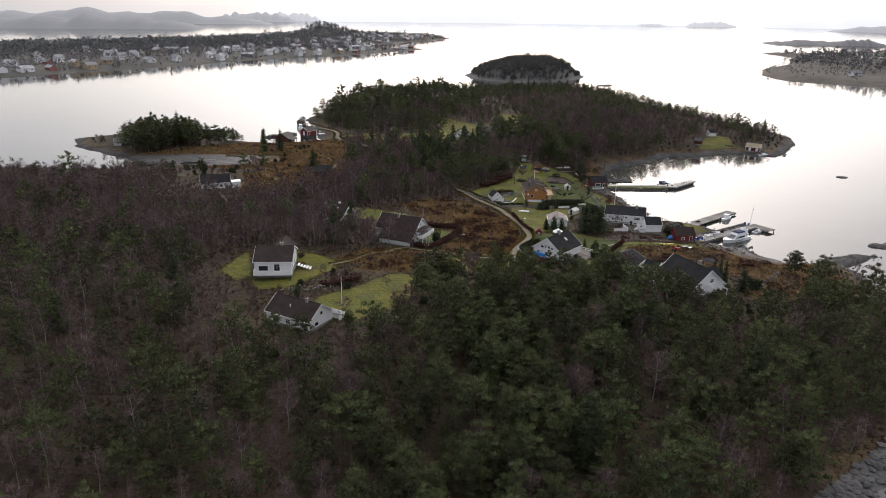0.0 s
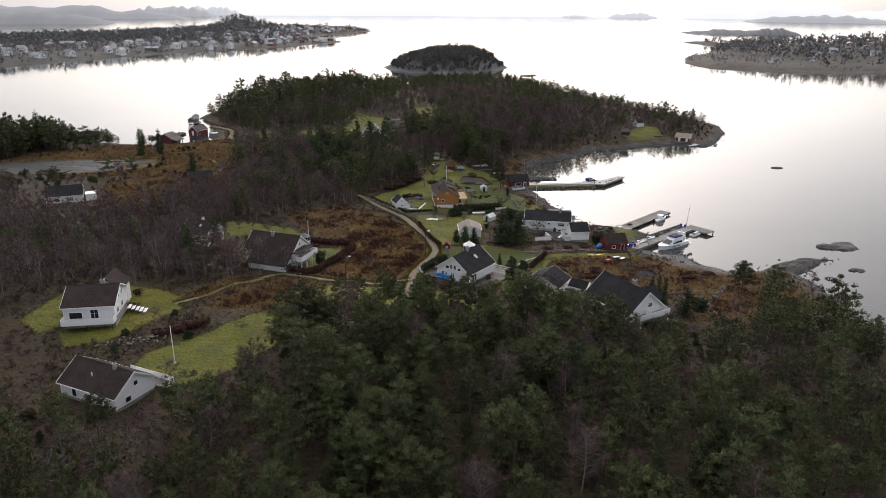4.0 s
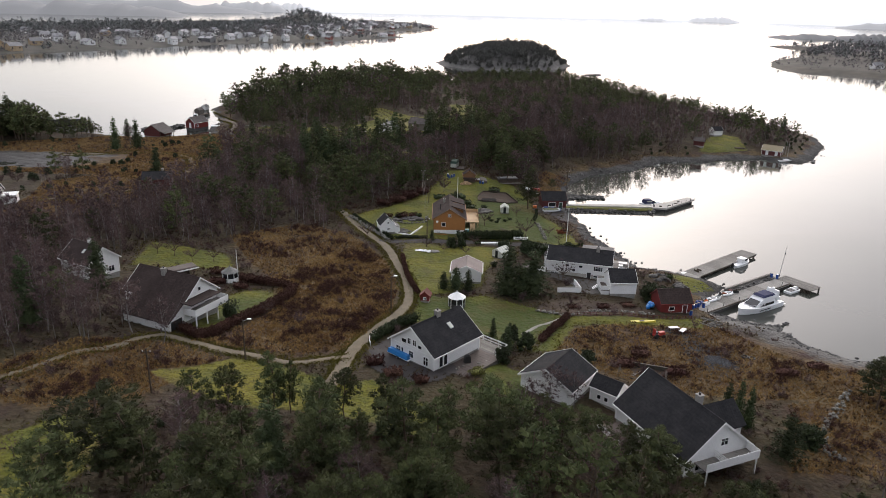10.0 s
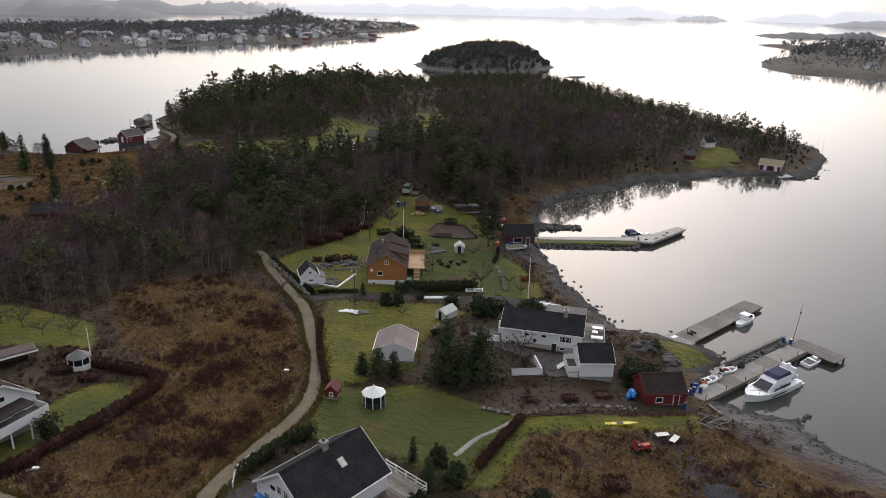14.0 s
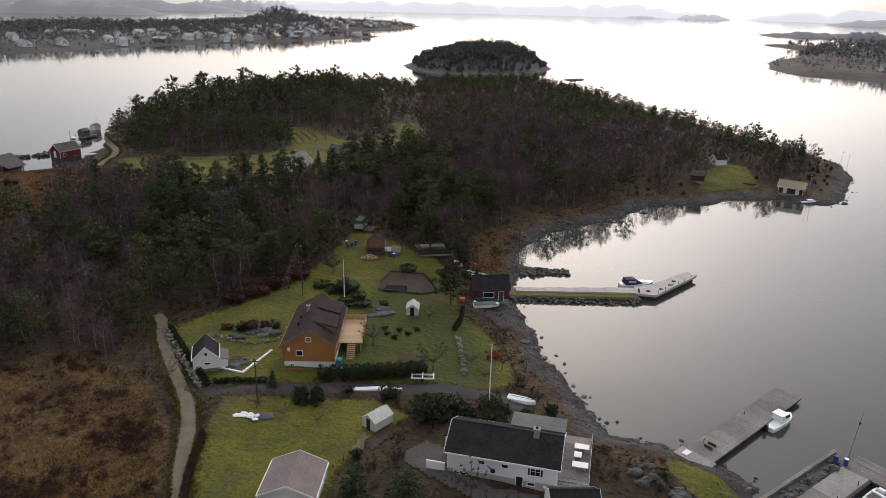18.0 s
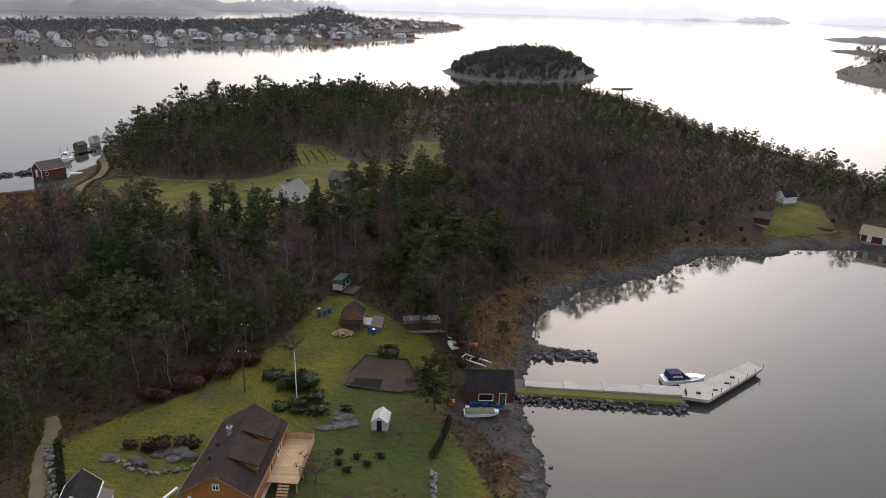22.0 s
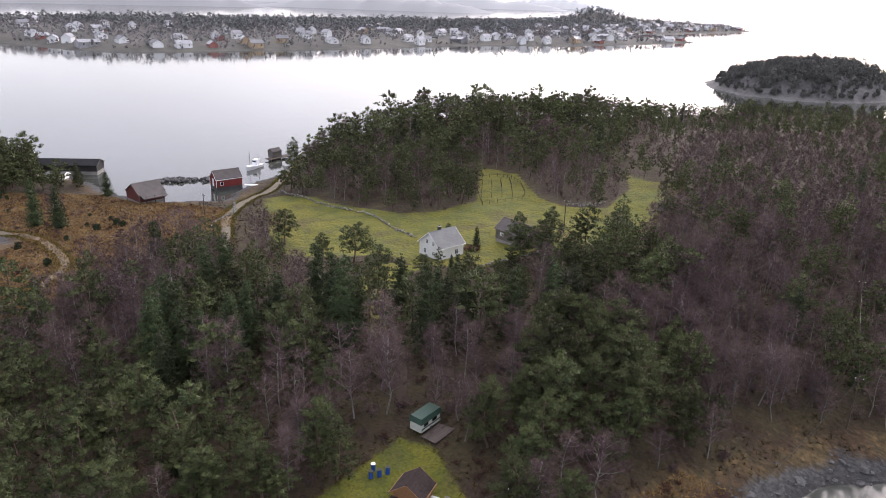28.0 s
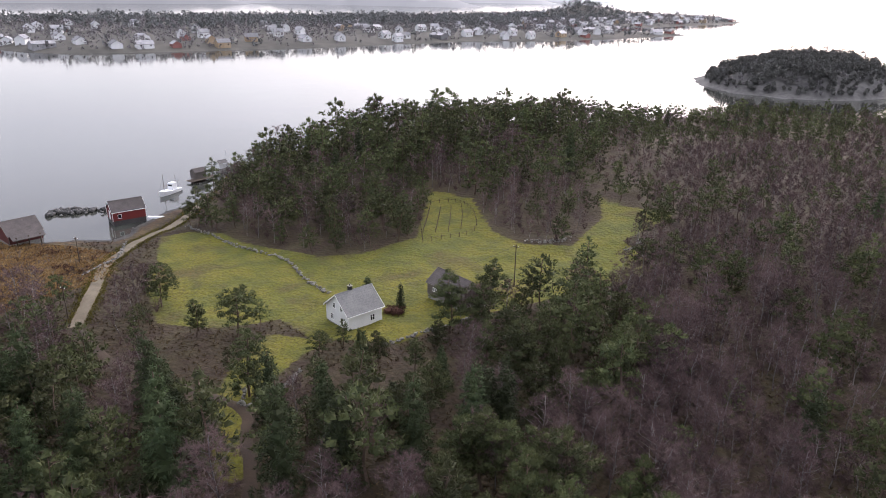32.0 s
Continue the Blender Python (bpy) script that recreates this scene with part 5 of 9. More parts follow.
def quay_clutter():
    """Crates, barrels, nets and fish boxes along the quay and by the sheds."""
    rr = random.Random(23)
    for i, (x, y) in enumerate(((82.6, 221.8), (83.4, 222.6), (84.2, 223.3), (82.2, 222.9), (85.2, 223.2), (84.8, 224.4), (107.2, 240.6), (106.2, 241.2), (43.0, 304.6), (43.8, 304.0), (33.4, 308.4), (34.2, 309.0), (33.0, 309.6), (34.9, 309.8), (80.6, 217.0))):
        b = base("barrel", x, y, 0.96 if 84 < x < 110 and y > 222 else gz(x, y), rr.uniform(0, 90), "blue plastic barrel standing upright", "barrel", "barrels")
        part("body", rod([(0, 0, 0), (0, 0, 0.12), (0, 0, 0.45), (0, 0, 0.8), (0, 0, 0.9)], 0.29, 0.28, sides=10), BLUEPLASTIC, b)
        part("lid", rod([(0, 0, 0.9), (0, 0, 0.95)], 0.30, sides=10), BLACKMETAL if i % 3 else TRIM, b)
    for i, (x, y, m) in enumerate(((86.2, 224.6, TRIM), (89.4, 227.6, TRIM), (90.0, 228.4, METAL), (88.7, 227.3, METAL), (94.6, 231.6, BLACKMETAL), (95.0, 232.0, POLEWOOD), (85.0, 225.3, BLUEPLASTIC))):
        c = base("fish_box", x, y, 0.96, rr.uniform(0, 60), "stacked fish box on the quay", "box", "fish boxes")
        bm = bmesh.new()
        for a in ((-0.6, 0.6, -0.4, -0.34, 0, 0.5), (-0.6, 0.6, 0.34, 0.4, 0, 0.5), (-0.6, -0.54, -0.34, 0.34, 0, 0.5), (0.54, 0.6, -0.34, 0.34, 0, 0.5), (-0.54, 0.54, -0.34, 0.34, 0, 0.06)):
            box(bm, *a)
        part("body", bm, m, c)
        part("rim", boxed(-0.63, 0.63, -0.43, -0.405, 0.42, 0.52), m, c)
    for i, (x, y, m, s) in enumerate(((91.6, 229.9, RUST, 0.8), (93.6, 231.4, DARKRED, 0.9), (96.5, 233.6, DARKSTONE, 0.8), (98.6, 235.2, DARKSTONE, 0.7), (100.6, 236.8, DARKSTONE, 0.7), (105.0, 239.6, DARKSTONE, 0.9), (87.6, 226.3, DARKSTONE, 0.6))):
        bm = bmesh.new()
        for k in range(5):
            lump(bm, rr.uniform(-0.5, 0.5), rr.uniform(-0.4, 0.4), 0.25 + 0.12 * k * 0.5, 0.5, 0.45, 0.3, rr)
        n = put("net_heap", bm, m, m=pose(x, y, 0.94, 0, 0, 0) @ Matrix.Scale(s, 4))
        tagged(n, "heap of folded fishing net on the quay", "net", "net heaps")
    for x, y, m in ((83.0, 223.4, ORANGEPLASTIC), (62.0, 286.6, REDPLASTIC), (61.2, 286.0, ORANGEPLASTIC), (60.6, 287.0, GEL), (86.6, 225.9, ORANGEPLASTIC), (62.6, 287.2, REDPLASTIC)):
        f = base("mooring_buoy", x, y, (0.95 if y < 240 else gz(x, y)) + 0.3, 0, "round plastic mooring buoy lying loose", "buoy", "buoys")
        bm = bmesh.new()
        bmesh.ops.create_icosphere(bm, subdivisions=2, radius=0.36)
        part("ball", bm, m, f)
        part("eye", rod([(0, 0, 0.3), (0, 0, 0.5)], 0.06), BLACKMETAL, f)
    bm = bmesh.new()
    for k in range(7):
        lump(bm, rr.uniform(-1.2, 1.2), rr.uniform(-0.4, 0.4), 0.5 + 0.2 * rr.random(), 0.8, 0.5, 0.55, rr)
    tagged(put("tarpaulin_heap", bm, BLUETARP, m=pose(73.6, 219.4, gz(73.6, 219.4), 0, 0, 60)), "crumpled blue tarpaulin over a heap by the boathouse", "tarpaulin")
    for i in range(22):
        x, y = 83.5 + rr.uniform(-1.6, 2.0), 213.5 + rr.uniform(-2.4, 2.6)
        t = base("driftwood_log", x, y, gz(x, y) + 0.12 + 0.08 * rr.random(), rr.uniform(-50, 40), "grey driftwood log in a heap on the shore", "log", "driftwood")
        part("log", rod([(-1.2, 0, 0), (0, 0.08, 0.05), (1.2, 0, 0)], 0.13, 0.08), PLANK, t)
        part("broken_end", rod([(1.2, 0, 0), (1.35, 0.03, 0.02)], 0.08, 0.03), NEWPLANK, t)
    s = base("slip_wall", 85.2, 219.6, 0.0, -72, "grey concrete slip wall beside the quay", "wall")
    for i in range(3):
        part("wall_block", boxed(i * 3.0, i * 3.0 + 2.97, -0.15, 0.15, -0.8, 1.25 - 0.22 * i), CONCRETE, s)
    l = base("rock_row", 90.0, 215.4, 0, 16, "row of dark boulders in shallow water", "rocks")
    stones(l, [(i * 0.8, rr.gauss(0, 0.25), 0.12, rr.uniform(0.35, 0.6)) for i in range(14)], DARKSTONE, seed=29)


quay_clutter()


# ---- porches, decks and gardens ----
def railing(parent, pts, h=1.0, material=TRIM, boards=4, post=0.09):
    """Posts with horizontal boards between them."""
    for a, b in zip(pts, pts[1:]):
        a, b = Vector(a), Vector(b)
        k = max(1, round((b - a).length / 1.6))
        for i in range(k + 1):
            q = a + (b - a) * i / k
            part("rail_post", boxed(q.x - post / 2, q.x + post / 2, q.y - post / 2, q.y + post / 2, q.z, q.z + h), material, parent)
        turn = math.degrees(math.atan2(b.y - a.y, b.x - a.x))
        for j in range(boards):
            z = a.z + h * (j + 0.7) / boards
            part("rail_board", boxed(0, (b - a).length, -post / 2 - 0.035, -post / 2 - 0.005, -0.1, 0.07), material, parent, m=pose(a.x, a.y, z, 0, 0, turn))


def dormer(h, x0, x1, y_out, z_out, z_in, y_in, wall, roof, he_slope):
    """A shed dormer on the -y slope of a roof."""
    mid, w = (x0 + x1) / 2, (x1 - x0)
    d = part("dormer", prism(bmesh.new(), [(y_out + 0.45, he_slope(y_out + 0.45) - 0.1), (y_in, he_slope(y_in) - 0.1), (y_in, z_in - 0.2), (y_out + 0.45, z_out - 0.22)], x0 + 0.15, x1 - 0.15), wall, h)
    part("dormer_roof", prism(bmesh.new(), [(y_out, z_out - 0.16), (y_in + 0.3, z_in - 0.1), (y_in + 0.3, z_in + 0.06), (y_out, z_out)], x0 - 0.1, x1 + 0.1), roof, d)
    n = part("dormer_window", boxed(mid - w * 0.3, mid + w * 0.3, y_out + 0.40, y_out + 0.444, he_slope(y_out + 0.45) + 0.15, z_out - 0.4), GLASS, d)
    part("frame", boxed(mid - w * 0.3 - 0.08, mid + w * 0.3 + 0.08, y_out + 0.405, y_out + 0.447, he_slope(y_out + 0.45) + 0.05, he_slope(y_out + 0.45) + 0.15), TRIM, n)


# ochre house: two dormers, long pine deck, stair, white basement terrace
ochre_slope = lambda y: 6.9 - (6.9 - 4.3) / 4.25 * abs(y)
dormer(house_ochre, -3.6, 0.6, -3.9, 5.75, 6.75, -0.5, ORANGE, BROWNROOF, ochre_slope)
dormer(house_ochre, 1.6, 5.9, -3.9, 5.75, 6.75, -0.5, ORANGE, BROWNROOF, ochre_slope)
for i in range(20):
    part("deck_board", boxed(-1.6 + i * 0.44, -1.6 + i * 0.44 + 0.42, -7.6, -3.87, 1.95, 2.03), NEWPLANK, house_ochre)
for x in (-1.4, 1.4, 4.2, 7.0):
    for y in (-7.4, -5.4):
        part("deck_post", boxed(x - 0.07, x + 0.07, y - 0.07, y + 0.07, -0.8, 1.95), NEWPLANK, house_ochre)
railing(house_ochre, [(-0.2, -7.5, 2.03), (7.1, -7.5, 2.03), (7.1, -3.95, 2.03)], 1.0, NEWPLANK, 5)
for i in range(9):
    part("stair_tread", boxed(-2.0 - i * 0.3, -1.7 - i * 0.3, -6.6, -5.3, 1.75 - i * 0.2, 1.82 - i * 0.2), NEWPLANK, house_ochre)
for y in (-6.66, -5.24):
    part("stair_string", prism(bmesh.new(), [(-1.6, 1.9), (-4.6, -0.1), (-4.6, -0.35), (-1.6, 1.6)], y - 0.03, y + 0.03, "y"), POLEWOOD, house_ochre)
part("terrace_wall", boxed(-7.0, -6.85, -7.4, -3.9, -0.5, 0.75), WHITE, house_ochre)
part("terrace_floor", boxed(-6.84, -3.2, -7.3, -3.9, -0.2, 0.02), NEWPLANK, house_ochre)
part("green_tarp", boxed(-6.2, -5.0, -4.9, -4.0, 0.024, 1.3), mat("teal_tarpaulin", (0.02, 0.16, 0.17), (0.04, 0.22, 0.23), 0.5, 4, bump=0.5), house_ochre)
part("entry_step", boxed(-7.9, -7.0, 0.6, 3.8, -0.4, 0.35), NEWPLANK, house_ochre)
part("entry_step_rail", boxed(-7.94, -7.9, 0.6, 3.8, 0.0, 0.8), ORANGE, house_ochre)
for y in (-1.3, 1.3):
    part("roof_vent", rod([(-1.5 + y, 2.2, 5.4), (-1.5 + y, 2.2, 6.2)], 0.12), BLACKMETAL, house_ochre)
part("satellite_dish", rod([(-7.1, 2.9, 3.6), (-7.25, 3.1, 3.65)], 0.3, 0.3, sides=10), TRIM, house_ochre)
g = base("garden_edging", 26.5, 262.0, gz(26.5, 262), 70, "white L-shaped concrete garden edging", "edging")
part("long_edge", boxed(-6.0, 2.0, -0.15, 0.15, -0.3, 0.35), TRIM, g)
part("short_edge", boxed(-6.0, -5.7, 0.15, 4.0, -0.3, 0.35), TRIM, g)

# outhouse lean-to
part("lean_to", prism(bmesh.new(), [(-1.75, -0.5), (-3.1, -0.5), (-3.1, 1.3), (-1.75, 1.8)], -1.6, 1.4), WHITE, outhouse)
part("lean_to_roof", prism(bmesh.new(), [(-1.72, 1.82), (-3.25, 1.3), (-3.25, 1.4), (-1.72, 1.92)], -1.75, 1.55), FELT, outhouse)
part("stair_rail", boxed(-2.35, -2.3, -2.4, 2.0, 0.5, 0.56), TRIM, outhouse)

# white house with the patio
for i in range(14):
    part("patio_board", boxed(-3.0 + i * 0.6, -3.0 + i * 0.6 + 0.58, -8.6, -4.45, 0.02, 0.12), DARKPLANK, house_patio)
part("patio_base", boxed(-3.0, 5.4, -8.55, -4.45, -1.6, 0.018), STONE, house_patio)
for i in range(6):
    part("terrace_board", boxed(5.42 + i * 0.5, 5.42 + i * 0.5 + 0.48, -7.6, -1.0, 0.02, 0.12), PLANK, house_patio)
part("terrace_base", boxed(5.42, 8.3, -7.5, -1.0, -1.6, 0.018), STONE, house_patio)
railing(house_patio, [(5.5, -7.5, 0.12), (8.3, -7.5, 0.12), (8.3, -1.2, 0.12)], 0.95, TRIM, 2)
part("terrace_post", boxed(5.1, 5.25, -4.4, -4.25, 0.1, 2.7), TRIM, house_patio)
part("gable_band", boxed(-5.2, -5.16, -4.3, 4.3, 2.55, 2.67), TRIM, house_patio)
part("doorstep", boxed(-5.95, -5.2, -2.2, -0.6, -0.4, 0.25), TRIM, house_patio)
gr = base("covered_grill", 37.6, 188.2, 6.02, 20, "dark covered garden grill on the patio", "grill")
part("cover", tapered(bmesh.new(), -0.5, 0.5, 0.35, 0.0, 1.05, 0.12, 0.12, 0.08), BLACKMETAL, gr)
part("lid", tapered(bmesh.new(), -0.36, 0.36, 0.24, 1.054, 1.25, 0.15, 0.15, 0.1), BLACKMETAL, gr)
tr = base("tarp_trailer", 27.6, 189.2, gz(27.6, 189.2) + 0.1, -41, "boat trailer covered with a bright blue tarpaulin", "trailer")
part("tarp", tapered(bmesh.new(), -2.1, 2.1, 0.95, 0.55, 1.25, 0.15, 0.1, 0.12), BLUETARP, tr, "bright blue tarpaulin")
part("chassis", boxed(-2.2, 2.2, -0.8, 0.8, 0.35, 0.5), TRIM, tr)
part("drawbar", boxed(2.2, 3.6, -0.06, 0.06, 0.36, 0.46), BLACKMETAL, tr)
for y in (-0.9, 0.9):
    w = part("wheel", rod([(0, y - 0.1, 0.3), (0, y + 0.1, 0.3)], 0.3, sides=10), BLACKMETAL, tr)
    part("rim", rod([(0, y - 0.12, 0.3), (0, y + 0.12, 0.3)], 0.15, sides=8), METAL, w)


def flat_patch(name, pts, material, label, category, up=0.07, step=1.0, kind="structure"):
    """Paving or soil that follows the ground inside an outline."""
    xs = [p[0] for p in pts]
    ys = [p[1] for p in pts]
    gx, gy = np.arange(min(xs), max(xs) + step * 0.5, step * 0.5), np.arange(min(ys), max(ys) + step * 0.5, step * 0.5)
    X, Y = np.meshgrid(gx, gy)
    v, f = sheet(gx, gy, ground(X, Y) + up)
    c = v[f].mean(axis=1)
    f = f[shore(c[:, 0], c[:, 1], [tuple(p) for p in pts]) > 0]
    tagged(new(name, mesh_from(name, v, f, material, True)), label, category, kind=kind)


flat_patch("driveway", [(22.5, 191), (24.5, 195.5), (27, 197), (37, 186.5), (33.5, 181.5), (29, 180.5), (23.5, 184.5)], ASPHALT, "dark worn asphalt yard", "driveway", 0.12)
flat_patch("paved_yard", [(50, 238.5), (52.5, 241), (55.5, 240), (55.5, 235), (61, 231.5), (66, 231), (66.5, 224), (60.5, 223.5), (59, 229), (53.5, 233.5), (50, 236)], mat("worn_grey_paving", (0.050, 0.045, 0.040), (0.088, 0.080, 0.071), 0.9, 3, bump=0.4, coarse=0.4), "grey paved yard with worn slabs", "yard", 0.12)
flat_patch("soil_bed", [(44.6, 239.9), (46.0, 238.3), (48.6, 242.7), (47.2, 244.7)], SOIL, "dark dug garden bed", "soil", 0.15)
flat_patch("soil_bed", [(43.5, 297.5), (50.5, 297.5), (53.5, 290), (50, 288), (42, 288.5), (42, 292)], SOIL, "large dug vegetable bed with a plank edge", "soil", 0.15)
flat_patch("garden_track", [(43.2, 238.6), (44.3, 242.2), (45.2, 242.0), (44.5, 238.4)], GRAVEL, "narrow gravel track beside the greenhouse", "path", 0.1)
flat_patch("soil_bed", [(47, 265.5), (51, 263.2), (48, 261.6)], SOIL, "dark three-cornered flower bed", "soil", 0.13)
flat_patch("soil_bed", [(51, 213.5), (56, 211.5), (72, 215.5), (74, 218), (60, 220.5), (52, 217.5)], SOIL, "brown kitchen garden with bare beds", "soil", 0.1)
FAR_STONE = mat("bare_grey_bedrock", (0.036, 0.034, 0.032), (0.11, 0.104, 0.096), 0.9, 1.2, bump=0.8, coarse=0.3)
flat_patch("gravel_apron", [(57.3, 284.6), (58.0, 288.6), (67.4, 288.6), (69.4, 284), (65.4, 278), (62.2, 282)], ASPHALT, "dark gravel apron before the boathouse", "apron", 0.06)
flat_patch("rock_shelf", SHELF, FAR_STONE, "bare sloping shore rock with cracks", "rock", 0.25)

def outcrop(pts, label, tall, seed):
    """Bare rock breaking through the turf: half-buried uneven humps."""
    rr = random.Random(seed)
    xs, ys = [p[0] for p in pts], [p[1] for p in pts]
    cx, cy = sum(xs) / len(xs), sum(ys) / len(ys)
    thing = base("rock_outcrop", cx, cy, gz(cx, cy), 0, label, "rock")
    k = 0
    while k < 16:
        x, y = rr.uniform(min(xs), max(xs)), rr.uniform(min(ys), max(ys))
        if float(shore(np.array([x]), np.array([y]), pts)[0]) > 0.2:
            r = rr.uniform(0.5, 1.3)
            bm = bmesh.new()
            lump(bm, x - cx, y - cy, gz(x, y) - gz(cx, cy) + 0.05, r, r * rr.uniform(0.5, 0.9), tall * rr.uniform(0.5, 1.0), rr, 2)
            part("rock", bm, FAR_STONE, thing)
            k += 1


outcrop([(16, 268), (20, 272), (27, 273.5), (28, 270), (22, 266.5)], "bare grey bedrock in the garden", 0.7, 1)
outcrop([(39, 279), (43, 282), (46, 280), (43, 277.5)], "pale flat rock in the lawn", 0.4, 2)
outcrop([(78, 238.5), (81.4, 238.6), (83, 235), (85.4, 231.6), (83, 230.8), (78.4, 234)], "grey rock knoll above the docks", 0.7, 3)
outcrop([(20, 258), (22, 262), (25, 262), (24, 257)], "small rock hump beside the outhouse", 0.4, 4)

bed = [(43.5, 297.5), (50.5, 297.5), (53.5, 290), (50, 288), (42, 288.5), (42, 292)]
edge_thing = base("bed_edging", 47, 292.5, gz(47, 292.5), 0, "dark plank edging round the vegetable bed", "edging")
for (ax, ay), (bx, by) in zip(bed, bed[1:] + bed[:1]):
    n = max(1, round(math.hypot(bx - ax, by - ay) / 2.4))
    for i in range(n):
        p, q = ((ax + (bx - ax) * (i + e) / n, ay + (by - ay) * (i + e) / n) for e in (0.01, 0.99))
        m = pose(p[0] - 47, p[1] - 292.5, gz(*p) - gz(47, 292.5), 0, 0, math.degrees(math.atan2(q[1] - p[1], q[0] - p[0])))
        part("plank", boxed(0, math.hypot(q[0] - p[0], q[1] - p[1]), -0.04, 0.04, -0.2, 0.42), DARKPLANK, edge_thing, m=m)

# old foundation sunk in the moor
ruin = base("foundation_ruin", 64.6, 190.2, gz(64.6, 190.2), -18, "roofless old concrete foundation sunk in brown shrubs", "ruin")
MOSSY = mat("mossy_dark_concrete", (0.030, 0.027, 0.021), (0.075, 0.066, 0.050), 0.9, 3, bump=0.6, coarse=0.6)
for x0, x1, y0, y1, top in ((-3.6, 3.6, 2.2, 2.5, 0.75), (-3.6, 3.6, -2.5, -2.2, 0.45), (-3.6, -3.3, -2.2, 2.2, 0.6), (3.3, 3.6, -2.2, 2.2, 0.5), (0.4, 0.62, -2.2, 1.2, 0.3)):
    part("wall", boxed(x0, x1, y0, y1, -0.6, top), MOSSY, ruin)
part("floor", boxed(-3.3, 3.3, -2.2, 2.2, -0.6, 0.12), SOIL, ruin)
for k in range(7):
    part("fallen_beam", boxed(-1.2, 1.2, -0.08, 0.08, 0, 0.14), DARKPLANK, ruin, m=pose(-2.2 + 0.7 * k, -1.2 + 0.35 * (k % 4), 0.13 + 0.05 * (k % 3), 0, 0, 31 * k))

# white house above the docks
part("rear_wing", boxed(0.4, 6.6, 2.8, 5.0, -1.2, 3.6), WHITE, house_docks)
part("rear_wing_roof", boxed(0.1, 6.9, 2.2, 5.3, 4.1, 4.25), FELT, house_docks)
part("rear_wing_parapet", boxed(0.4, 6.6, 2.6, 5.0, 3.6, 4.1), TRIM, house_docks)
part("porch", boxed(-7.7, -6.55, 0.2, 2.6, -1.0, 2.6), WHITE, house_docks)
part("porch_roof", boxed(-7.9, -6.5, 0.0, 2.8, 2.6, 2.75), BLACKROOF, house_docks)
for y in range(6):
    part("terrace_plank", boxed(6.55, 10.2, -3.4 + y * 1.8, -1.65 + y * 1.8, 0.5, 0.62), PLANK, house_docks)
part("terrace_base", boxed(6.6, 10.1, -3.3, 7.2, -1.6, 0.498), PALECONCRETE, house_docks)
railing(house_docks, [(6.7, -3.35, 0.62), (10.15, -3.35, 0.62), (10.15, 7.3, 0.62)], 0.95, METAL, 2, 0.06)
for s in (-0.75, 0.75):
    part("shutter", boxed(4.0 + s - 0.12, 4.0 + s + 0.12, -3.57, -3.52, 1.6, 2.5), BLACKMETAL, house_docks)
part("round_lamp", rod([(-1.0, -3.52, 1.3), (-1.0, -3.62, 1.3)], 0.3, sides=12), BLACKMETAL, house_docks)
part("screen_wall", boxed(-9.2, -6.9, -3.6, -3.45, -0.6, 1.3), TRIM, house_docks)
for x, y, l in ((9.0, 4.2, 1.8), (9.0, 0.4, 1.9), (8.6, 2.4, 0.9)):
    part("terrace_table", boxed(x - l / 2, x + l / 2, y - 0.55, y + 0.55, 1.3, 1.38), METAL if y > 4 else TRIM, house_docks)
    part("terrace_table_leg", boxed(x - 0.3, x + 0.3, y - 0.3, y + 0.3, 0.62, 1.3), METAL, house_docks)
part("annex_deck", boxed(-4.2, -2.55, -2.2, 1.8, 0.9, 1.05), DARKPLANK, house_annex)
railing(house_annex, [(-2.7, 1.8, 1.05), (-4.2, 1.8, 1.05), (-4.2, -2.2, 1.05), (-2.7, -2.2, 1.05)], 0.9, TRIM, 5)
for i in range(5):
    part("annex_step", boxed(-4.5 - i * 0.28, -4.2 - i * 0.28, 0.3, 1.5, 0.7 - i * 0.2, 0.78 - i * 0.2), TRIM, house_annex)
part("annex_deck_wall", boxed(-4.15, -2.6, -2.15, 1.75, -1.0, 0.9), WHITE, house_annex)
wl = base("retaining_wall", 56.0, 223.3, gz(57, 223) - 0.2, 8, "white concrete retaining wall beside the yard", "wall")
part("wall_face", boxed(0, 4.6, -0.12, 0.12, -0.4, 1.2), WHITE, wl)
part("wall_return", boxed(4.6, 4.84, -0.12, 4.2, -0.4, 1.2), WHITE, wl)
part("coping", boxed(-0.05, 4.6, -0.16, 0.16, 1.204, 1.27), CONCRETE, wl)

# house with the balcony, flag house, hedge house, pine house
part("balcony_floor", boxed(-4.5, 4.6, -6.6, -4.55, 0.95, 1.1), PLANK, house_balcony)
part("balcony_front", boxed(-4.5, 4.6, -6.66, -6.6, 0.75, 1.95), TRIM, house_balcony)
for x in (-4.5, 4.6):
    part("balcony_side", boxed(x - 0.03, x + 0.03, -6.6, -4.6, 0.75, 1.95), TRIM, house_balcony)
for x in (-4.3, 0, 4.3):
    part("balcony_post", boxed(x - 0.08, x + 0.08, -6.5, -6.34, -1.5, 0.95), POLEWOOD, house_balcony)
part("rear_wing", prism(bmesh.new(), [(1.2, -1.0), (1.2, 3.3), (3.7, 5.4), (6.2, 3.3), (6.2, -1.0)], 0.0, 5.6, "y"), WHITE, house_balcony, m=pose(-2.6, 4.2, 0))
part("rear_wing_roof", prism(bmesh.new(), [(0.9, 3.2), (3.7, 5.55), (6.5, 3.2), (6.5, 3.35), (3.7, 5.75), (0.9, 3.35)], -0.5, 6.0, "y"), BROWNROOF, house_balcony, m=pose(-2.6, 4.2, 0))
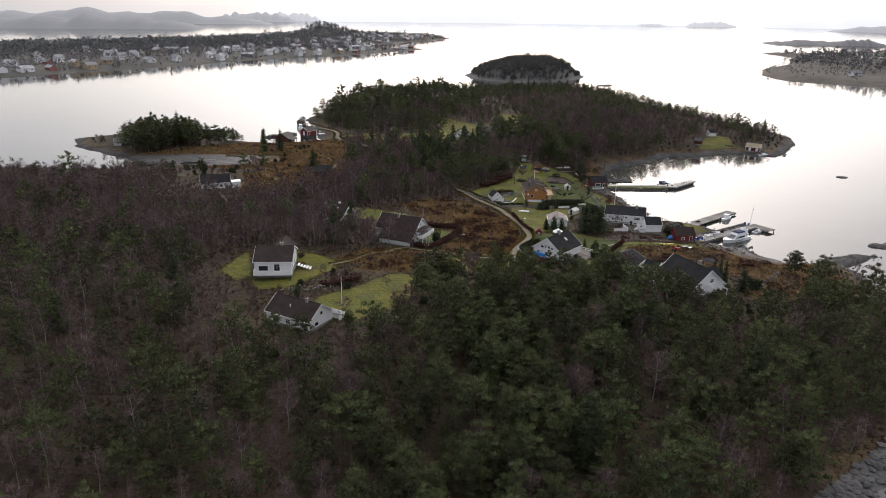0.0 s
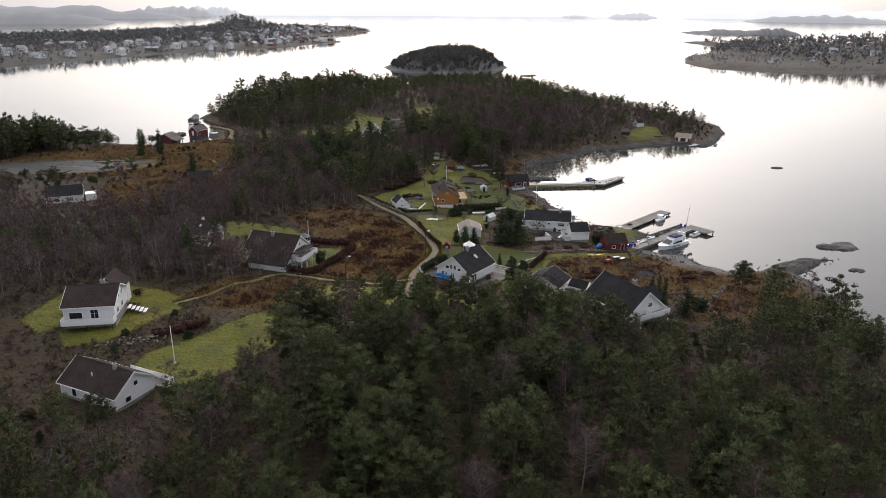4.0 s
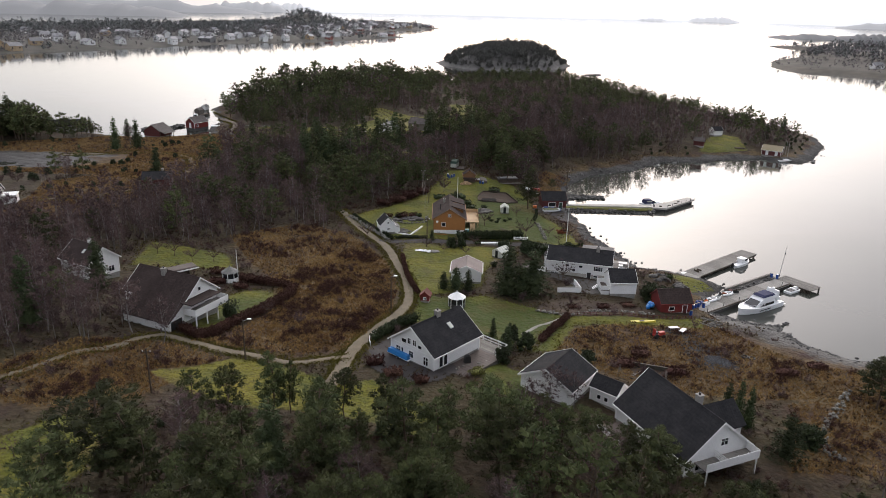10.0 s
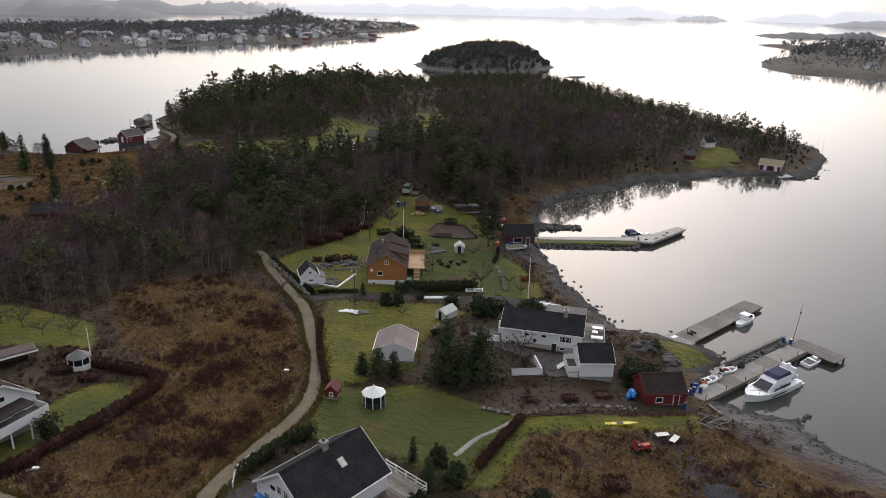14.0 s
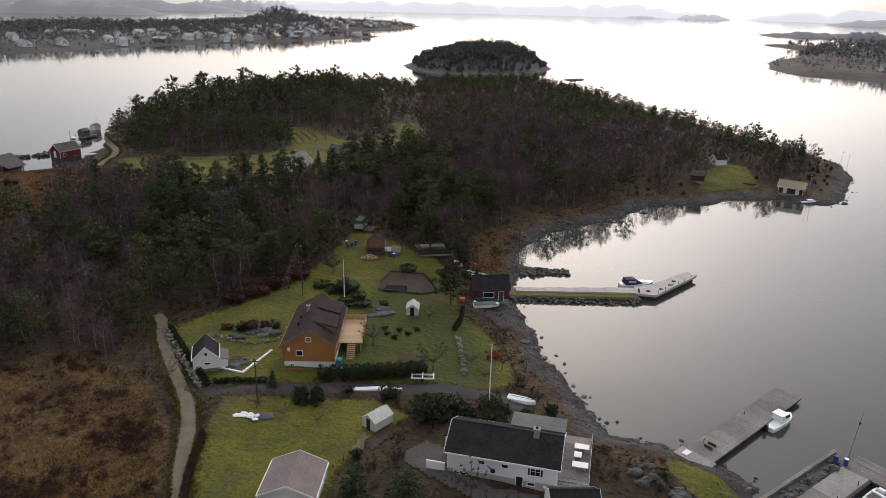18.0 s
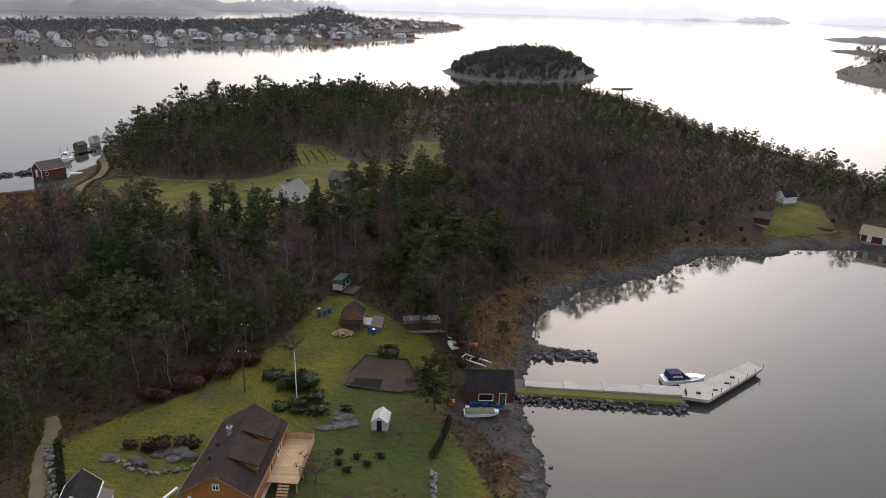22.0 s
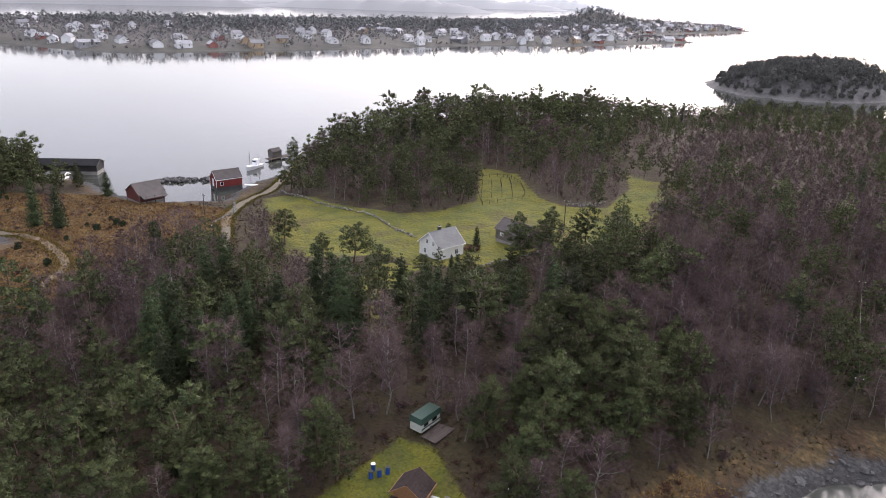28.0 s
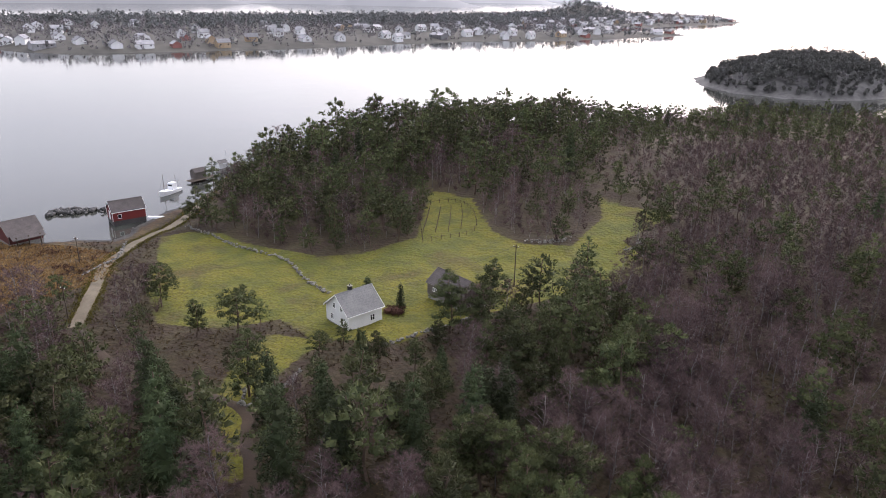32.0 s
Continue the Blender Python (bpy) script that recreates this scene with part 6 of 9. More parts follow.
for i in range(5):
    part("garden_step", boxed(5.0 + i * 0.7, 5.6 + i * 0.7, 1.0, 3.0, 0.4 - i * 0.25, 0.5 - i * 0.25), TRIM, house_balcony)
part("side_balcony", boxed(4.2, 7.4, 4.2, 6.2, 0.7, 0.85), PLANK, house_flag)
part("side_balcony_front", boxed(7.4, 7.46, 4.0, 6.26, 0.3, 1.8), TRIM, house_flag)
part("side_balcony_rail", boxed(-2.0, 7.4, 6.2, 6.26, 0.3, 1.8), TRIM, house_flag)
part("side_balcony_deck", boxed(-2.0, 4.2, 3.72, 6.2, 0.7, 0.85), PLANK, house_flag)
part("vent", rod([(-0.6, -2.0, 4.2), (-0.6, -2.0, 4.8)], 0.12), TRIM, house_flag)
part("balcony_floor", boxed(6.42, 9.0, -4.0, 3.6, 2.2, 2.35), PLANK, house_hedge)
part("balcony_front", boxed(9.0, 9.08, -4.0, 3.6, 2.1, 3.3), WHITE, house_hedge)
for y in (-4.0, 3.6):
    part("balcony_side", boxed(6.42, 9.0, y - 0.04, y + 0.04, 2.1, 3.3), WHITE, house_hedge)
for y in (-3.8, -1.4, 1.1, 3.4):
    part("balcony_post", boxed(8.8, 8.96, y - 0.08, y + 0.08, -1.0, 2.2), TRIM, house_hedge)
part("porch_roof", prism(bmesh.new(), [(-4.4, 4.1), (2.2, 4.1), (2.2, 4.25), (-4.4, 4.25)], 6.4, 8.8), BROWNROOF, house_hedge)
part("cat_slide", prism(bmesh.new(), [(-4.2, 3.9), (-7.6, 1.7), (-7.6, 1.86), (-4.2, 4.08)], -4.0, 6.8), BROWNROOF, house_hedge)
part("cat_slide_wall", prism(bmesh.new(), [(-3.8, -1.0), (-7.2, -1.0), (-7.2, 1.85), (-3.8, 3.95)], -3.6, 6.4), WHITE, house_hedge)
part("garage_door", boxed(6.41, 6.45, -6.8, -4.4, -0.2, 1.75), BLACKMETAL, house_hedge)
part("cross_wing", prism(bmesh.new(), [(-1.8, -1.0), (-1.8, 2.6), (0.6, 4.6), (3.0, 2.6), (3.0, -1.0)], 2.0, 7.4, "y"), WHITE, house_pines)
part("cross_wing_roof", prism(bmesh.new(), [(-2.2, 2.4), (0.6, 4.75), (3.4, 2.4), (3.4, 2.56), (0.6, 4.95), (-2.2, 2.56)], 1.0, 7.8, "y"), BLACKROOF, house_pines)
part("side_deck", boxed(-5.5, 3.0, -8.6, -4.9, 0.5, 0.62), DARKPLANK, house_pines)
railing(house_pines, [(-5.5, -8.6, 0.62), (3.0, -8.6, 0.62)], 0.9, TRIM, 3)
part("gable_balcony", boxed(6.7, 8.6, -0.5, 4.4, 2.0, 2.14), PLANK, house_pines)
part("balcony_panel", boxed(8.66, 8.72, -3.6, 4.5, 2.0, 3.1), WHITE, house_pines)
part("balcony_side", boxed(6.7, 8.66, 4.44, 4.5, 2.0, 3.1), WHITE, house_pines)
part("balcony_floor", boxed(6.7, 8.6, -3.6, -0.52, 2.0, 2.14), PLANK, house_pines)
for y in (-3.4, 4.2):
    part("balcony_post", boxed(8.5, 8.64, y, y + 0.14, -1.2, 2.0), TRIM, house_pines)
railing(house_pines, [(6.7, -0.5, 2.14), (8.6, -0.5, 2.14), (8.6, 4.4, 2.14), (6.7, 4.4, 2.14)], 1.0, TRIM, 4)
part("shed_wing", prism(bmesh.new(), [(-3.4, -0.8), (-5.4, -0.8), (-5.4, 1.9), (-3.4, 2.3)], -2.6, 1.6), GREYWOOD, cabin_wood, m=pose(0, 0, 0))
part("porch_slats", boxed(-2.3, -1.5, -1.6, 1.6, 0.5, 2.6), DARKPLANK, cabin_wood)
part("porch_roof", prism(bmesh.new(), [(-2.0, 2.55), (2.0, 2.55), (2.0, 2.65), (-2.0, 2.65)], -3.0, -1.35), BROWNROOF, cabin_wood)
part("tin_lean_to", boxed(-1.3, 1.2, -3.4, -1.75, -0.6, 1.8), BROWNWALL, cabin_wood)
part("tin_roof", boxed(-1.5, 1.4, -3.6, -1.72, 1.804, 1.88), METAL, cabin_wood)
part("hip_end", prism(bmesh.new(), [(-2.7, 2.6), (2.7, 2.6), (0, 4.8)], 4.6, 5.4), GREYWOOD, barn_grey)
part("deck", boxed(4.0, 7.4, -2.8, 2.0, 0.1, 0.25), DARKRED, cabin_moor)
railing(cabin_moor, [(4.1, -2.8, 0.25), (7.4, -2.8, 0.25), (7.4, 2.0, 0.25)], 0.9, DARKRED, 3)
part("white_shed", boxed(6.2, 9.4, -2.0, 1.6, -0.5, 2.2), WHITE, house_moor)
part("white_shed_roof", boxed(6.0, 9.6, -2.2, 1.8, 2.204, 2.35), TRIM, house_moor)
for x, y in ((2.6, -5.6), (-2.6, -5.6), (0, -5.6)):
    part("stilt", rod([(x, y, -2.0), (x, y, 2.4)], 0.15), POLEWOOD, boathouse_posts)
part("lean_roof", prism(bmesh.new(), [(-4.1, 2.55), (-6.2, 1.7), (-6.2, 1.85), (-4.1, 2.72)], -3.6, 3.6), OLDROOF, boathouse_posts)


# ---- greenhouses, gazebos, small garden buildings ----
def greenhouse(x, y, turn, l, w, label, cover=PALEGLASS):
    g = base("greenhouse", x, y, gz(x, y), turn, label, "greenhouse")
    part("base_wall", boxed(-l / 2, l / 2, -w / 2, w / 2, -0.3, 0.3), PLANK, g)
    for s in (1, -1):
        part("side_pane", boxed(-l / 2, l / 2, s * w / 2 - 0.02, s * w / 2 + 0.02, 0.304, 1.5), cover, g)
        part("roof_pane", prism(bmesh.new(), [(0, 2.3), (s * (w / 2 + 0.1), 1.46), (s * (w / 2 + 0.1), 1.50), (0, 2.35)], -l / 2 - 0.05, l / 2 + 0.05), cover, g)
        part("gable_pane", prism(bmesh.new(), [(-w / 2 + 0.03, 0.304), (w / 2 - 0.03, 0.304), (w / 2 - 0.03, 1.48), (0, 2.28), (-w / 2 + 0.03, 1.48)], s * l / 2 - 0.02, s * l / 2 + 0.02), cover, g)
        for i in range(5):
            xx = -l / 2 + l * i / 4
            part("glazing_bar", prism(bmesh.new(), [(0, 2.352), (s * (w / 2 + 0.12), 1.50), (s * (w / 2 + 0.12), 1.55), (0, 2.40)], xx - 0.025, xx + 0.025), TRIM, g)
    part("door", boxed(-l / 2 - 0.045, -l / 2 - 0.022, -0.35, 0.35, 0.1, 1.8), GLASS, g)


greenhouse(46.0, 244.2, 50, 3.4, 2.4, "small greenhouse with milky panes and white bars")
greenhouse(49.0, 279.6, 88, 2.6, 2.2, "small tent-like greenhouse with a pale cover")


def gazebo(x, y, r, h, wall, roof, label, knob=True):
    g = base("gazebo", x, y, gz(x, y), 0, label, "gazebo")
    pts = [(r * math.cos(k * math.pi / 4), r * math.sin(k * math.pi / 4)) for k in range(8)]
    for a, b in zip(pts, pts[1:] + pts[:1]):
        turn = math.degrees(math.atan2(b[1] - a[1], b[0] - a[0]))
        l = math.dist(a, b)
        part("panel", boxed(0.04, l - 0.04, -0.02, 0.02, -0.2, 0.9), wall, g, m=pose(a[0], a[1], 0, 0, 0, turn))
        part("pane", boxed(0.04, l - 0.04, -0.015, 0.015, 0.904, 1.9), GLASS, g, m=pose(a[0], a[1], 0, 0, 0, turn))
        part("post", boxed(a[0] - 0.06, a[0] + 0.06, a[1] - 0.06, a[1] + 0.06, -0.3, 2.0), TRIM, g)
    bm = bmesh.new()
    lo = [bm.verts.new((p[0] * 1.15, p[1] * 1.15, 1.95)) for p in pts]
    up = [bm.verts.new((p[0] * 0.16, p[1] * 0.16, h)) for p in pts]
    bm.faces.new(lo[::-1]), bm.faces.new(up)
    for i in range(8):
        bm.faces.new((lo[i], lo[(i + 1) % 8], up[(i + 1) % 8], up[i]))
    part("roof", bm, roof, g)
    part("finial", rod([(0, 0, h), (0, 0, h + 0.35)], 0.14, 0.05), roof, g)


gazebo(36.0, 213.0, 1.5, 2.85, BLACKMETAL, TRIM, "eight-sided glass gazebo with a white domed roof")
gazebo(-8.0, 220.0, 1.5, 2.9, TRIM, GREYROOF, "small white gazebo with a grey pointed roof")
gable_house("playhouse", "small red wooden playhouse on the lawn", (30.2, 214.2), 80, 2.0, 1.8, 1.5, 2.3, RED, DARKRED_ROOF := mat("red_felt_roof", (0.10, 0.03, 0.025), (0.15, 0.045, 0.035), 0.8, 4, bump=0.3), category="playhouse", ov=0.15, trim=RED,
            windows=[("-x", 0, 0.7, 0.4, 0.4, False)])
sh = base("pergola", -17.8, 219.6, gz(-17.8, 219.6), 42, "low dark garden shelter with a flat roof", "shelter")
for x in (-2.4, 2.4):
    for y in (-1.2, 1.2):
        part("post", boxed(x - 0.07, x + 0.07, y - 0.07, y + 0.07, -0.3, 2.1), POLEWOOD, sh)
part("roof", tapered(bmesh.new(), -3.4, 3.4, 1.5, 2.1, 2.35, 0.3, 0.3, 0.3), DARKPLANK, sh)
part("fascia", boxed(-3.45, 3.45, -1.56, -1.5, 1.9, 2.15), TRIM, sh)
part("back_wall", boxed(-2.4, 2.4, 1.28, 1.38, -0.3, 2.1), POLEWOOD, sh)

cv = base("caravan", 35.0, 319.4, gz(35.0, 319.4), 78, "old white caravan under a green cover beside a plank deck", "caravan")
part("body", tapered(bmesh.new(), -2.0, 2.0, 0.95, 0.45, 1.7, 0.1, 0.15, 0.03), PALEGLASS, cv)
part("roof_cover", tapered(bmesh.new(), -2.15, 2.15, 1.1, 1.704, 2.45, 0.2, 0.2, 0.2), GREENPAINT, cv, "dark green tarpaulin roof cover")
part("stripe", boxed(-1.9, 1.9, -0.975, -0.945, 0.8, 1.0), GREENPAINT, cv)
for x in (-1.0, 0.7):
    part("window", boxed(x - 0.45, x + 0.45, -0.965, -0.93, 1.1, 1.6), GLASS, cv)
part("wheel", rod([(0, -0.95, 0.3), (0, 0.95, 0.3)], 0.3, sides=10), BLACKMETAL, cv)
for i in range(6):
    part("deck_plank", boxed(-2.2, 2.0, -3.4 + i * 0.4, -3.02 + i * 0.4, 0.1, 0.2), DARKPLANK, cv)

wp = base("wood_pile", 38.6, 303.4, gz(38.6, 303.4), 10, "heap of split firewood logs beside the cabin", "firewood")
rr = random.Random(31)
log_mesh = bpy.data.meshes.new("log")
bm = rod([(-0.2, 0, 0), (0.2, 0, 0)], 0.1, sides=5)
bm.to_mesh(log_mesh)
bm.free()
log_mesh.materials.append(mat("cut_firewood", (0.34, 0.22, 0.12), (0.50, 0.35, 0.21), 0.85, 5, bump=0.4, spread=0.35))
for i in range(130):
    a, q = rr.uniform(0, 6.28), rr.random() ** 0.6
    o = new("log", log_mesh)
    o.parent = wp
    o.matrix_basis = pose(q * 2.0 * math.cos(a), q * 1.2 * math.sin(a), max(0.05, 0.85 * (1 - q) + 0.05), rr.uniform(0, 360), rr.uniform(-40, 40), rr.uniform(0, 360))
bs = base("boat_shelter", 51.5, 308.6, gz(51.5, 308.6), 12, "low dark boat shelter with tin sheets on the roof", "shelter")
part("body", boxed(-3.0, 3.0, -1.4, 1.4, -0.3, 1.1), POLEWOOD, bs)
for i in range(6):
    part("tin_sheet", boxed(-3.2 + i * 1.07, -3.2 + i * 1.07 + 1.05, -0.4, 1.6, 1.15, 1.19), METAL if i > 0 else FELT, bs)
part("tarp_half", boxed(-3.2, 3.2, -1.7, -0.42, 1.05, 1.12), BLACKMETAL, bs)
for i in range(4):
    part("timber", boxed(-2.8 + 0.3 * i, 3.4 + 0.3 * i, -2.4 - i * 0.25, -2.25 - i * 0.25, 0, 0.12), PLANK, bs)

# netting over the vegetable bed
vb = base("bed_cover", 47.0, 292.5, gz(47, 292.5), 0, "low black netting cover over part of the vegetable bed", "netting")
part("netting", tapered(bmesh.new(), -4.8, 0.6, 1.6, 0.1, 0.5, 0.5, 0.6, 0.4), mat("black_garden_net", (0.012, 0.011, 0.010), (0.028, 0.026, 0.023), 0.95, 9, bump=0.6, wet=0.1), vb, m=pose(0, -2.9, 0))
part("hem", boxed(-4.9, 0.7, -4.56, -4.5, 0.1, 0.2), POLEWOOD, vb)
tg = base("small_tractor", 71.0, 205.0, gz(71, 205), 20, "small red garden tractor parked on the moor", "tractor")
part("bonnet", tapered(bmesh.new(), 0.1, 1.3, 0.35, 0.45, 1.0, 0.0, 0.1, 0.05), REDPLASTIC, tg)
part("seat", boxed(-0.6, -0.2, -0.3, 0.3, 0.7, 1.15), BLACKMETAL, tg)
part("body", boxed(-0.9, 0.1, -0.4, 0.4, 0.4, 0.7), REDPLASTIC, tg)
part("roll_bar", boxed(-0.85, -0.78, -0.4, 0.4, 0.7, 1.7), REDPLASTIC, tg)
for x, r in ((-0.6, 0.45), (0.95, 0.3)):
    for y in (-0.5, 0.5):
        part("wheel", rod([(x, y - 0.12, r), (x, y + 0.12, r)], r, sides=10), BLACKMETAL, tg)
for x, y, turn in ((74.6, 208.0, 10), (76.0, 207.2, 50)):
    t = base("work_table", x, y, gz(x, y), turn, "grey metal table with odds and ends on the moor", "table")
    part("top", boxed(-0.9, 0.9, -0.4, 0.4, 0.7, 0.76), METAL, t)
    for lx in (-0.8, 0.8):
        for ly in (-0.3, 0.3):
            part("leg", boxed(lx - 0.03, lx + 0.03, ly - 0.03, ly + 0.03, 0, 0.7), METAL, t)
for x, y in ((84.0, 199.5), (85.0, 199.0)):
    t = base("old_tyre", x, y, gz(x, y) + 0.12, 0, "old black tyre lying on the ground", "tyre", "tyres")
    bm = bmesh.new()
    for k in range(12):
        a, b = 2 * math.pi * k / 12, 2 * math.pi * (k + 1) / 12
        tube(bm, [(0.5 * math.cos(a), 0.5 * math.sin(a), 0), (0.5 * math.cos(b), 0.5 * math.sin(b), 0)], 0.15, sides=6)
    part("tread", bm, BLACKMETAL, t)
wb = base("white_beam_stack", 44.5, 253.6, gz(44.5, 253.6) + 0.1, 6, "stack of long white beams beside the lane", "beams")
for i in range(3):
    part("beam", boxed(-4.2, 4.2 - i, -0.4 + i * 0.3, -0.15 + i * 0.3, 0, 0.3), TRIM, wb)
tl = base("boat_trailer", 51.6, 257.0, gz(51.6, 257), 0, "white empty boat trailer on the lane", "trailer")
for y in (-0.6, 0.6):
    part("side_beam", boxed(-1.8, 1.8, y - 0.08, y + 0.08, 0.4, 0.6), TRIM, tl)
for x in (-1.6, 0, 1.6):
    part("cross_beam", boxed(x - 0.08, x + 0.08, -0.9, 0.9, 0.604, 0.72), TRIM, tl)
for y in (-0.8, 0.8):
    part("wheel", rod([(0, y - 0.1, 0.28), (0, y + 0.1, 0.28)], 0.28, sides=10), BLACKMETAL, tl)
bm = bmesh.new()
for k in range(14):
    lump(bm, rr.uniform(-1.6, 1.4), rr.uniform(-0.6, 0.6), 0.15, 0.5, 0.4, 0.18, rr)
tagged(put("plastic_sheet_heap", bm, GEL, m=pose(28.4, 244.8, gz(28.4, 244.8), 0, 0, -15)), "crumpled white plastic sheeting on the lawn", "sheeting")
bm = bmesh.new()
lump(bm, 0, 0, 0.1, 1.6, 0.9, 0.22, rr, 2)
tagged(put("black_sheet", bm, BLACKMETAL, m=pose(30.6, 245.2, gz(30.6, 245.2))), "black plastic sheet over a low heap", "sheeting")


# ---- poles and wires ----
def pole(x, y, h, lamp=None, label="dark wooden utility pole"):
    p = base("utility_pole" if lamp is None else "street_lamp", x, y, gz(x, y), 0, label, "pole" if lamp is None else "street lamp")
    part("pole", rod([(0, 0, -0.4), (0, 0, h)], 0.13, 0.09), POLEWOOD, p)
    if lamp is None:
        part("cross_arm", boxed(-0.6, 0.6, -0.05, 0.05, h - 0.5, h - 0.38), POLEWOOD, p)
        for k in (-0.5, 0, 0.5):
            part("insulator", rod([(k, 0, h - 0.38), (k, 0, h - 0.2)], 0.05), TRIM, p)
    else:
        part("arm", rod([(0, 0, h - 0.2), (lamp[0], lamp[1], h + 0.1)], 0.04), METAL, p)
        part("lamp_head", boxed(lamp[0] - 0.3, lamp[0] + 0.3, lamp[1] - 0.15, lamp[1] + 0.15, h + 0.02, h + 0.16), TRIM, p)
    return (x, y, gz(x, y) + h - 0.2)


P = {k: pole(*v) for k, v in {"lane": (29.0, 248.0, 7.0), "wood": (26.0, 292.0, 7.4), "garden": (28.0, 285.0, 7.0), "cabin": (51.4, 307.0, 7.0), "shore": (72.5, 322.0, 6.0), "birches": (-4.0, 174.0, 6.5), "harbour": (-63.0, 383.0, 6.0), "west": (-40.0, 362.0, 6.5)}.items()}
pole(5.0, 185.4, 6.4, (0.9, 0.2), "dark wooden street lamp with a white head")
pole(24.2, 209.5, 6.2, (0.8, 0.0), "dark wooden street lamp beside the gravel road")
P["field"] = pole(28.0, 406.0, 8.6)
P["farm"] = (9.5, 384.0, gz(9, 384) + 4.5)
P["lamp_w"] = pole(86.0, 352.0, 8.5)
P["lamp_n"] = pole(88.0, 385.0, 8.5)


def cable(a, b, sag=0.8, side=0.0):
    d = Vector(b) - Vector(a)
    n = Vector((-d.y, d.x, 0)).normalized() * side
    pts = [Vector(a) + n + d * (k / 10) - Vector((0, 0, sag * 4 * (k / 10) * (1 - k / 10))) for k in range(11)]
    tagged(put("overhead_wire", rod(pts, 0.018, sides=4), BLACKMETAL), "thin dark overhead wire between poles", "wire", "overhead wires")


for k in (-0.4, 0, 0.4):
    cable(P["lane"], P["wood"], 1.0, k)
cable(P["garden"], P["cabin"])
cable(P["cabin"], P["shore"], 1.2)
cable(P["shore"], P["lamp_w"])
cable(P["lamp_w"], P["lamp_n"])
cable(P["field"], P["farm"], 0.9)
cable(P["birches"], (-8, 198, gz(-8, 198) + 6), 0.9)


def flagpole(x, y, h, label):
    f = base("flagpole", x, y, gz(x, y), 0, label, "flagpole")
    part("pole", rod([(0, 0, -0.2), (0, 0, h)], 0.09, 0.05, sides=8), TRIM, f)
    part("knob", rod([(0, 0, h), (0, 0, h + 0.18)], 0.1, 0.06, sides=8), METAL, f)
    part("foot", boxed(-0.25, 0.25, -0.25, 0.25, -0.3, 0.18), CONCRETE, f)


flagpole(-22.0, 147.5, 7.0, "white flagpole on the sloping lawn")
flagpole(36.0, 284.0, 7.8, "white flagpole beside a clipped bush")
flagpole(61.0, 247.0, 11.3, "tall white flagpole behind the house")
flagpole(-7.0, 221.5, 6.0, "slim white flagpole beside a gazebo")


# ---- hedges, walls, fences ----
def leafy(name, pts, w, h, material, label, category="hedge", seed=1, dens=40):
    """A clipped row of leaves along a line."""
    rnd = np.random.default_rng(seed)
    p = smooth_line(pts, 0.45)
    way = np.gradient(p, axis=0)
    way /= np.linalg.norm(way, axis=1)[:, None] + 1e-9
    k = int(dens * 0.5 * (w * 0.6 + h))
    i = np.repeat(np.arange(len(p)), k)
    a = rnd.uniform(0, math.pi, len(i))
    across, up = np.sign(np.cos(a)) * np.abs(np.cos(a)) ** 0.6, np.sin(a) ** 0.6
    swell = rnd.uniform(0.82, 1.12, len(i)) * (1 + 0.10 * np.sin(i * 1.7 + seed))
    side = np.stack([-way[i, 1], way[i, 0]], -1)
    q = p[i] + side * (across * swell * w / 2)[:, None] + way[i] * rnd.uniform(-0.35, 0.35, len(i))[:, None]
    end = (i == 0).astype(float) - (i == len(p) - 1)
    q -= way[i] * (end * rnd.uniform(0, 0.3, len(i)) * w)[:, None]
    c = np.stack([q[:, 0], q[:, 1], ground(q[:, 0], q[:, 1]) + up * swell * h * 0.92], -1)
    out = np.stack([side[:, 0] * across, side[:, 1] * across, up], -1)
    core = np.array([(o[0], o[1], gz(o[0], o[1]) + h * 0.42) for o in p])
    body = [pads(rnd, core, 0.40 * max(w, 0.7), 0.50 * h / (0.40 * max(w, 0.7))), tufts(rnd, c, out, 5, 0.10, 0.26, 0.10)]
    tagged(new(name, mesh_from(name, *merge(body), material)), label, category)


def stone_wall(pts, w, h, label, seed=1, dens=3.2, material=STONE):
    rr = random.Random(seed)
    p = smooth_line(pts, 1.0)
    mid = p[len(p) // 2]
    z0 = gz(*mid)
    wall = base("stone_wall", mid[0], mid[1], z0, 0, label, "wall")
    spots = []
    for a, b in zip(p, p[1:]):
        for k in range(int(dens * 2)):
            q = a + (b - a) * rr.random()
            spots.append((q[0] - mid[0] + rr.uniform(-w, w) / 2, q[1] - mid[1] + rr.uniform(-w, w) / 2, gz(*q) - z0 + rr.uniform(0, h), rr.uniform(0.22, 0.42)))
    stones(wall, spots, material, seed=seed + 40)


def fence(pts, h, label, material=POLEWOOD, gap=1.6, rails=2, post=0.05):
    p = smooth_line(pts, gap)
    mid = p[len(p) // 2]
    z0 = gz(*mid)
    f = base("fence", mid[0], mid[1], z0, 0, label, "fence")
    q = [(a[0] - mid[0], a[1] - mid[1], gz(*a) - z0) for a in p]
    for a in q:
        part("post", boxed(a[0] - post, a[0] + post, a[1] - post, a[1] + post, a[2] - 0.3, a[2] + h), material, f)
    for r in range(rails):
        z = h * (r + 0.75) / rails
        for a, b in zip(q, q[1:]):
            part("rail", tube(bmesh.new(), [(a[0], a[1], a[2] + z), (b[0], b[1], b[2] + z)], 0.035, sides=4), material, f)


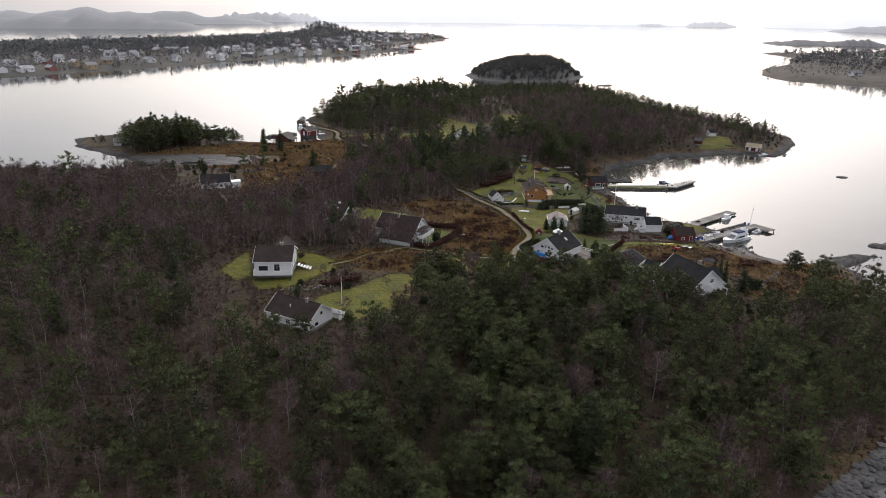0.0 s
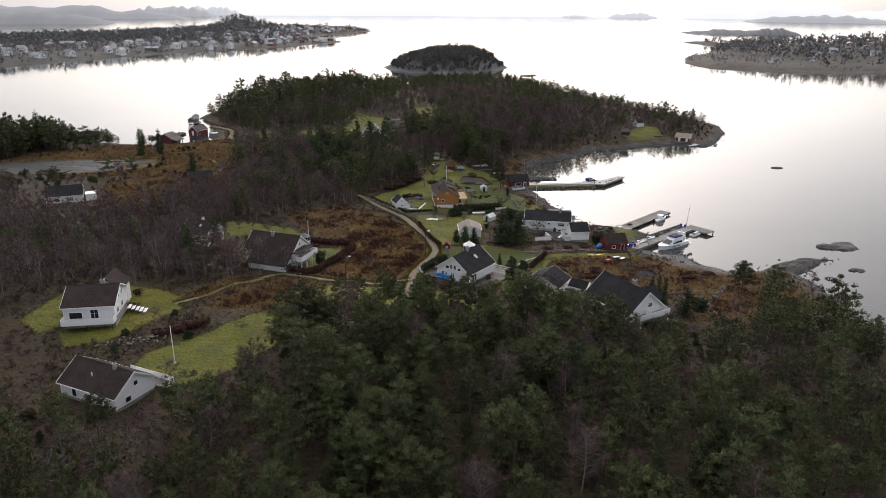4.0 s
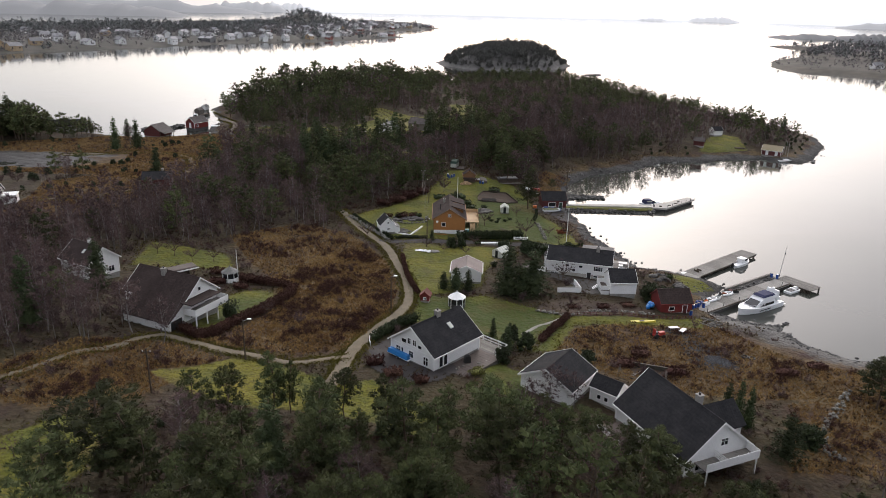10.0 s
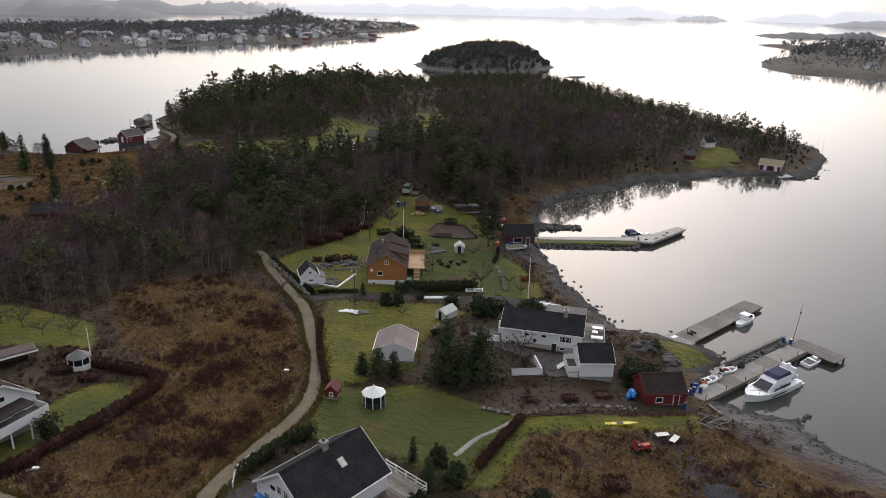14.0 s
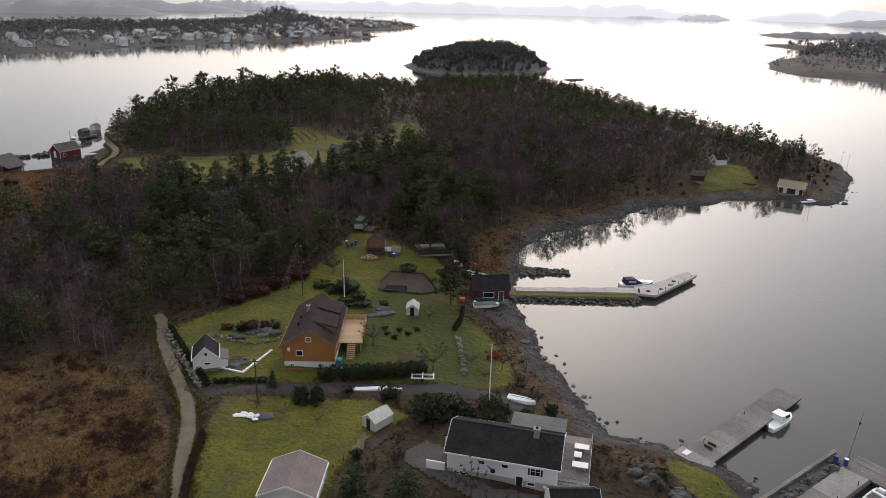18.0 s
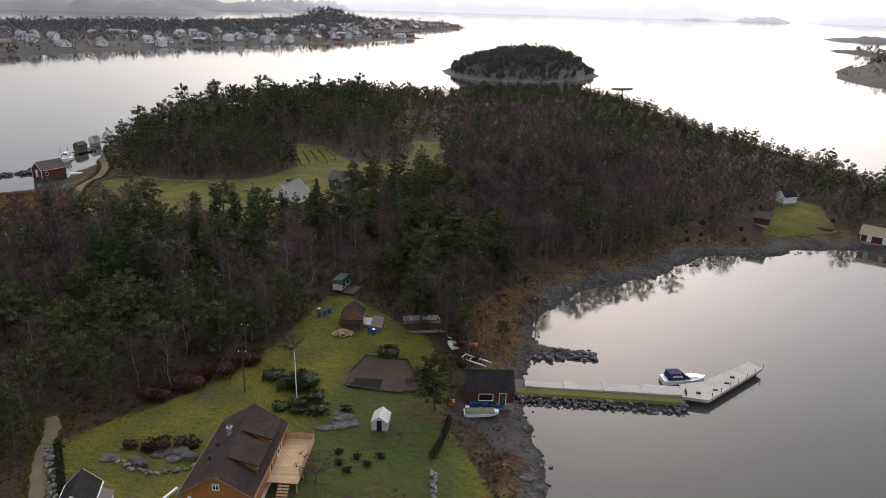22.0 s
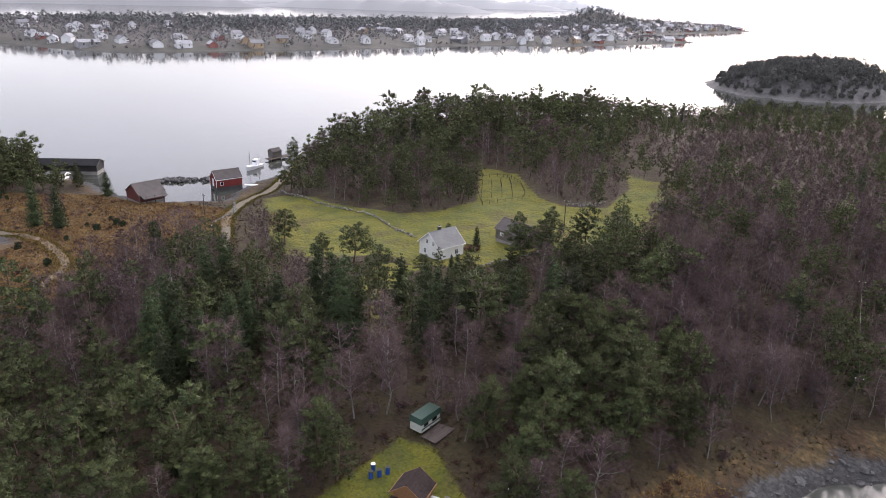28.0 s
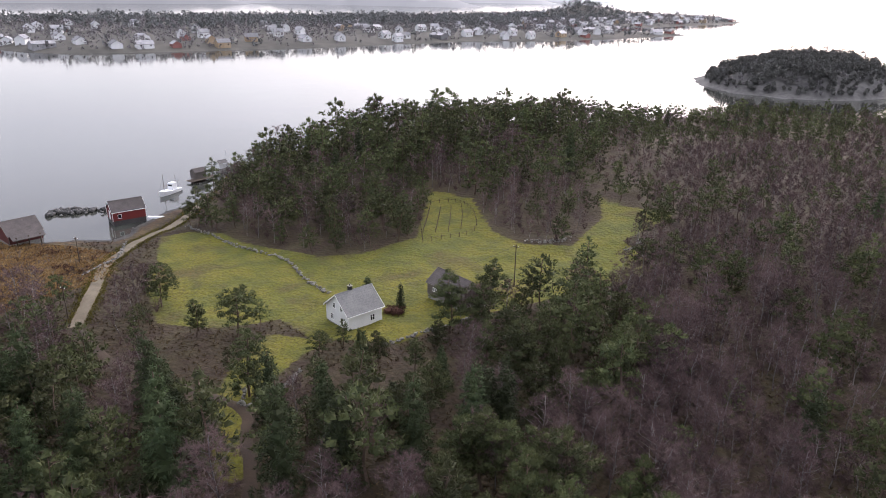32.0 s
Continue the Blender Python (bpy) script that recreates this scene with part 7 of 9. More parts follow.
# ---- trees ----
def tri_cloud(rnd, centres, per, length, width, up=0.35, droop=0.0):
    """Tufts of slender leaves: per triangles round each centre."""
    c = np.repeat(np.asarray(centres, float), per, axis=0)
    k = len(c)
    d = rnd.normal(size=(k, 3))
    d[:, 2] = d[:, 2] * 0.8 + up
    d /= np.linalg.norm(d, axis=1)[:, None]
    d[:, 2] -= droop
    s = rnd.normal(size=(k, 3))
    s = np.cross(d, s)
    s /= np.linalg.norm(s, axis=1)[:, None] + 1e-9
    ln, wd = length * rnd.uniform(0.7, 1.3, (k, 1)), width * rnd.uniform(0.7, 1.3, (k, 1))
    a = c - d * ln * 0.25
    v = np.stack([a - s * wd / 2, a + s * wd / 2, c + d * ln], 1).reshape(-1, 3)
    return v, np.arange(3 * k).reshape(-1, 3)


def stem(rnd, h, r, bend=0.3, sides=5, top=1.0):
    """A tapered, slightly crooked trunk, as triangles."""
    n = 5
    z = np.linspace(0, h * top, n)
    off = np.cumsum(rnd.normal(0, bend / n, (n, 2)), axis=0)
    off[0] = 0
    rad = np.linspace(r, r * 0.25, n)
    ang = np.arange(sides) * 2 * np.pi / sides
    v = np.concatenate([np.stack([off[i, 0] + rad[i] * np.cos(ang), off[i, 1] + rad[i] * np.sin(ang), np.full(sides, z[i] - (0.4 if i == 0 else 0))], -1) for i in range(n)])
    f = []
    for i in range(n - 1):
        for j in range(sides):
            a, b, c, d = i * sides + j, i * sides + (j + 1) % sides, (i + 1) * sides + (j + 1) % sides, (i + 1) * sides + j
            f += [(a, b, c), (a, c, d)]
    return v, np.array(f), (z, off)


def limb(a, b, r):
    """A thin three-sided branch from a to b."""
    a, b = np.array(a, float), np.array(b, float)
    d = b - a
    u = np.cross(d, [0.3, 0.2, 1.0])
    u /= np.linalg.norm(u) + 1e-9
    w = np.cross(d / (np.linalg.norm(d) + 1e-9), u)
    ring = [u, -0.5 * u + 0.87 * w, -0.5 * u - 0.87 * w]
    v = np.array([a + r * q for q in ring] + [b])
    return v, np.array([(0, 1, 3), (1, 2, 3), (2, 0, 3)])


def merge(items):
    vs, fs, k = [], [], 0
    for v, f in items:
        vs.append(v), fs.append(f + k)
        k += len(v)
    return np.concatenate(vs), np.concatenate(fs)


BALL = np.array([(0, 0, 1), (0.89, 0, 0.45), (0.28, 0.85, 0.45), (-0.72, 0.53, 0.45), (-0.72, -0.53, 0.45), (0.28, -0.85, 0.45), (0.72, 0.53, -0.45), (-0.28, 0.85, -0.45),
                 (-0.89, 0, -0.45), (-0.28, -0.85, -0.45), (0.72, -0.53, -0.45), (0, 0, -1)])
BALL_FACES = np.array([(0, 1, 2), (0, 2, 3), (0, 3, 4), (0, 4, 5), (0, 5, 1), (1, 6, 2), (2, 6, 7), (2, 7, 3), (3, 7, 8), (3, 8, 4), (4, 8, 9), (4, 9, 5), (5, 9, 10), (5, 10, 1), (1, 10, 6),
                       (11, 7, 6), (11, 8, 7), (11, 9, 8), (11, 10, 9), (11, 6, 10)])
GEM = np.array([(0, 0, 1), (1, 0, 0), (0, 1, 0), (-1, 0, 0), (0, -1, 0), (0, 0, -0.7)])
GEM_FACES = np.array([(0, 1, 2), (0, 2, 3), (0, 3, 4), (0, 4, 1), (5, 2, 1), (5, 3, 2), (5, 4, 3), (5, 1, 4)])


def pads(rnd, centres, size, flat, coarse=False):
    """Uneven pads of foliage, one at each centre."""
    unit, faces = (GEM, GEM_FACES) if coarse else (BALL, BALL_FACES)
    c = np.asarray(centres, float)
    k, n = len(c), len(unit)
    r = size * rnd.uniform(0.7, 1.25, (k, 1, 1)) * rnd.uniform(0.72, 1.2, (k, n, 1))
    v = c[:, None, :] + unit[None] * r * np.array([1, 1, flat])
    f = faces[None] + (np.arange(k) * n)[:, None, None]
    return v.reshape(-1, 3), f.reshape(-1, 3)


def tufts(rnd, centres, out, per, spread, length, width, loose=0.55, lift=0.5):
    """Needle sprays lying over the outside of lobes: centres, the way out of each lobe, its radii; the sprays overlap like shingles and point out and up."""
    c, o = np.repeat(np.asarray(centres, float), per, axis=0), np.repeat(np.asarray(out, float), per, axis=0)
    k = len(c)
    n = rnd.normal(size=(k, 3))
    n /= np.linalg.norm(n, axis=1)[:, None]
    n = n + 0.55 * o + np.array([0, 0, 0.45])
    n /= np.linalg.norm(n, axis=1)[:, None]
    p = c + n * np.asarray(spread) * rnd.uniform(0.75, 1.1, (k, 1))
    g = n + loose * rnd.normal(size=(k, 3))
    g /= np.linalg.norm(g, axis=1)[:, None]
    d = 0.8 * n + 0.6 * o + np.array([0, 0, lift]) + 0.5 * rnd.normal(size=(k, 3))
    d -= g * np.sum(d * g, axis=1)[:, None] * 0.85
    d /= np.linalg.norm(d, axis=1)[:, None] + 1e-9
    w = np.cross(g, d)
    w /= np.linalg.norm(w, axis=1)[:, None] + 1e-9
    ln, wd = length * rnd.uniform(0.65, 1.35, (k, 1)), width * rnd.uniform(0.7, 1.3, (k, 1))
    a = p - d * ln * 0.35
    v = np.stack([a - w * wd / 2, p + d * ln * 0.65, a + w * wd / 2], 1)
    flip = np.sum(np.cross(v[:, 1] - v[:, 0], v[:, 2] - v[:, 0]) * g, axis=1) < 0
    v[flip] = v[flip][:, ::-1]
    return v.reshape(-1, 3), np.arange(3 * k).reshape(-1, 3)


def pine(seed, fine=1.0):
    """Wood and needles of a Scots pine about 9.5 m high: bare below, a rounded cone of lobes that carry upright sprays of needles."""
    rnd = np.random.default_rng(seed)
    h = 9.5
    v, f, (z, off) = stem(rnd, h, 0.17, 0.9, 5 if fine > 0.6 else 3, top=0.90)
    wood, tips, way, big = [(v, f)], [], [], []
    clear = (0.18, 0.27, 0.34, 0.22)[seed % 4] + rnd.uniform(-0.03, 0.03)
    wide = (2.7, 2.9, 3.15, 2.4)[seed % 4]
    taper = (0.50, 0.40, 0.34, 0.60)[seed % 4]
    k = 30 if fine > 0.6 else 20 if fine > 0.25 else 12
    for i in range(k):
        u = (i + rnd.uniform(0.1, 0.9)) / (k + 1)
        u = u ** 1.12
        s = clear + (1 - clear) * u
        a = i * 2.4 + rnd.uniform(-0.5, 0.5)
        reach = max(0.25, (wide + rnd.normal(0, 0.32)) * (0.70 + 0.30 * min(1, u * 3.5)) * (1 - u) ** taper)
        o = np.array([np.interp(s * h, z, off[:, 0]), np.interp(s * h, z, off[:, 1]), s * h * 0.93])
        e = o + np.array([math.cos(a) * reach, math.sin(a) * reach, 0.20 * reach + rnd.normal(0, 0.2)])
        if fine > 0.25 and (fine > 0.6 or i % 2):
            wood.append(limb(o, e, 0.045))
        q = np.array([math.cos(a), math.sin(a), 0.25])
        tips.append(e), way.append(q), big.append(0.78 + 0.12 * reach)
        if reach > 1.1:
            tips.append(o + (e - o) * 0.5 + rnd.normal(0, 0.2, 3) + (0, 0, 0.15)), way.append(q * 0.5 + (0, 0, 0.4)), big.append(0.85)
    tips.append((off[-1, 0], off[-1, 1], h * 0.95)), way.append((0, 0, 1.0)), big.append(0.6)
    tips, way, big = np.array(tips), np.array(way), np.array(big)
    if fine > 0.6:
        per, ln, wd, flat = 46, 0.40, 0.105, 0.62
    elif fine > 0.25:
        per, ln, wd, flat = 17, 0.52, 0.20, 0.64
    else:
        per, ln, wd, flat = 9, 0.85, 0.36, 0.70
    r = 0.70 if fine > 0.25 else 0.86
    size = np.repeat(big, per)[:, None] * r * np.array([1, 1, flat])
    leaf = [pads(rnd, tips - (0, 0, 0.12), 0.50 if fine > 0.25 else 0.62, 0.6, True), tufts(rnd, tips, way, per, size, ln, wd)]
    return merge(wood), merge(leaf)


def spruce(seed, fine=1.0):
    """A spruce about 11 m high: a dense cone of drooping boughs in whorls, each a fan of needle sprays."""
    rnd = np.random.default_rng(seed)
    h = 11.0
    v, f, _ = stem(rnd, h, 0.17, 0.15, 5 if fine > 0.6 else 3, top=0.98)
    wood, tips, way = [(v, f)], [], []
    levels = 19 if fine > 0.6 else 13 if fine > 0.25 else 8
    for i in range(levels):
        s = 0.07 + 0.90 * i / levels
        reach = (2.35 + 0.35 * (seed % 3)) * (1 - s) ** 0.8 + 0.15
        for j in range(8 if s < 0.5 else 6):
            a = j * 6.283 / 8 + i * 0.9 + rnd.uniform(-0.35, 0.35)
            r = reach * rnd.uniform(0.72, 1.15)
            o = np.array([0, 0, s * h])
            e = o + np.array([math.cos(a) * r, math.sin(a) * r, -0.28 * r + 0.1])
            if fine > 0.6 and i < 9 and j % 2:
                wood.append(limb(o, e, 0.03))
            for q in ((0.95, 0.62) if r > 0.7 else (0.9,)):
                tips.append(o + (e - o) * q + (0, 0, 0.12 * q)), way.append((math.cos(a) * 0.9, math.sin(a) * 0.9, -0.05))
    tips.append((0, 0, h)), way.append((0, 0, 1.0))
    core = np.array([(0, 0, s * h) for s in np.linspace(0.14, 0.9, 9)])
    body = [pads(rnd, core[i:i + 1], (1.35 + 0.2 * (seed % 3)) * (1 - (0.14 + 0.76 * i / 8)) ** 0.8 + 0.10, 1.0, fine < 0.6) for i in range(9)]
    if fine > 0.6:
        body.append(tufts(rnd, tips, way, 10, (0.34, 0.34, 0.16), 0.46, 0.13, 0.5, -0.15))
    elif fine > 0.25:
        body.append(tufts(rnd, tips, way, 5, (0.36, 0.36, 0.18), 0.62, 0.22, 0.5, -0.15))
    else:
        body.append(tufts(rnd, tips, way, 3, (0.4, 0.4, 0.2), 0.95, 0.40, 0.5, -0.15))
    return merge(wood), merge(body)


def birch(seed, fine=1.0):
    """A bare birch about 9 m high: pale stem, rising limbs and a rounded haze of fine twigs."""
    rnd = np.random.default_rng(seed)
    h = 9.0
    v, f, (z, off) = stem(rnd, h, 0.10, 0.9, 5 if fine > 0.6 else 3, top=0.95)
    wood, ends = [(v, f)], []
    k = 24 if fine > 0.6 else 14 if fine > 0.25 else 8
    for i in range(k):
        s = 0.24 + 0.70 * (i + rnd.uniform(0, 1)) / k
        a = i * 2.4 + rnd.uniform(-0.6, 0.6)
        ln = 3.0 * math.sin(math.pi * (0.25 + 0.68 * (s - 0.24) / 0.7)) ** 0.7 * rnd.uniform(0.75, 1.15)
        o = np.array([np.interp(s * h, z, off[:, 0]), np.interp(s * h, z, off[:, 1]), s * h * 0.93])
        e = o + np.array([math.cos(a) * ln * 0.74, math.sin(a) * ln * 0.74, ln * 0.60])
        mid = (o + e) / 2 + rnd.normal(0, 0.15, 3)
        wood += [limb(o, mid + (mid - o) * 0.2, 0.035), limb(mid, e, 0.02)] if fine > 0.25 else [limb(o, e, 0.035)]
        for q in (0.4, 0.6, 0.8, 1.0):
            ends.append(o + (e - o) * q + rnd.normal(0, 0.25, 3))
    if fine > 0.6:
        return merge(wood), tri_cloud(rnd, ends, 24, 0.80, 0.030, 0.55)
    if fine > 0.25:
        return merge(wood), tri_cloud(rnd, ends, 10, 0.95, 0.060, 0.55)
    return merge(wood), tri_cloud(rnd, ends, 5, 1.15, 0.15, 0.55)


def bush(seed, fine=1.0):
    """A bare many-stemmed bush about 2 m high."""
    rnd = np.random.default_rng(seed)
    wood, ends = [], []
    for i in range(9):
        a, r = rnd.uniform(0, 6.28), rnd.uniform(0.3, 1.1)
        e = np.array([math.cos(a) * r, math.sin(a) * r, rnd.uniform(0.9, 1.9)])
        wood.append(limb((0, 0, -0.1), e, 0.03))
        ends += [e, e * 0.7, e * 0.45]
    return merge(wood), tri_cloud(rnd, ends, max(4, int(22 * fine)), 0.62, 0.036 / math.sqrt(fine), 0.5)


def juniper(seed, fine=1.0):
    """A low dense evergreen bush about 2 m high."""
    rnd = np.random.default_rng(seed)
    ends = []
    for i in range(46 if fine > 0.6 else 26 if fine > 0.25 else 14):
        a, r, zz = rnd.uniform(0, 6.28), rnd.uniform(0, 1.0) ** 0.6, rnd.uniform(0.02, 1.7)
        r *= 1.05 * math.sqrt(max(0.05, 1 - (zz / 2.0) ** 2))
        ends.append((math.cos(a) * r, math.sin(a) * r, zz))
    ends = np.array(ends)
    way = ends - (0, 0, 0.7)
    way /= np.linalg.norm(way, axis=1)[:, None] + 1e-9
    return limb((0, 0, -0.2), (0, 0, 1.5), 0.08), merge([pads(rnd, ends * (0.8, 0.8, 0.9), 0.36, 0.9, True), tufts(rnd, ends, way, max(6, int(26 * fine)), 0.24, 0.30 / fine ** 0.4, 0.10 / fine ** 0.4)])


KINDS = {
    "pine_tree": (pine, BARK, NEEDLE, "dark green Scots pine with a bare lower trunk", "pine"),
    "spruce_tree": (spruce, BARK, SPRUCE, "dark green spruce with drooping boughs", "spruce"),
    "birch_tree": (birch, BIRCHBARK, TWIG, "bare winter birch with a pale stem and purple-brown twigs", "birch"),
    "bare_bush": (bush, BARK, TWIG, "bare brown winter bush", "bush"),
    "juniper_bush": (juniper, BARK, HEDGE, "dense dark evergreen bush", "bush"),
}
PROTOS, LIGHT, FAR = {}, {}, {}
for kind, (make, wood_m, leaf_m, text, cat) in KINDS.items():
    PROTOS[kind] = []
    for seed in range(4):
        w, l = make(seed + 1)
        PROTOS[kind].append((mesh_from("trunk", *w, wood_m, True), mesh_from("crown", *l, leaf_m)))
    LIGHT[kind] = [make(seed + 11, 0.34) for seed in range(4)]
    FAR[kind] = [make(seed + 21, 0.16) for seed in range(4)]


def plant(kind, x, y, size=1.0, turn=0.0, variant=0, z=None, label="", slim=1.0):
    """One tree as a thing with a trunk and a crown."""
    t, c = PROTOS[kind][variant % 4]
    ob = base(kind, x, y, gz(x, y) - 0.05 if z is None else z, turn, label or KINDS[kind][3], KINDS[kind][4], "trees of the island" if "tree" in kind else "bushes of the island")
    for name, me in (("trunk", t), ("crown", c)):
        p = new(name, me)
        p.parent = ob
        p.scale = (size * slim, size * slim, size)
    return ob


FIXED_TREES = [  # kind, x, y, size, slim
    ("pine_tree", -4, 150, 1.0, 1.15), ("pine_tree", -2, 156, 1.1, 1.5), ("pine_tree", 1.5, 154.5, 1.05, 1.4), ("pine_tree", -5.5, 153, 0.55, 1.1), ("pine_tree", 5, 165, 0.95, 0.85),
    ("pine_tree", 8, 168, 0.85, 0.8), ("pine_tree", 13, 169, 1.05, 0.8), ("pine_tree", 15, 171, 0.8, 0.7), ("pine_tree", 20, 166, 0.85, 0.9), ("pine_tree", 22, 170, 0.8, 0.8),
    ("pine_tree", 27, 168, 0.85, 0.9), ("pine_tree", 12, 161, 0.8, 1.0), ("pine_tree", 35, 168, 0.75, 1.0), ("pine_tree", 40, 170, 0.7, 1.1), ("pine_tree", 44, 169, 0.75, 1.0),
    ("pine_tree", 49, 168, 0.7, 1.1), ("pine_tree", 47, 172, 0.55, 1.1), ("pine_tree", 52, 166, 0.75, 1.2), ("pine_tree", 56, 164.5, 0.75, 1.2), ("pine_tree", 59, 162, 0.85, 1.3), ("pine_tree", 66, 156.5, 0.6, 1.2), ("pine_tree", 60, 164.5, 0.6, 1.2), ("birch_tree", 49, 176.5, 0.75, 1.2), ("birch_tree", 52, 178, 0.6, 1.2), ("pine_tree", 71, 160, 0.35, 1.2), ("birch_tree", -9, 190, 0.9, 1.1), ("birch_tree", -15, 193, 1.0, 1.1), ("birch_tree", -21, 190, 1.0, 1.2), ("birch_tree", -18, 196, 0.9, 1.1),
    ("spruce_tree", 72.6, 177.6, 0.6, 0.7), ("spruce_tree", 73.9, 176.8, 0.66, 0.65), ("spruce_tree", 75.2, 176.4, 0.6, 0.65), ("spruce_tree", 77.2, 169.4, 0.6, 1.5), ("juniper_bush", 82, 173, 1.6, 1.1),
    ("spruce_tree", 46, 221, 0.95, 1.45), ("spruce_tree", 51, 223, 0.82, 1.75), ("spruce_tree", 48.5, 220.5, 0.6, 1.6), ("spruce_tree", 35.8, 221.2, 0.46, 1.5), ("spruce_tree", 38.2, 220.8, 0.42, 1.5), ("spruce_tree", 33.4, 221.8, 0.34, 1.5),
    ("pine_tree", 56, 285, 1.0, 1.25), ("pine_tree", 66, 311, 0.4, 1.0), ("pine_tree", 59, 306, 0.75, 1.0), ("pine_tree", 24, 300, 1.0, 1.1), ("pine_tree", 20, 296, 0.95, 1.0), ("pine_tree", 14, 289, 1.0, 1.1), ("pine_tree", 27, 308, 1.05, 1.1), ("birch_tree", 32, 294.5, 0.55, 1.3), ("birch_tree", 23, 309, 0.7, 1.3), ("spruce_tree", 30, 252.6, 0.26, 1.2), ("spruce_tree", 34, 249.5, 0.24, 1.5), ("spruce_tree", 37, 250, 0.26, 1.4), ("pine_tree", 97, 184, 0.85, 1.2), ("pine_tree", 103, 180, 0.85, 1.2), ("pine_tree", 99, 188, 0.7, 1.1), ("pine_tree", 8, 353, 1.1, 1.1),
    ("pine_tree", -29, 373, 0.95, 1.1), ("pine_tree", -7, 368, 0.95, 1.2), ("pine_tree", -13, 365, 0.75, 1.0), ("birch_tree", -33, 376, 0.8, 1.3), ("birch_tree", -37, 377, 0.7, 1.2), ("pine_tree", 10, 367, 0.5, 1.2), ("pine_tree", 19, 369, 0.6, 1.1), ("pine_tree", 59, 311, 0.6, 1.1), ("spruce_tree", 13, 388, 0.5, 0.9), ("spruce_tree", 5, 390, 0.42, 1.5), ("spruce_tree", 42, 199.5, 0.32, 1.0),
    ("juniper_bush", 52.4, 246.4, 1.9, 1.1), ("juniper_bush", 54.2, 247.0, 1.6, 1.1), ("juniper_bush", 61.6, 245.2, 2.0, 1.1), ("juniper_bush", 57.8, 247.8, 0.9, 1.7), ("juniper_bush", 66.0, 246.2, 1.1, 1.0), ("juniper_bush", 74.9, 224.4, 1.6, 1.4), ("juniper_bush", 77.2, 224.2, 1.5, 1.2), ("juniper_bush", 56.4, 192.7, 1.0, 1.4), ("juniper_bush", 34.9, 248.9, 1.3, 0.8), ("juniper_bush", 37.0, 248.9, 1.3, 0.8), ("juniper_bush", 35.5, 287.2, 1.2, 1.6), ("juniper_bush", 45, 199, 1.4, 0.9), ("spruce_tree", 44, 194, 0.42, 1.2), ("juniper_bush", 47, 195, 1.5, 0.9), ("juniper_bush", 43, 190, 1.5, 0.8),
    ("spruce_tree", -31, 193, 1.1, 1.0), ("spruce_tree", -29, 211, 0.9, 1.0), ("pine_tree", -27, 127, 0.8, 1.0), ("pine_tree", -33, 128, 0.75, 0.9), ("pine_tree", -18, 131, 0.7, 1.0), ("pine_tree", -13, 134, 0.6, 1.1), ("pine_tree", -8, 138, 0.7, 1.1), ("juniper_bush", 12, 300, 1.2, 1.0),
    ("spruce_tree", -94.6, 357.4, 1.15, 0.9), ("spruce_tree", -86.5, 358.0, 1.05, 0.9), ("birch_tree", -90, 360, 1.0, 1.2), ("spruce_tree", -61, 314, 0.8, 1.0), ("spruce_tree", -103, 386, 0.7, 1.2), ("pine_tree", -107, 300, 0.8, 1.2), ("pine_tree", -118, 288, 0.9, 1.3), ("pine_tree", -113, 280, 0.8, 1.2),
]
GLADES = [
    [(-60, 150), (-60, 184), (-46, 186), (-32, 184), (-14, 190), (0, 190), (22, 190), (46, 182), (47, 172), (40, 164), (28, 163), (14, 160), (6, 156), (-4, 141), (-9, 132), (-16, 126), (-24, 121), (-40, 124), (-46, 138), (-52, 148)],
    [(46, 178), (47, 162), (54, 157), (62, 155), (72, 154), (82, 160), (96, 168), (112, 176), (112, 194), (90, 194), (60, 192)],
    [(-88, 378), (-88, 404), (-74, 416), (-50, 406), (-27, 376), (-40, 364), (-58, 368)],
    [(-34, 212), (-36, 246), (-8, 242), (2, 222), (6, 214), (-4, 194), (-20, 196)],
    [(-10, 195), (-20, 192), (-22, 208), (-8, 214), (2, 216), (6, 196)],
    [(-112, 250), (-76, 246), (-70, 282), (-84, 300), (-108, 292)],
]
OPEN_GROUND = LAWNS + LAWNS_NORTH
BIRCH_WOODS = [
    [(-35, 315), (-56, 335), (-50, 359), (-39, 375), (-15, 366), (-5, 348), (-11, 333), (-17, 320), (-22, 309)], [(9, 326), (21, 337), (36, 349), (47, 332), (39, 319), (25, 309), (14, 314)],
    [(47, 365), (42, 408), (56, 442), (101, 469), (92, 371), (78, 349), (68, 334), (60, 354)], [(60, 437), (106, 547), (93, 415), (85, 393)],
    [(19, 507), (57, 573), (112, 605), (102, 512), (65, 442)], [(-30, 479), (-5, 476), (34, 445), (20, 418)], [(-60, 274), (-44, 335), (-17, 355), (5, 318), (-1, 270), (11, 249), (-11, 248), (-43, 246)],
]
SPRUCE_WOODS = [[(-2, 306), (-19, 324), (-19, 349), (-1, 339), (3, 369), (37, 378), (50, 352), (37, 345), (23, 333), (9, 326), (14, 312)]]
PINE_WOODS = [
    [(45, 350), (60, 354), (68, 334), (68, 324), (54, 317), (48, 333)], [(-29, 305), (-19, 307), (16, 310), (26, 300), (-1, 286)], [(35, 402), (56, 407), (61, 381), (48, 364), (35, 372)],
]
HOUSE_SPOTS = [(o.location.x, o.location.y) for o in scene.objects if o.get("category") in ("house", "garage", "shed", "annex", "boathouse", "cabin", "cottage", "barn", "outhouse")]


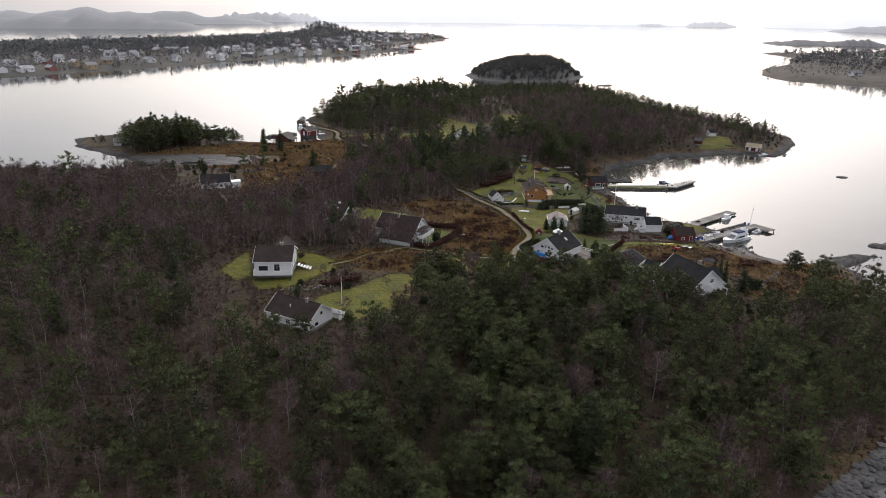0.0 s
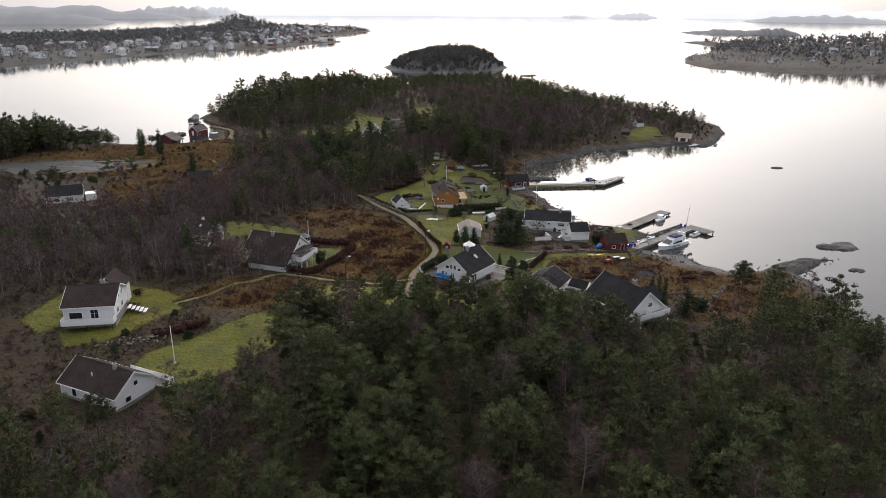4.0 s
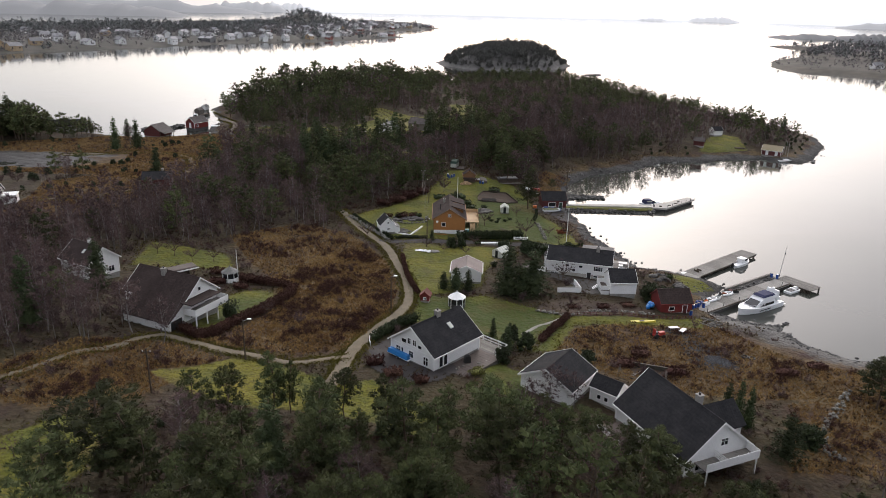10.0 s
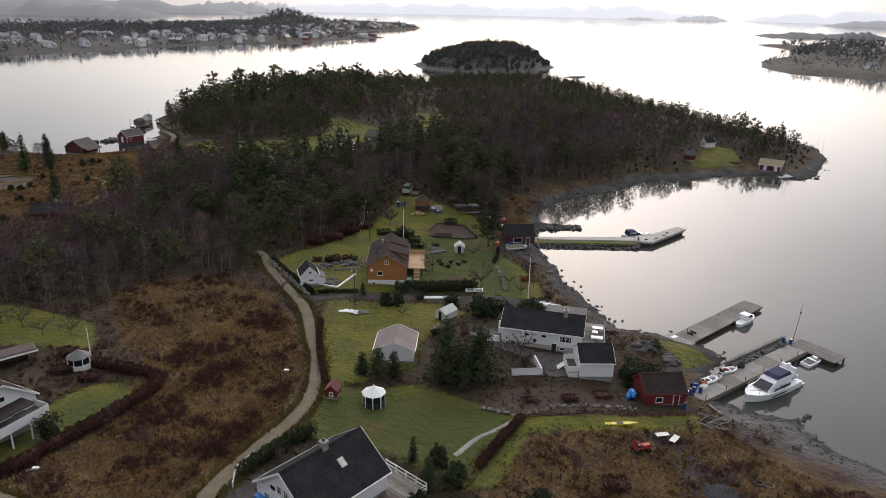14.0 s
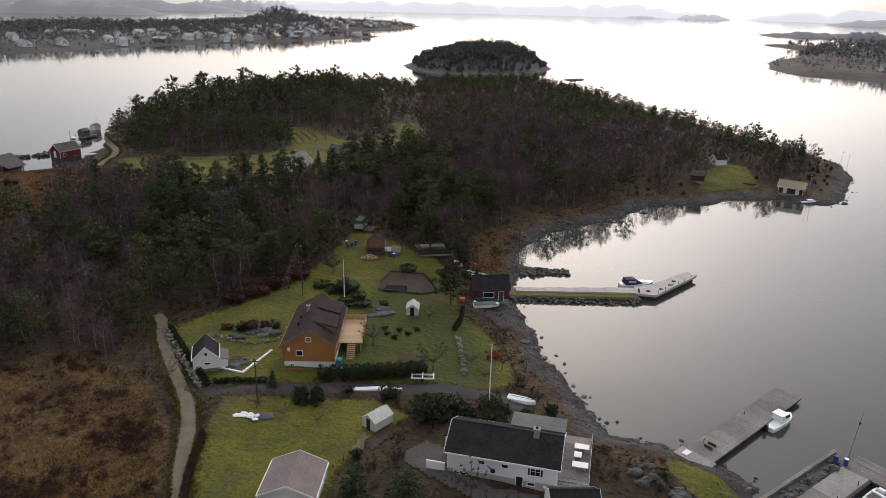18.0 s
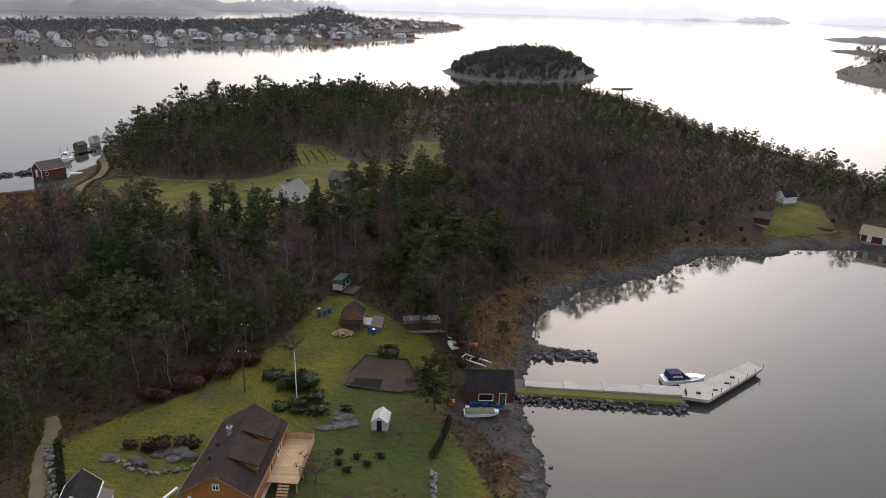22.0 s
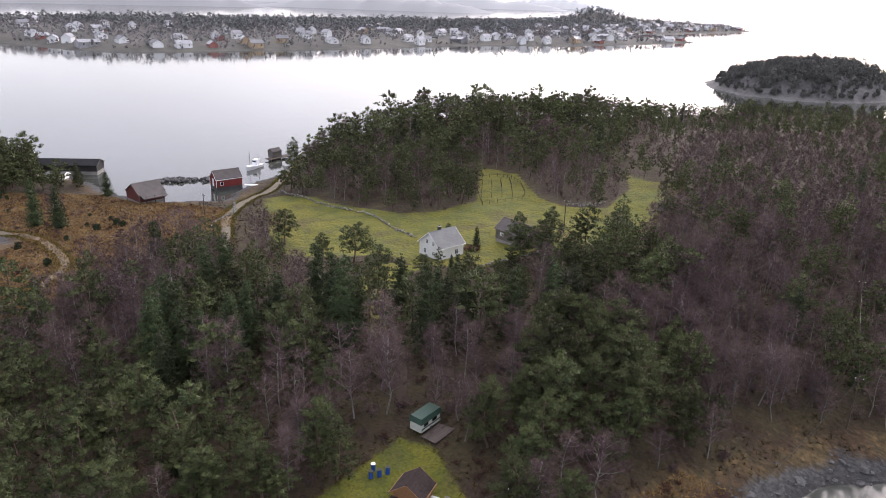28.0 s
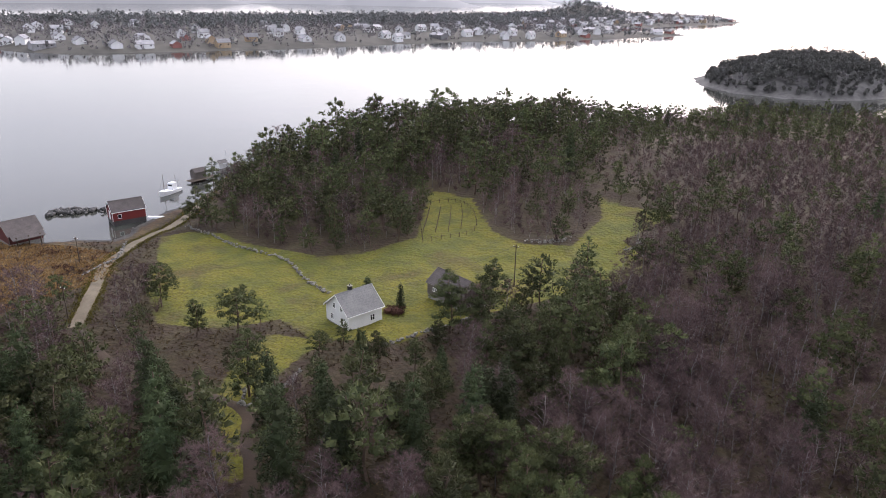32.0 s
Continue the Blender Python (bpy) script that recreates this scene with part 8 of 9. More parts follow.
def grow_forest():
    rnd = np.random.default_rng(5)
    step = 4.9
    xs, ys = np.arange(-200, 215, step), np.arange(-30, 725, step)
    X, Y = np.meshgrid(xs, ys)
    X, Y = (X + rnd.uniform(-1.9, 1.9, X.shape)).ravel(), (Y + rnd.uniform(-1.9, 1.9, Y.shape)).ravel()
    d = shore(X, Y, COAST + COAST_BACK)
    free = 1 - mask(X, Y, OPEN_GROUND, 2.0)
    heath = mask(X, Y, MOORS, 3.0)
    muddy = mask(X, Y, MUDS, 3.0)
    keep = (((X > -0.68 * Y - 8) & (Y > 58)) | (rnd.uniform(size=X.shape) < 0.35)) & (d > np.where((X > 70) & (X < 112) & (Y > 318) & (Y < 365), 9.0, 5.0)) & (free > 0.6) & (muddy < 0.3) & (mask(X, Y, [SHELF]) < 0.5)
    for hx, hy in HOUSE_SPOTS:
        keep &= (X - hx) ** 2 + (Y - hy) ** 2 > 8.5 ** 2
    for width, pts in ROADS.values():
        p = smooth_line(pts, 2.0)
        for q in p:
            keep &= (X - q[0]) ** 2 + (Y - q[1]) ** 2 > (width / 2 + 1.6) ** 2
    village = ((X > 5) & (X < 72) & (Y > 178) & (Y < 297)) | ((X >= 72) & (X < 90) & (Y > 186) & (Y < 302)) | ((X >= 90) & (Y > 192) & (Y < 302))
    village &= Y < 268 + 1.3 * (X - 5)
    keep &= ~((X < -62) & (X > -104) & (Y > 374) & (Y < 436))
    point = (X > 112) & (Y < 500)
    glade = mask(X, Y, GLADES, 1.0)
    zone = np.where(mask(X, Y, SPRUCE_WOODS, 1.0) > 0.5, 2, np.where(mask(X, Y, PINE_WOODS, 1.0) > 0.5, 3, np.where(mask(X, Y, BIRCH_WOODS, 1.0) > 0.5, 1, 0)))
    things = {k: [] for k in KINDS}
    for x, y, dd, he, vil, pt, gl, zn in zip(X[keep], Y[keep], d[keep], heath[keep], village[keep], point[keep], glade[keep], zone[keep]):
        u, size = rnd.uniform(), rnd.choice([0.70, 0.92, 1.05, 1.2]) * rnd.uniform(0.9, 1.1)
        big = 0.5 + 0.5 * float(rough(x, y, 26.0, 4.0))
        if he > 0.4:
            if x < -40 and u < 0.5 and rough(x, y, 15.0, 3.0) > 0.1:
                things["juniper_bush"].append((x, y, rnd.uniform(0.5, 1.0)))
            elif u < 0.2:
                things["bare_bush"].append((x, y, rnd.uniform(0.5, 1.1)))
            continue
        if gl > 0.5 or vil:
            if y < 178 and x < -8 and 0.45 < u < 0.80:
                things["birch_tree" if u < 0.60 else "bare_bush"].append((x, y, size * (0.55 if u < 0.60 else 1.1)))
            if u < (0.40 if gl > 0.5 and y < 176 else 0.26):
                things["bare_bush" if u < 0.19 else "juniper_bush"].append((x, y, rnd.uniform(0.6, 1.1)))
            continue
        if x < -84 and 346 < y < 402:
            if x < -116 and x > -182 and u < 0.88:
                things["spruce_tree" if u < 0.10 else "pine_tree"].append((x, y, size * (1.25 if -172 < x < -124 else 0.8)))
                things["pine_tree"].append((x + 2.4, y - 2.2, size * (1.05 if -172 < x < -124 else 0.7)))
            elif x < -84 and y < 372 and u < 0.92:
                things["spruce_tree" if u < 0.25 else "pine_tree" if u < 0.6 else "birch_tree"].append((x, y, size * 0.55))
            elif y < 374 and u < 0.75:
                things["bare_bush"].append((x, y, size))
            elif u > 0.86:
                things["juniper_bush"].append((x, y, 0.8))
            continue
        if x < -92 and 284 < y < 346:
            things["bare_bush" if u < 0.6 else "juniper_bush"].append((x, y, size))
            continue
        if y < 178 and x > -62:
            ever = 0.84 if x > -15 else 0.50
        elif y < 178:
            ever = 0.5
        elif 262 < y < 332 and x > -34:
            ever = 0.62
        elif y < 330 and x < 8:
            ever = 0.06 + 0.30 * (big > 0.72)
        elif y < 365:
            ever = 0.72
        elif x > 38 and y < 460:
            ever = 0.14 + 0.6 * (big > 0.60)
        elif y > 430:
            ever = 0.45 + 0.42 * (big > 0.35)
        else:
            ever = 0.5
        if zn:
            ever = (0.22, 0.86, 0.90)[zn - 1]
        if pt:
            size *= 0.75
        size *= 0.62 + 0.38 * min(1, dd / 14)
        if y > 430:
            size *= rnd.choice([0.85, 1.0, 1.22]) * (0.80 if x > 0 else 1.0)
        if x > 20 and y > 470:
            size *= 0.72
        if 312 < y < 352 and x < 40:
            size *= 1.15
        if -25 < x < 32 and 352 < y < 378:
            size *= 0.55
            if u > 0.45:
                continue
        if y > 690 or (pt and dd < 14 and u < 0.7):
            things["juniper_bush"].append((x, y, size))
        elif u < ever:
            firs = rnd.uniform() < (0.5 if zn == 2 else 0.03)
            things["spruce_tree" if firs else "pine_tree"].append((x, y, size))
        else:
            things["birch_tree"].append((x, y, size * 0.93))
            things["bare_bush"].append((x + 1.7, y + 1.2, size))
            if x > 40 and y > 335:
                things["birch_tree"].append((x + 2.2, y - 1.8, size * 0.85))
                things["bare_bush"].append((x - 1.8, y - 1.6, 1.0))
            if 180 < y < 345 and x < 12:
                things["birch_tree"].append((x + 2.3, y - 2.0, size * 0.75))
                things["bare_bush"].append((x - 1.5, y - 1.0, size * rnd.uniform(0.7, 1.2)))
    track = smooth_line([(5, 75), (20, 130), (35, 190), (48, 260), (55, 330), (30, 380)], 8.0)
    for kind, spots in things.items():
        spots.sort(key=lambda s: np.min((track[:, 0] - s[0]) ** 2 + (track[:, 1] - s[1]) ** 2))
        near = 170 if "tree" in kind else 70
        for x, y, s in spots[:near]:
            plant(kind, x, y, s, rnd.uniform(0, 360), int(rnd.integers(4)), slim=rnd.uniform(0.85, 1.15))
        far = spots[near:]
        if not far:
            continue
        for which, material, name, text in ((0, KINDS[kind][1], "far_trunks", "trunks of the farther woods"), (1, KINDS[kind][2], "far_crowns", "crowns of the farther woods")):
            items = []
            for i, (x, y, s) in enumerate(far):
                v, f = (LIGHT if i < 900 and y < 470 else FAR)[kind][i % 4][which]
                a = i * 2.399
                c, n = math.cos(a), math.sin(a)
                w = v @ np.array([[c, n, 0], [-n, c, 0], [0, 0, 1]]) * s
                items.append((w + np.array([x, y, 0.0]), f))
            heights = ground(np.array([q[0] for q in far]), np.array([q[1] for q in far]))
            for (v, f), zz in zip(items, heights):
                v[:, 2] += zz - 0.05
            me = mesh_from(name, *merge(items), material)
            shade = np.repeat((np.arange(len(items)) * 0.618) % 1.0, [len(q[0]) for q in items])
            me.attributes.new("tint", "FLOAT", "POINT").data.foreach_set("value", shade.astype(np.float32))
            tagged(new(name, me), text + ": " + KINDS[kind][3], "woods", kind="stuff")
        print(kind, len(spots))


for i, (kind, x, y, s, slim) in enumerate(FIXED_TREES):
    plant(kind, x, y, s, i * 77, i, slim=slim)
grow_forest()


# ---- hedges, walls, fences, garden plants ----
leafy("hedge", [(36.6, 256.2), (44, 257.2), (51.5, 258.8)], 2.0, 1.9, HEDGE, "dense dark green clipped hedge along the lane", seed=2, dens=46)
leafy("hedge", [(21.5, 253.2), (28.5, 253.6)], 0.8, 0.7, HEDGE, "low dark green hedge beside the lane", seed=3)
leafy("hedge", [(-8, 195.5), (-3.5, 192.8), (0, 201), (5, 215), (1, 219), (-6, 221)], 1.7, 1.4, COPPER, "bare red-brown beech hedge round the garden", seed=4)
leafy("hedge", [(22.8, 195), (25.5, 200), (29, 204.5)], 1.3, 1.5, HEDGE, "green hedge between the road and the yard", seed=5)
leafy("hedge", [(50, 199), (53, 205), (56.2, 211)], 0.9, 1.1, COPPER, "dark bare hedge beside the garden path", seed=6)
leafy("hedge", [(9, 269.5), (13.8, 262.5), (20.6, 252.5)], 0.7, 0.9, HEDGE, "narrow hedge behind the roadside wall", seed=7)
leafy("hedge", [(56.6, 274), (57.6, 278), (58.2, 283)], 0.6, 1.0, HEDGE, "narrow hedge beside the stone wall", seed=8)
leafy("hedge", [(28.5, 218), (25.5, 230), (24, 240)], 0.8, 0.9, COPPER, "low scrubby hedge along the gravel road", seed=9)
leafy("flower_shrub", [(62.2, 265.6), (63.8, 266.4)], 1.6, 0.9, RUST, "round rust-red shrub on the shore lawn", "shrub", 10)
leafy("flower_shrub", [(38.4, 184.6), (39.6, 185.4)], 1.4, 0.8, mat("yellow_green_shrub", (0.09, 0.09, 0.015), (0.14, 0.135, 0.025), 0.8, 2, bump=0, islands=0.4), "yellow-green shrub beside the rockery", "shrub", 11)
for i, (x, y, w, h) in enumerate(((33.4, 286.6, 2.2, 1.3), (39.6, 281.8, 3.0, 0.8), (37.0, 281.2, 2.0, 0.7), (30.8, 289.6, 1.2, 0.6), (47.2, 299.4, 1.8, 0.7), (25.8, 271.6, 1.2, 1.0), (20.5, 270.2, 1.4, 1.1), (44.0, 236.6, 1.0, 1.2),
                                  (36.0, 287.4, 4.0, 2.2), (31.0, 289.2, 3.2, 0.9), (33.0, 288.2, 2.0, 0.8), (34.5, 281.6, 2.4, 0.8), (36.5, 282.6, 2.4, 0.9), (38.6, 284.2, 2.6, 1.4), (47.0, 298.6, 3.2, 1.0), (59.0, 298.0, 1.6, 1.5), (41.0, 252.6, 1.4, 0.8), (43.5, 282.5, 1.4, 0.7), (55.8, 249.2, 3.2, 2.0), (61.4, 249.6, 3.0, 2.2), (66.4, 247.6, 1.6, 1.2), (47.0, 251.6, 2.6, 1.8), (78.6, 226.4, 3.6, 1.8), (76.0, 228.4, 2.8, 1.5), (82.0, 236.0, 1.6, 1.0), (53.4, 251.0, 2.4, 1.0))):
    leafy("garden_shrub", [(x - w * 0.25, y), (x + w * 0.25, y + 0.2)], w * 0.8, h, HEDGE, "dense evergreen garden shrub", "shrub", 60 + i)
for i, (x, y, w, h) in enumerate(((-25, 159.5, 3.0, 1.4), (-23, 161.5, 3.2, 1.4), (-27.5, 158.0, 2.6, 1.2), (-21, 163.0, 2.6, 1.3), (-37.5, 177.0, 1.3, 1.2), (-36.0, 170.0, 2.0, 1.1), (18.0, 270.6, 1.8, 0.9), (5.0, 384.6, 4.0, 1.0), (12.5, 386.6, 3.2, 1.1), (3.0, 388.4, 3.0, 1.0),
                                  (47.4, 299.6, 2.2, 0.6), (66.0, 197.0, 3.0, 1.2), (63.0, 193.0, 3.0, 1.0), (70.0, 191.0, 3.4, 1.2), (88.0, 193.0, 3.4, 1.1), (95.0, 197.0, 3.0, 0.8), (19.0, 286.0, 5.0, 1.8), (22.5, 289.5, 5.0, 2.0), (26.0, 293.0, 4.0, 1.6), (15.5, 282.5, 4.0, 1.5), (21.5, 270.8, 3.0, 1.2), (24.5, 272.0, 2.4, 1.0), (-12.0, 224.0, 3.0, 1.2), (-5.0, 216.5, 2.6, 1.0), (-10.0, 218.0, 3.0, 1.0), (64.0, 217.0, 2.2, 0.7), (58.0, 216.0, 2.0, 0.6), (69.0, 218.5, 2.4, 0.7), (24.0, 186.0, 2.6, 1.3), (27.0, 182.4, 2.6, 1.2), (31.0, 180.6, 2.0, 1.1))):
    leafy("brown_shrub", [(x - w * 0.25, y), (x + w * 0.25, y + 0.3)], w * 0.8, h, COPPER, "dense bare red-brown winter shrub", "shrub", 90 + i)
leafy("conical_yew", [(-33.0, 150.5), (-32.6, 150.5)], 1.4, 2.6, SPRUCE, "dark upright yew below the lawn", "shrub", 130)
leafy("round_tree_crown", [(-2.4, 201), (-1.6, 201)], 2.6, 3.4, HEDGE, "dark round-crowned evergreen beside the hedge", "shrub", 131)

stone_wall([(8, 269.5), (13, 262), (19.8, 251.4)], 0.8, 0.7, "low grey dry-stone wall along the gravel road", 1)
stone_wall([(57, 271.5), (57.6, 265), (58, 258.6)], 0.7, 0.5, "low stone wall dividing the shore lawn", 2)
stone_wall([(51, 213.6), (56, 212), (61, 214.6), (67, 215.6), (73, 215.8)], 0.5, 0.4, "low stone edging of the kitchen garden", 3, 2.4)
stone_wall([(-62, 413), (-50, 409), (-37, 405), (-23, 402), (-12, 394), (-3, 389)], 0.7, 0.5, "old mossy stone wall across the field", 4, 1.7)
stone_wall([(6, 355), (9, 350.5), (11, 356), (10, 362)], 0.6, 0.5, "mossy stone terrace wall", 5, 2.0)
stone_wall([(17, 374), (22.5, 384), (27, 393)], 0.5, 0.4, "low stone wall behind the farmhouse", 6, 2.0)
stone_wall([(36.5, 186), (39, 187.6), (41.5, 190)], 1.6, 0.3, "rockery of pale stones beside the patio", 7, 3.4)
stone_wall([(-36, 154.5), (-31, 155.5), (-27, 156.5)], 3.0, 0.5, "bank of grey boulders below the house", 8, 3.0)
stone_wall([(22, 432), (28, 434), (30, 437)], 1.8, 0.5, "heap of cleared field stones", 9, 3.0)
stone_wall([(43, 434), (46, 437), (45, 441)], 1.4, 0.5, "heap of cleared field stones at the wood's edge", 10, 3.0)
stone_wall([(95, 188), (91, 183), (87.3, 178.8), (84, 173.5), (84.5, 169.5)], 1.2, 0.5, "tumbled stone wall down to the shore", 11, 2.4)
stone_wall([(-66, 398), (-58, 388), (-56, 378)], 0.6, 0.4, "low stone wall along the harbour moor", 12, 2.0)
stone_wall([(17.5, 267.8), (22, 266.2), (27.5, 268.5), (28, 273)], 0.5, 0.3, "stone edging of the rock garden", 13, 2.0)
fence([(57, 212.3), (68, 213.6), (80, 214.8)], 0.7, "row of red-brown garden posts with rails", DARKRED, 1.2)
fence([(0, 423), (8, 433), (2, 448), (-6, 455), (-12, 448), (-6, 434), (0, 423)], 1.1, "dark post-and-wire fence round the berry rows", gap=2.0, rails=1)
for k in range(4):
    fence([(-2.5 + k * 2.4, 428 + k * 2.0), (-6 + k * 2.3, 437 + k * 2.2), (-9.5 + k * 2.2, 446 + k * 2.0)], 1.0, "row of berry bushes tied to posts", gap=1.4, rails=2)
fence([(22.5, 192.5), (22.0, 196.0), (23.2, 199)], 0.8, "short white fence beside the yard", TRIM, 1.2, 2, 0.06)
fence([(29, 401), (33, 404), (36, 410)], 1.0, "thin fence behind the barn", gap=2.0, rails=1)


def fruit_tree(x, y, s, seed, label):
    """A crooked bare fruit tree."""
    rr = np.random.default_rng(seed)
    t = base("fruit_tree", x, y, gz(x, y), 0, label, "tree", "fruit trees")
    wood, ends = [limb((0, 0, -0.2), (0.1, 0, 1.3), 0.12)], []
    for i in range(9):
        a = i * 0.7 + rr.uniform(-0.3, 0.3)
        m = np.array([math.cos(a) * 0.9, math.sin(a) * 0.9, 1.7 + rr.uniform(-0.2, 0.4)])
        e = m + np.array([math.cos(a + 0.4) * 0.8, math.sin(a + 0.4) * 0.8, rr.uniform(0.2, 0.9)])
        wood += [limb((0.05, 0, 1.0), m * 1.05, 0.07), limb(m, e, 0.045)]
        ends += [m, (m + e) / 2, e]
    for name, g, mm in (("trunk", merge(wood), BARK), ("crown", tri_cloud(rr, ends, 16, 0.55, 0.03, 0.5), TWIG)):
        p = new(name, mesh_from(name, *g, mm))
        p.parent = t
        p.scale = (s, s, s)


for i, (x, y, s) in enumerate(((43, 267, 1.3), (53, 259.8, 1.5), (52, 277, 0.9), (61, 258, 0.8), (59, 262, 0.9), (32, 295, 1.2), (41, 303, 0.8), (-19, 230, 1.0), (-24, 233, 1.1), (-15, 231, 0.9), (-28, 234, 1.0), (-21, 237, 1.0), (40, 251, 0.9), (36, 250, 0.8),
                               (-13, 159, 0.8), (62, 199, 1.2), (3, 205, 0.8), (10, 200, 0.8), (29, 247, 0.9), (33, 245, 0.7), (58, 230, 1.4), (66, 256, 1.0), (64, 262, 1.1), (38, 244, 0.6), (14.5, 252.5, 1.3))):
    fruit_tree(x, y, s, 200 + i, "crooked bare fruit tree on the lawn")
for i, (x, y) in enumerate(((45, 271), (47, 272.5), (46.4, 269.5), (48.6, 271), (50, 273), (44.4, 273.4))):
    leafy("clipped_box_bush", [(x - 0.15, y), (x + 0.15, y)], 0.6, 0.5, HEDGE, "small clipped box bush on the lawn", "shrub", 160 + i)


def ground_tufts():
    """Grass tussocks and heather on the moors, and leaf litter tufts under the trees."""
    rnd = np.random.default_rng(77)
    for name, polys, count, material, ln, wd, label in (("moor_tussocks", MOORS, 52000, TUSSOCK, 0.38, 0.075, "dry yellow-brown grass tussocks on the moor"), ("moor_heather", MOORS, 12000, HEATHER, 0.36, 0.11, "dark heather clumps on the moor")):
        xs, ys = [], []
        for p in polys:
            x0, x1, y0, y1 = min(q[0] for q in p), max(q[0] for q in p), min(q[1] for q in p), max(q[1] for q in p)
            k = int(count * (x1 - x0) * (y1 - y0) / 9000) + 60
            x, y = rnd.uniform(x0, x1, k), rnd.uniform(y0, y1, k)
            ok = (shore(x, y, p) > 0.3) & (rough(x, y, 7.0, 1.0 if wd < 0.1 else 2.2) > (-0.75 if wd < 0.1 else -0.1)) & (mask(x, y, MUDS, 2.0) < 0.3) & (mask(x, y, LAWNS + LAWNS_NORTH, 1.0) < 0.3)
            xs.append(x[ok]), ys.append(y[ok])
        x, y = np.concatenate(xs), np.concatenate(ys)
        c = np.stack([x, y, ground(x, y) + 0.10], -1)
        v, f = tri_cloud(rnd, c, 7, ln, wd, 0.8)
        tagged(new(name, mesh_from(name, v, f, material)), label, "grass", kind="stuff")
    x, y = rnd.uniform(-90, 125, 70000), rnd.uniform(70, 400, 70000)
    ok = (shore(x, y, COAST + COAST_BACK) > 4) & (mask(x, y, LAWNS + LAWNS_NORTH, 1.0) < 0.2) & (mask(x, y, MOORS, 1.0) < 0.2) & (rough(x, y, 11.0, 3.0) > -0.3)
    for width, pts in ROADS.values():
        for q in smooth_line(pts, 2.0):
            ok &= (x - q[0]) ** 2 + (y - q[1]) ** 2 > (width / 2 + 0.7) ** 2
    for h in HOUSE_SPOTS:
        ok &= (x - h[0]) ** 2 + (y - h[1]) ** 2 > 6.0 ** 2
    c = np.stack([x[ok], y[ok], ground(x[ok], y[ok]) + 0.10], -1)
    v, f = tri_cloud(rnd, c, 5, 0.50, 0.13, 0.6)
    tagged(new("undergrowth", mesh_from("undergrowth", v, f, UNDERGROWTH)), "brown undergrowth of heather and dead bracken", "undergrowth", kind="stuff")


UNDERGROWTH = mat("dead_bracken", (0.050, 0.036, 0.020), (0.095, 0.068, 0.036), 0.9, 0.6, bump=0, islands=0.5, coarse=0.08, wet=0.1)
VERGE = mat("verge_grass", (0.085, 0.080, 0.016), (0.135, 0.112, 0.028), 0.9, 0.6, bump=0, islands=0.4, coarse=0.1, wet=0.1, thin=0.3)


def verge_grass():
    """Rough yellow grass along the edges of the roads and lawns."""
    rnd = np.random.default_rng(79)
    spots = []
    for name in ("gravel_road", "gravel_lane", "harbour_road", "moor_path"):
        width, pts = ROADS[name]
        p = smooth_line(pts, 0.06)
        way = np.gradient(p, axis=0)
        way /= np.linalg.norm(way, axis=1)[:, None] + 1e-9
        side = np.stack([-way[:, 1], way[:, 0]], -1)
        for s in (-1, 1):
            spots.append(p + side * (s * (width / 2 + np.abs(rnd.normal(0, 0.75, len(p))) - 0.22))[:, None])
    for poly in LAWNS:
        p = smooth_line(poly + poly[:1], 0.25)
        spots.append(p + rnd.normal(0, 0.45, p.shape))
    q = np.concatenate(spots)
    c = np.stack([q[:, 0], q[:, 1], ground(q[:, 0], q[:, 1]) + 0.06], -1)
    tagged(new("verge_grass", mesh_from("verge_grass", *tri_cloud(rnd, c, 6, 0.34, 0.08, 0.9), VERGE)), "rough yellow grass along roads and lawns", "grass", kind="stuff")


SHRUBS = [bush(seed + 31, 0.24)[1] for seed in range(4)]


def moor_shrubs():
    """Low bare red-brown shrubs in drifts over the moors."""
    rnd = np.random.default_rng(78)
    items = []
    for p, gap in zip(MOORS, (0.85, 1.2, 2.0, 1.1, 1.1, 1.1, 0.95, 1.2, 1.8)):
        x0, x1, y0, y1 = min(q[0] for q in p), max(q[0] for q in p), min(q[1] for q in p), max(q[1] for q in p)
        k = int((x1 - x0) * (y1 - y0) / gap ** 2)
        x, y = rnd.uniform(x0, x1, k), rnd.uniform(y0, y1, k)
        ok = (shore(x, y, p) > 0.5) & (rough(x, y, 7.0, 5.0) + rnd.normal(0, 0.2, k) > 0.22) & (mask(x, y, MUDS, 2.0) < 0.3) & (mask(x, y, OPEN_GROUND, 1.0) < 0.3)
        for width, pts in ROADS.values():
            for q in smooth_line(pts, 2.0):
                ok &= (x - q[0]) ** 2 + (y - q[1]) ** 2 > (width / 2 + 1.2) ** 2
        z = ground(x, y)
        for i in np.nonzero(ok)[0]:
            v, f = SHRUBS[i % 4]
            a, s = i * 2.399, rnd.uniform(0.22, 0.62)
            c, n = math.cos(a), math.sin(a)
            items.append((v @ np.array([[c, n, 0], [-n, c, 0], [0, 0, 0.8]]) * s * 1.2 + np.array([x[i], y[i], z[i] - 0.1]), f))
    tagged(new("moor_shrubs", mesh_from("moor_shrubs", *merge(items), COPPER)), "low bare red-brown shrubs on the moor", "shrub", kind="stuff")
    print("moor shrubs", len(items))


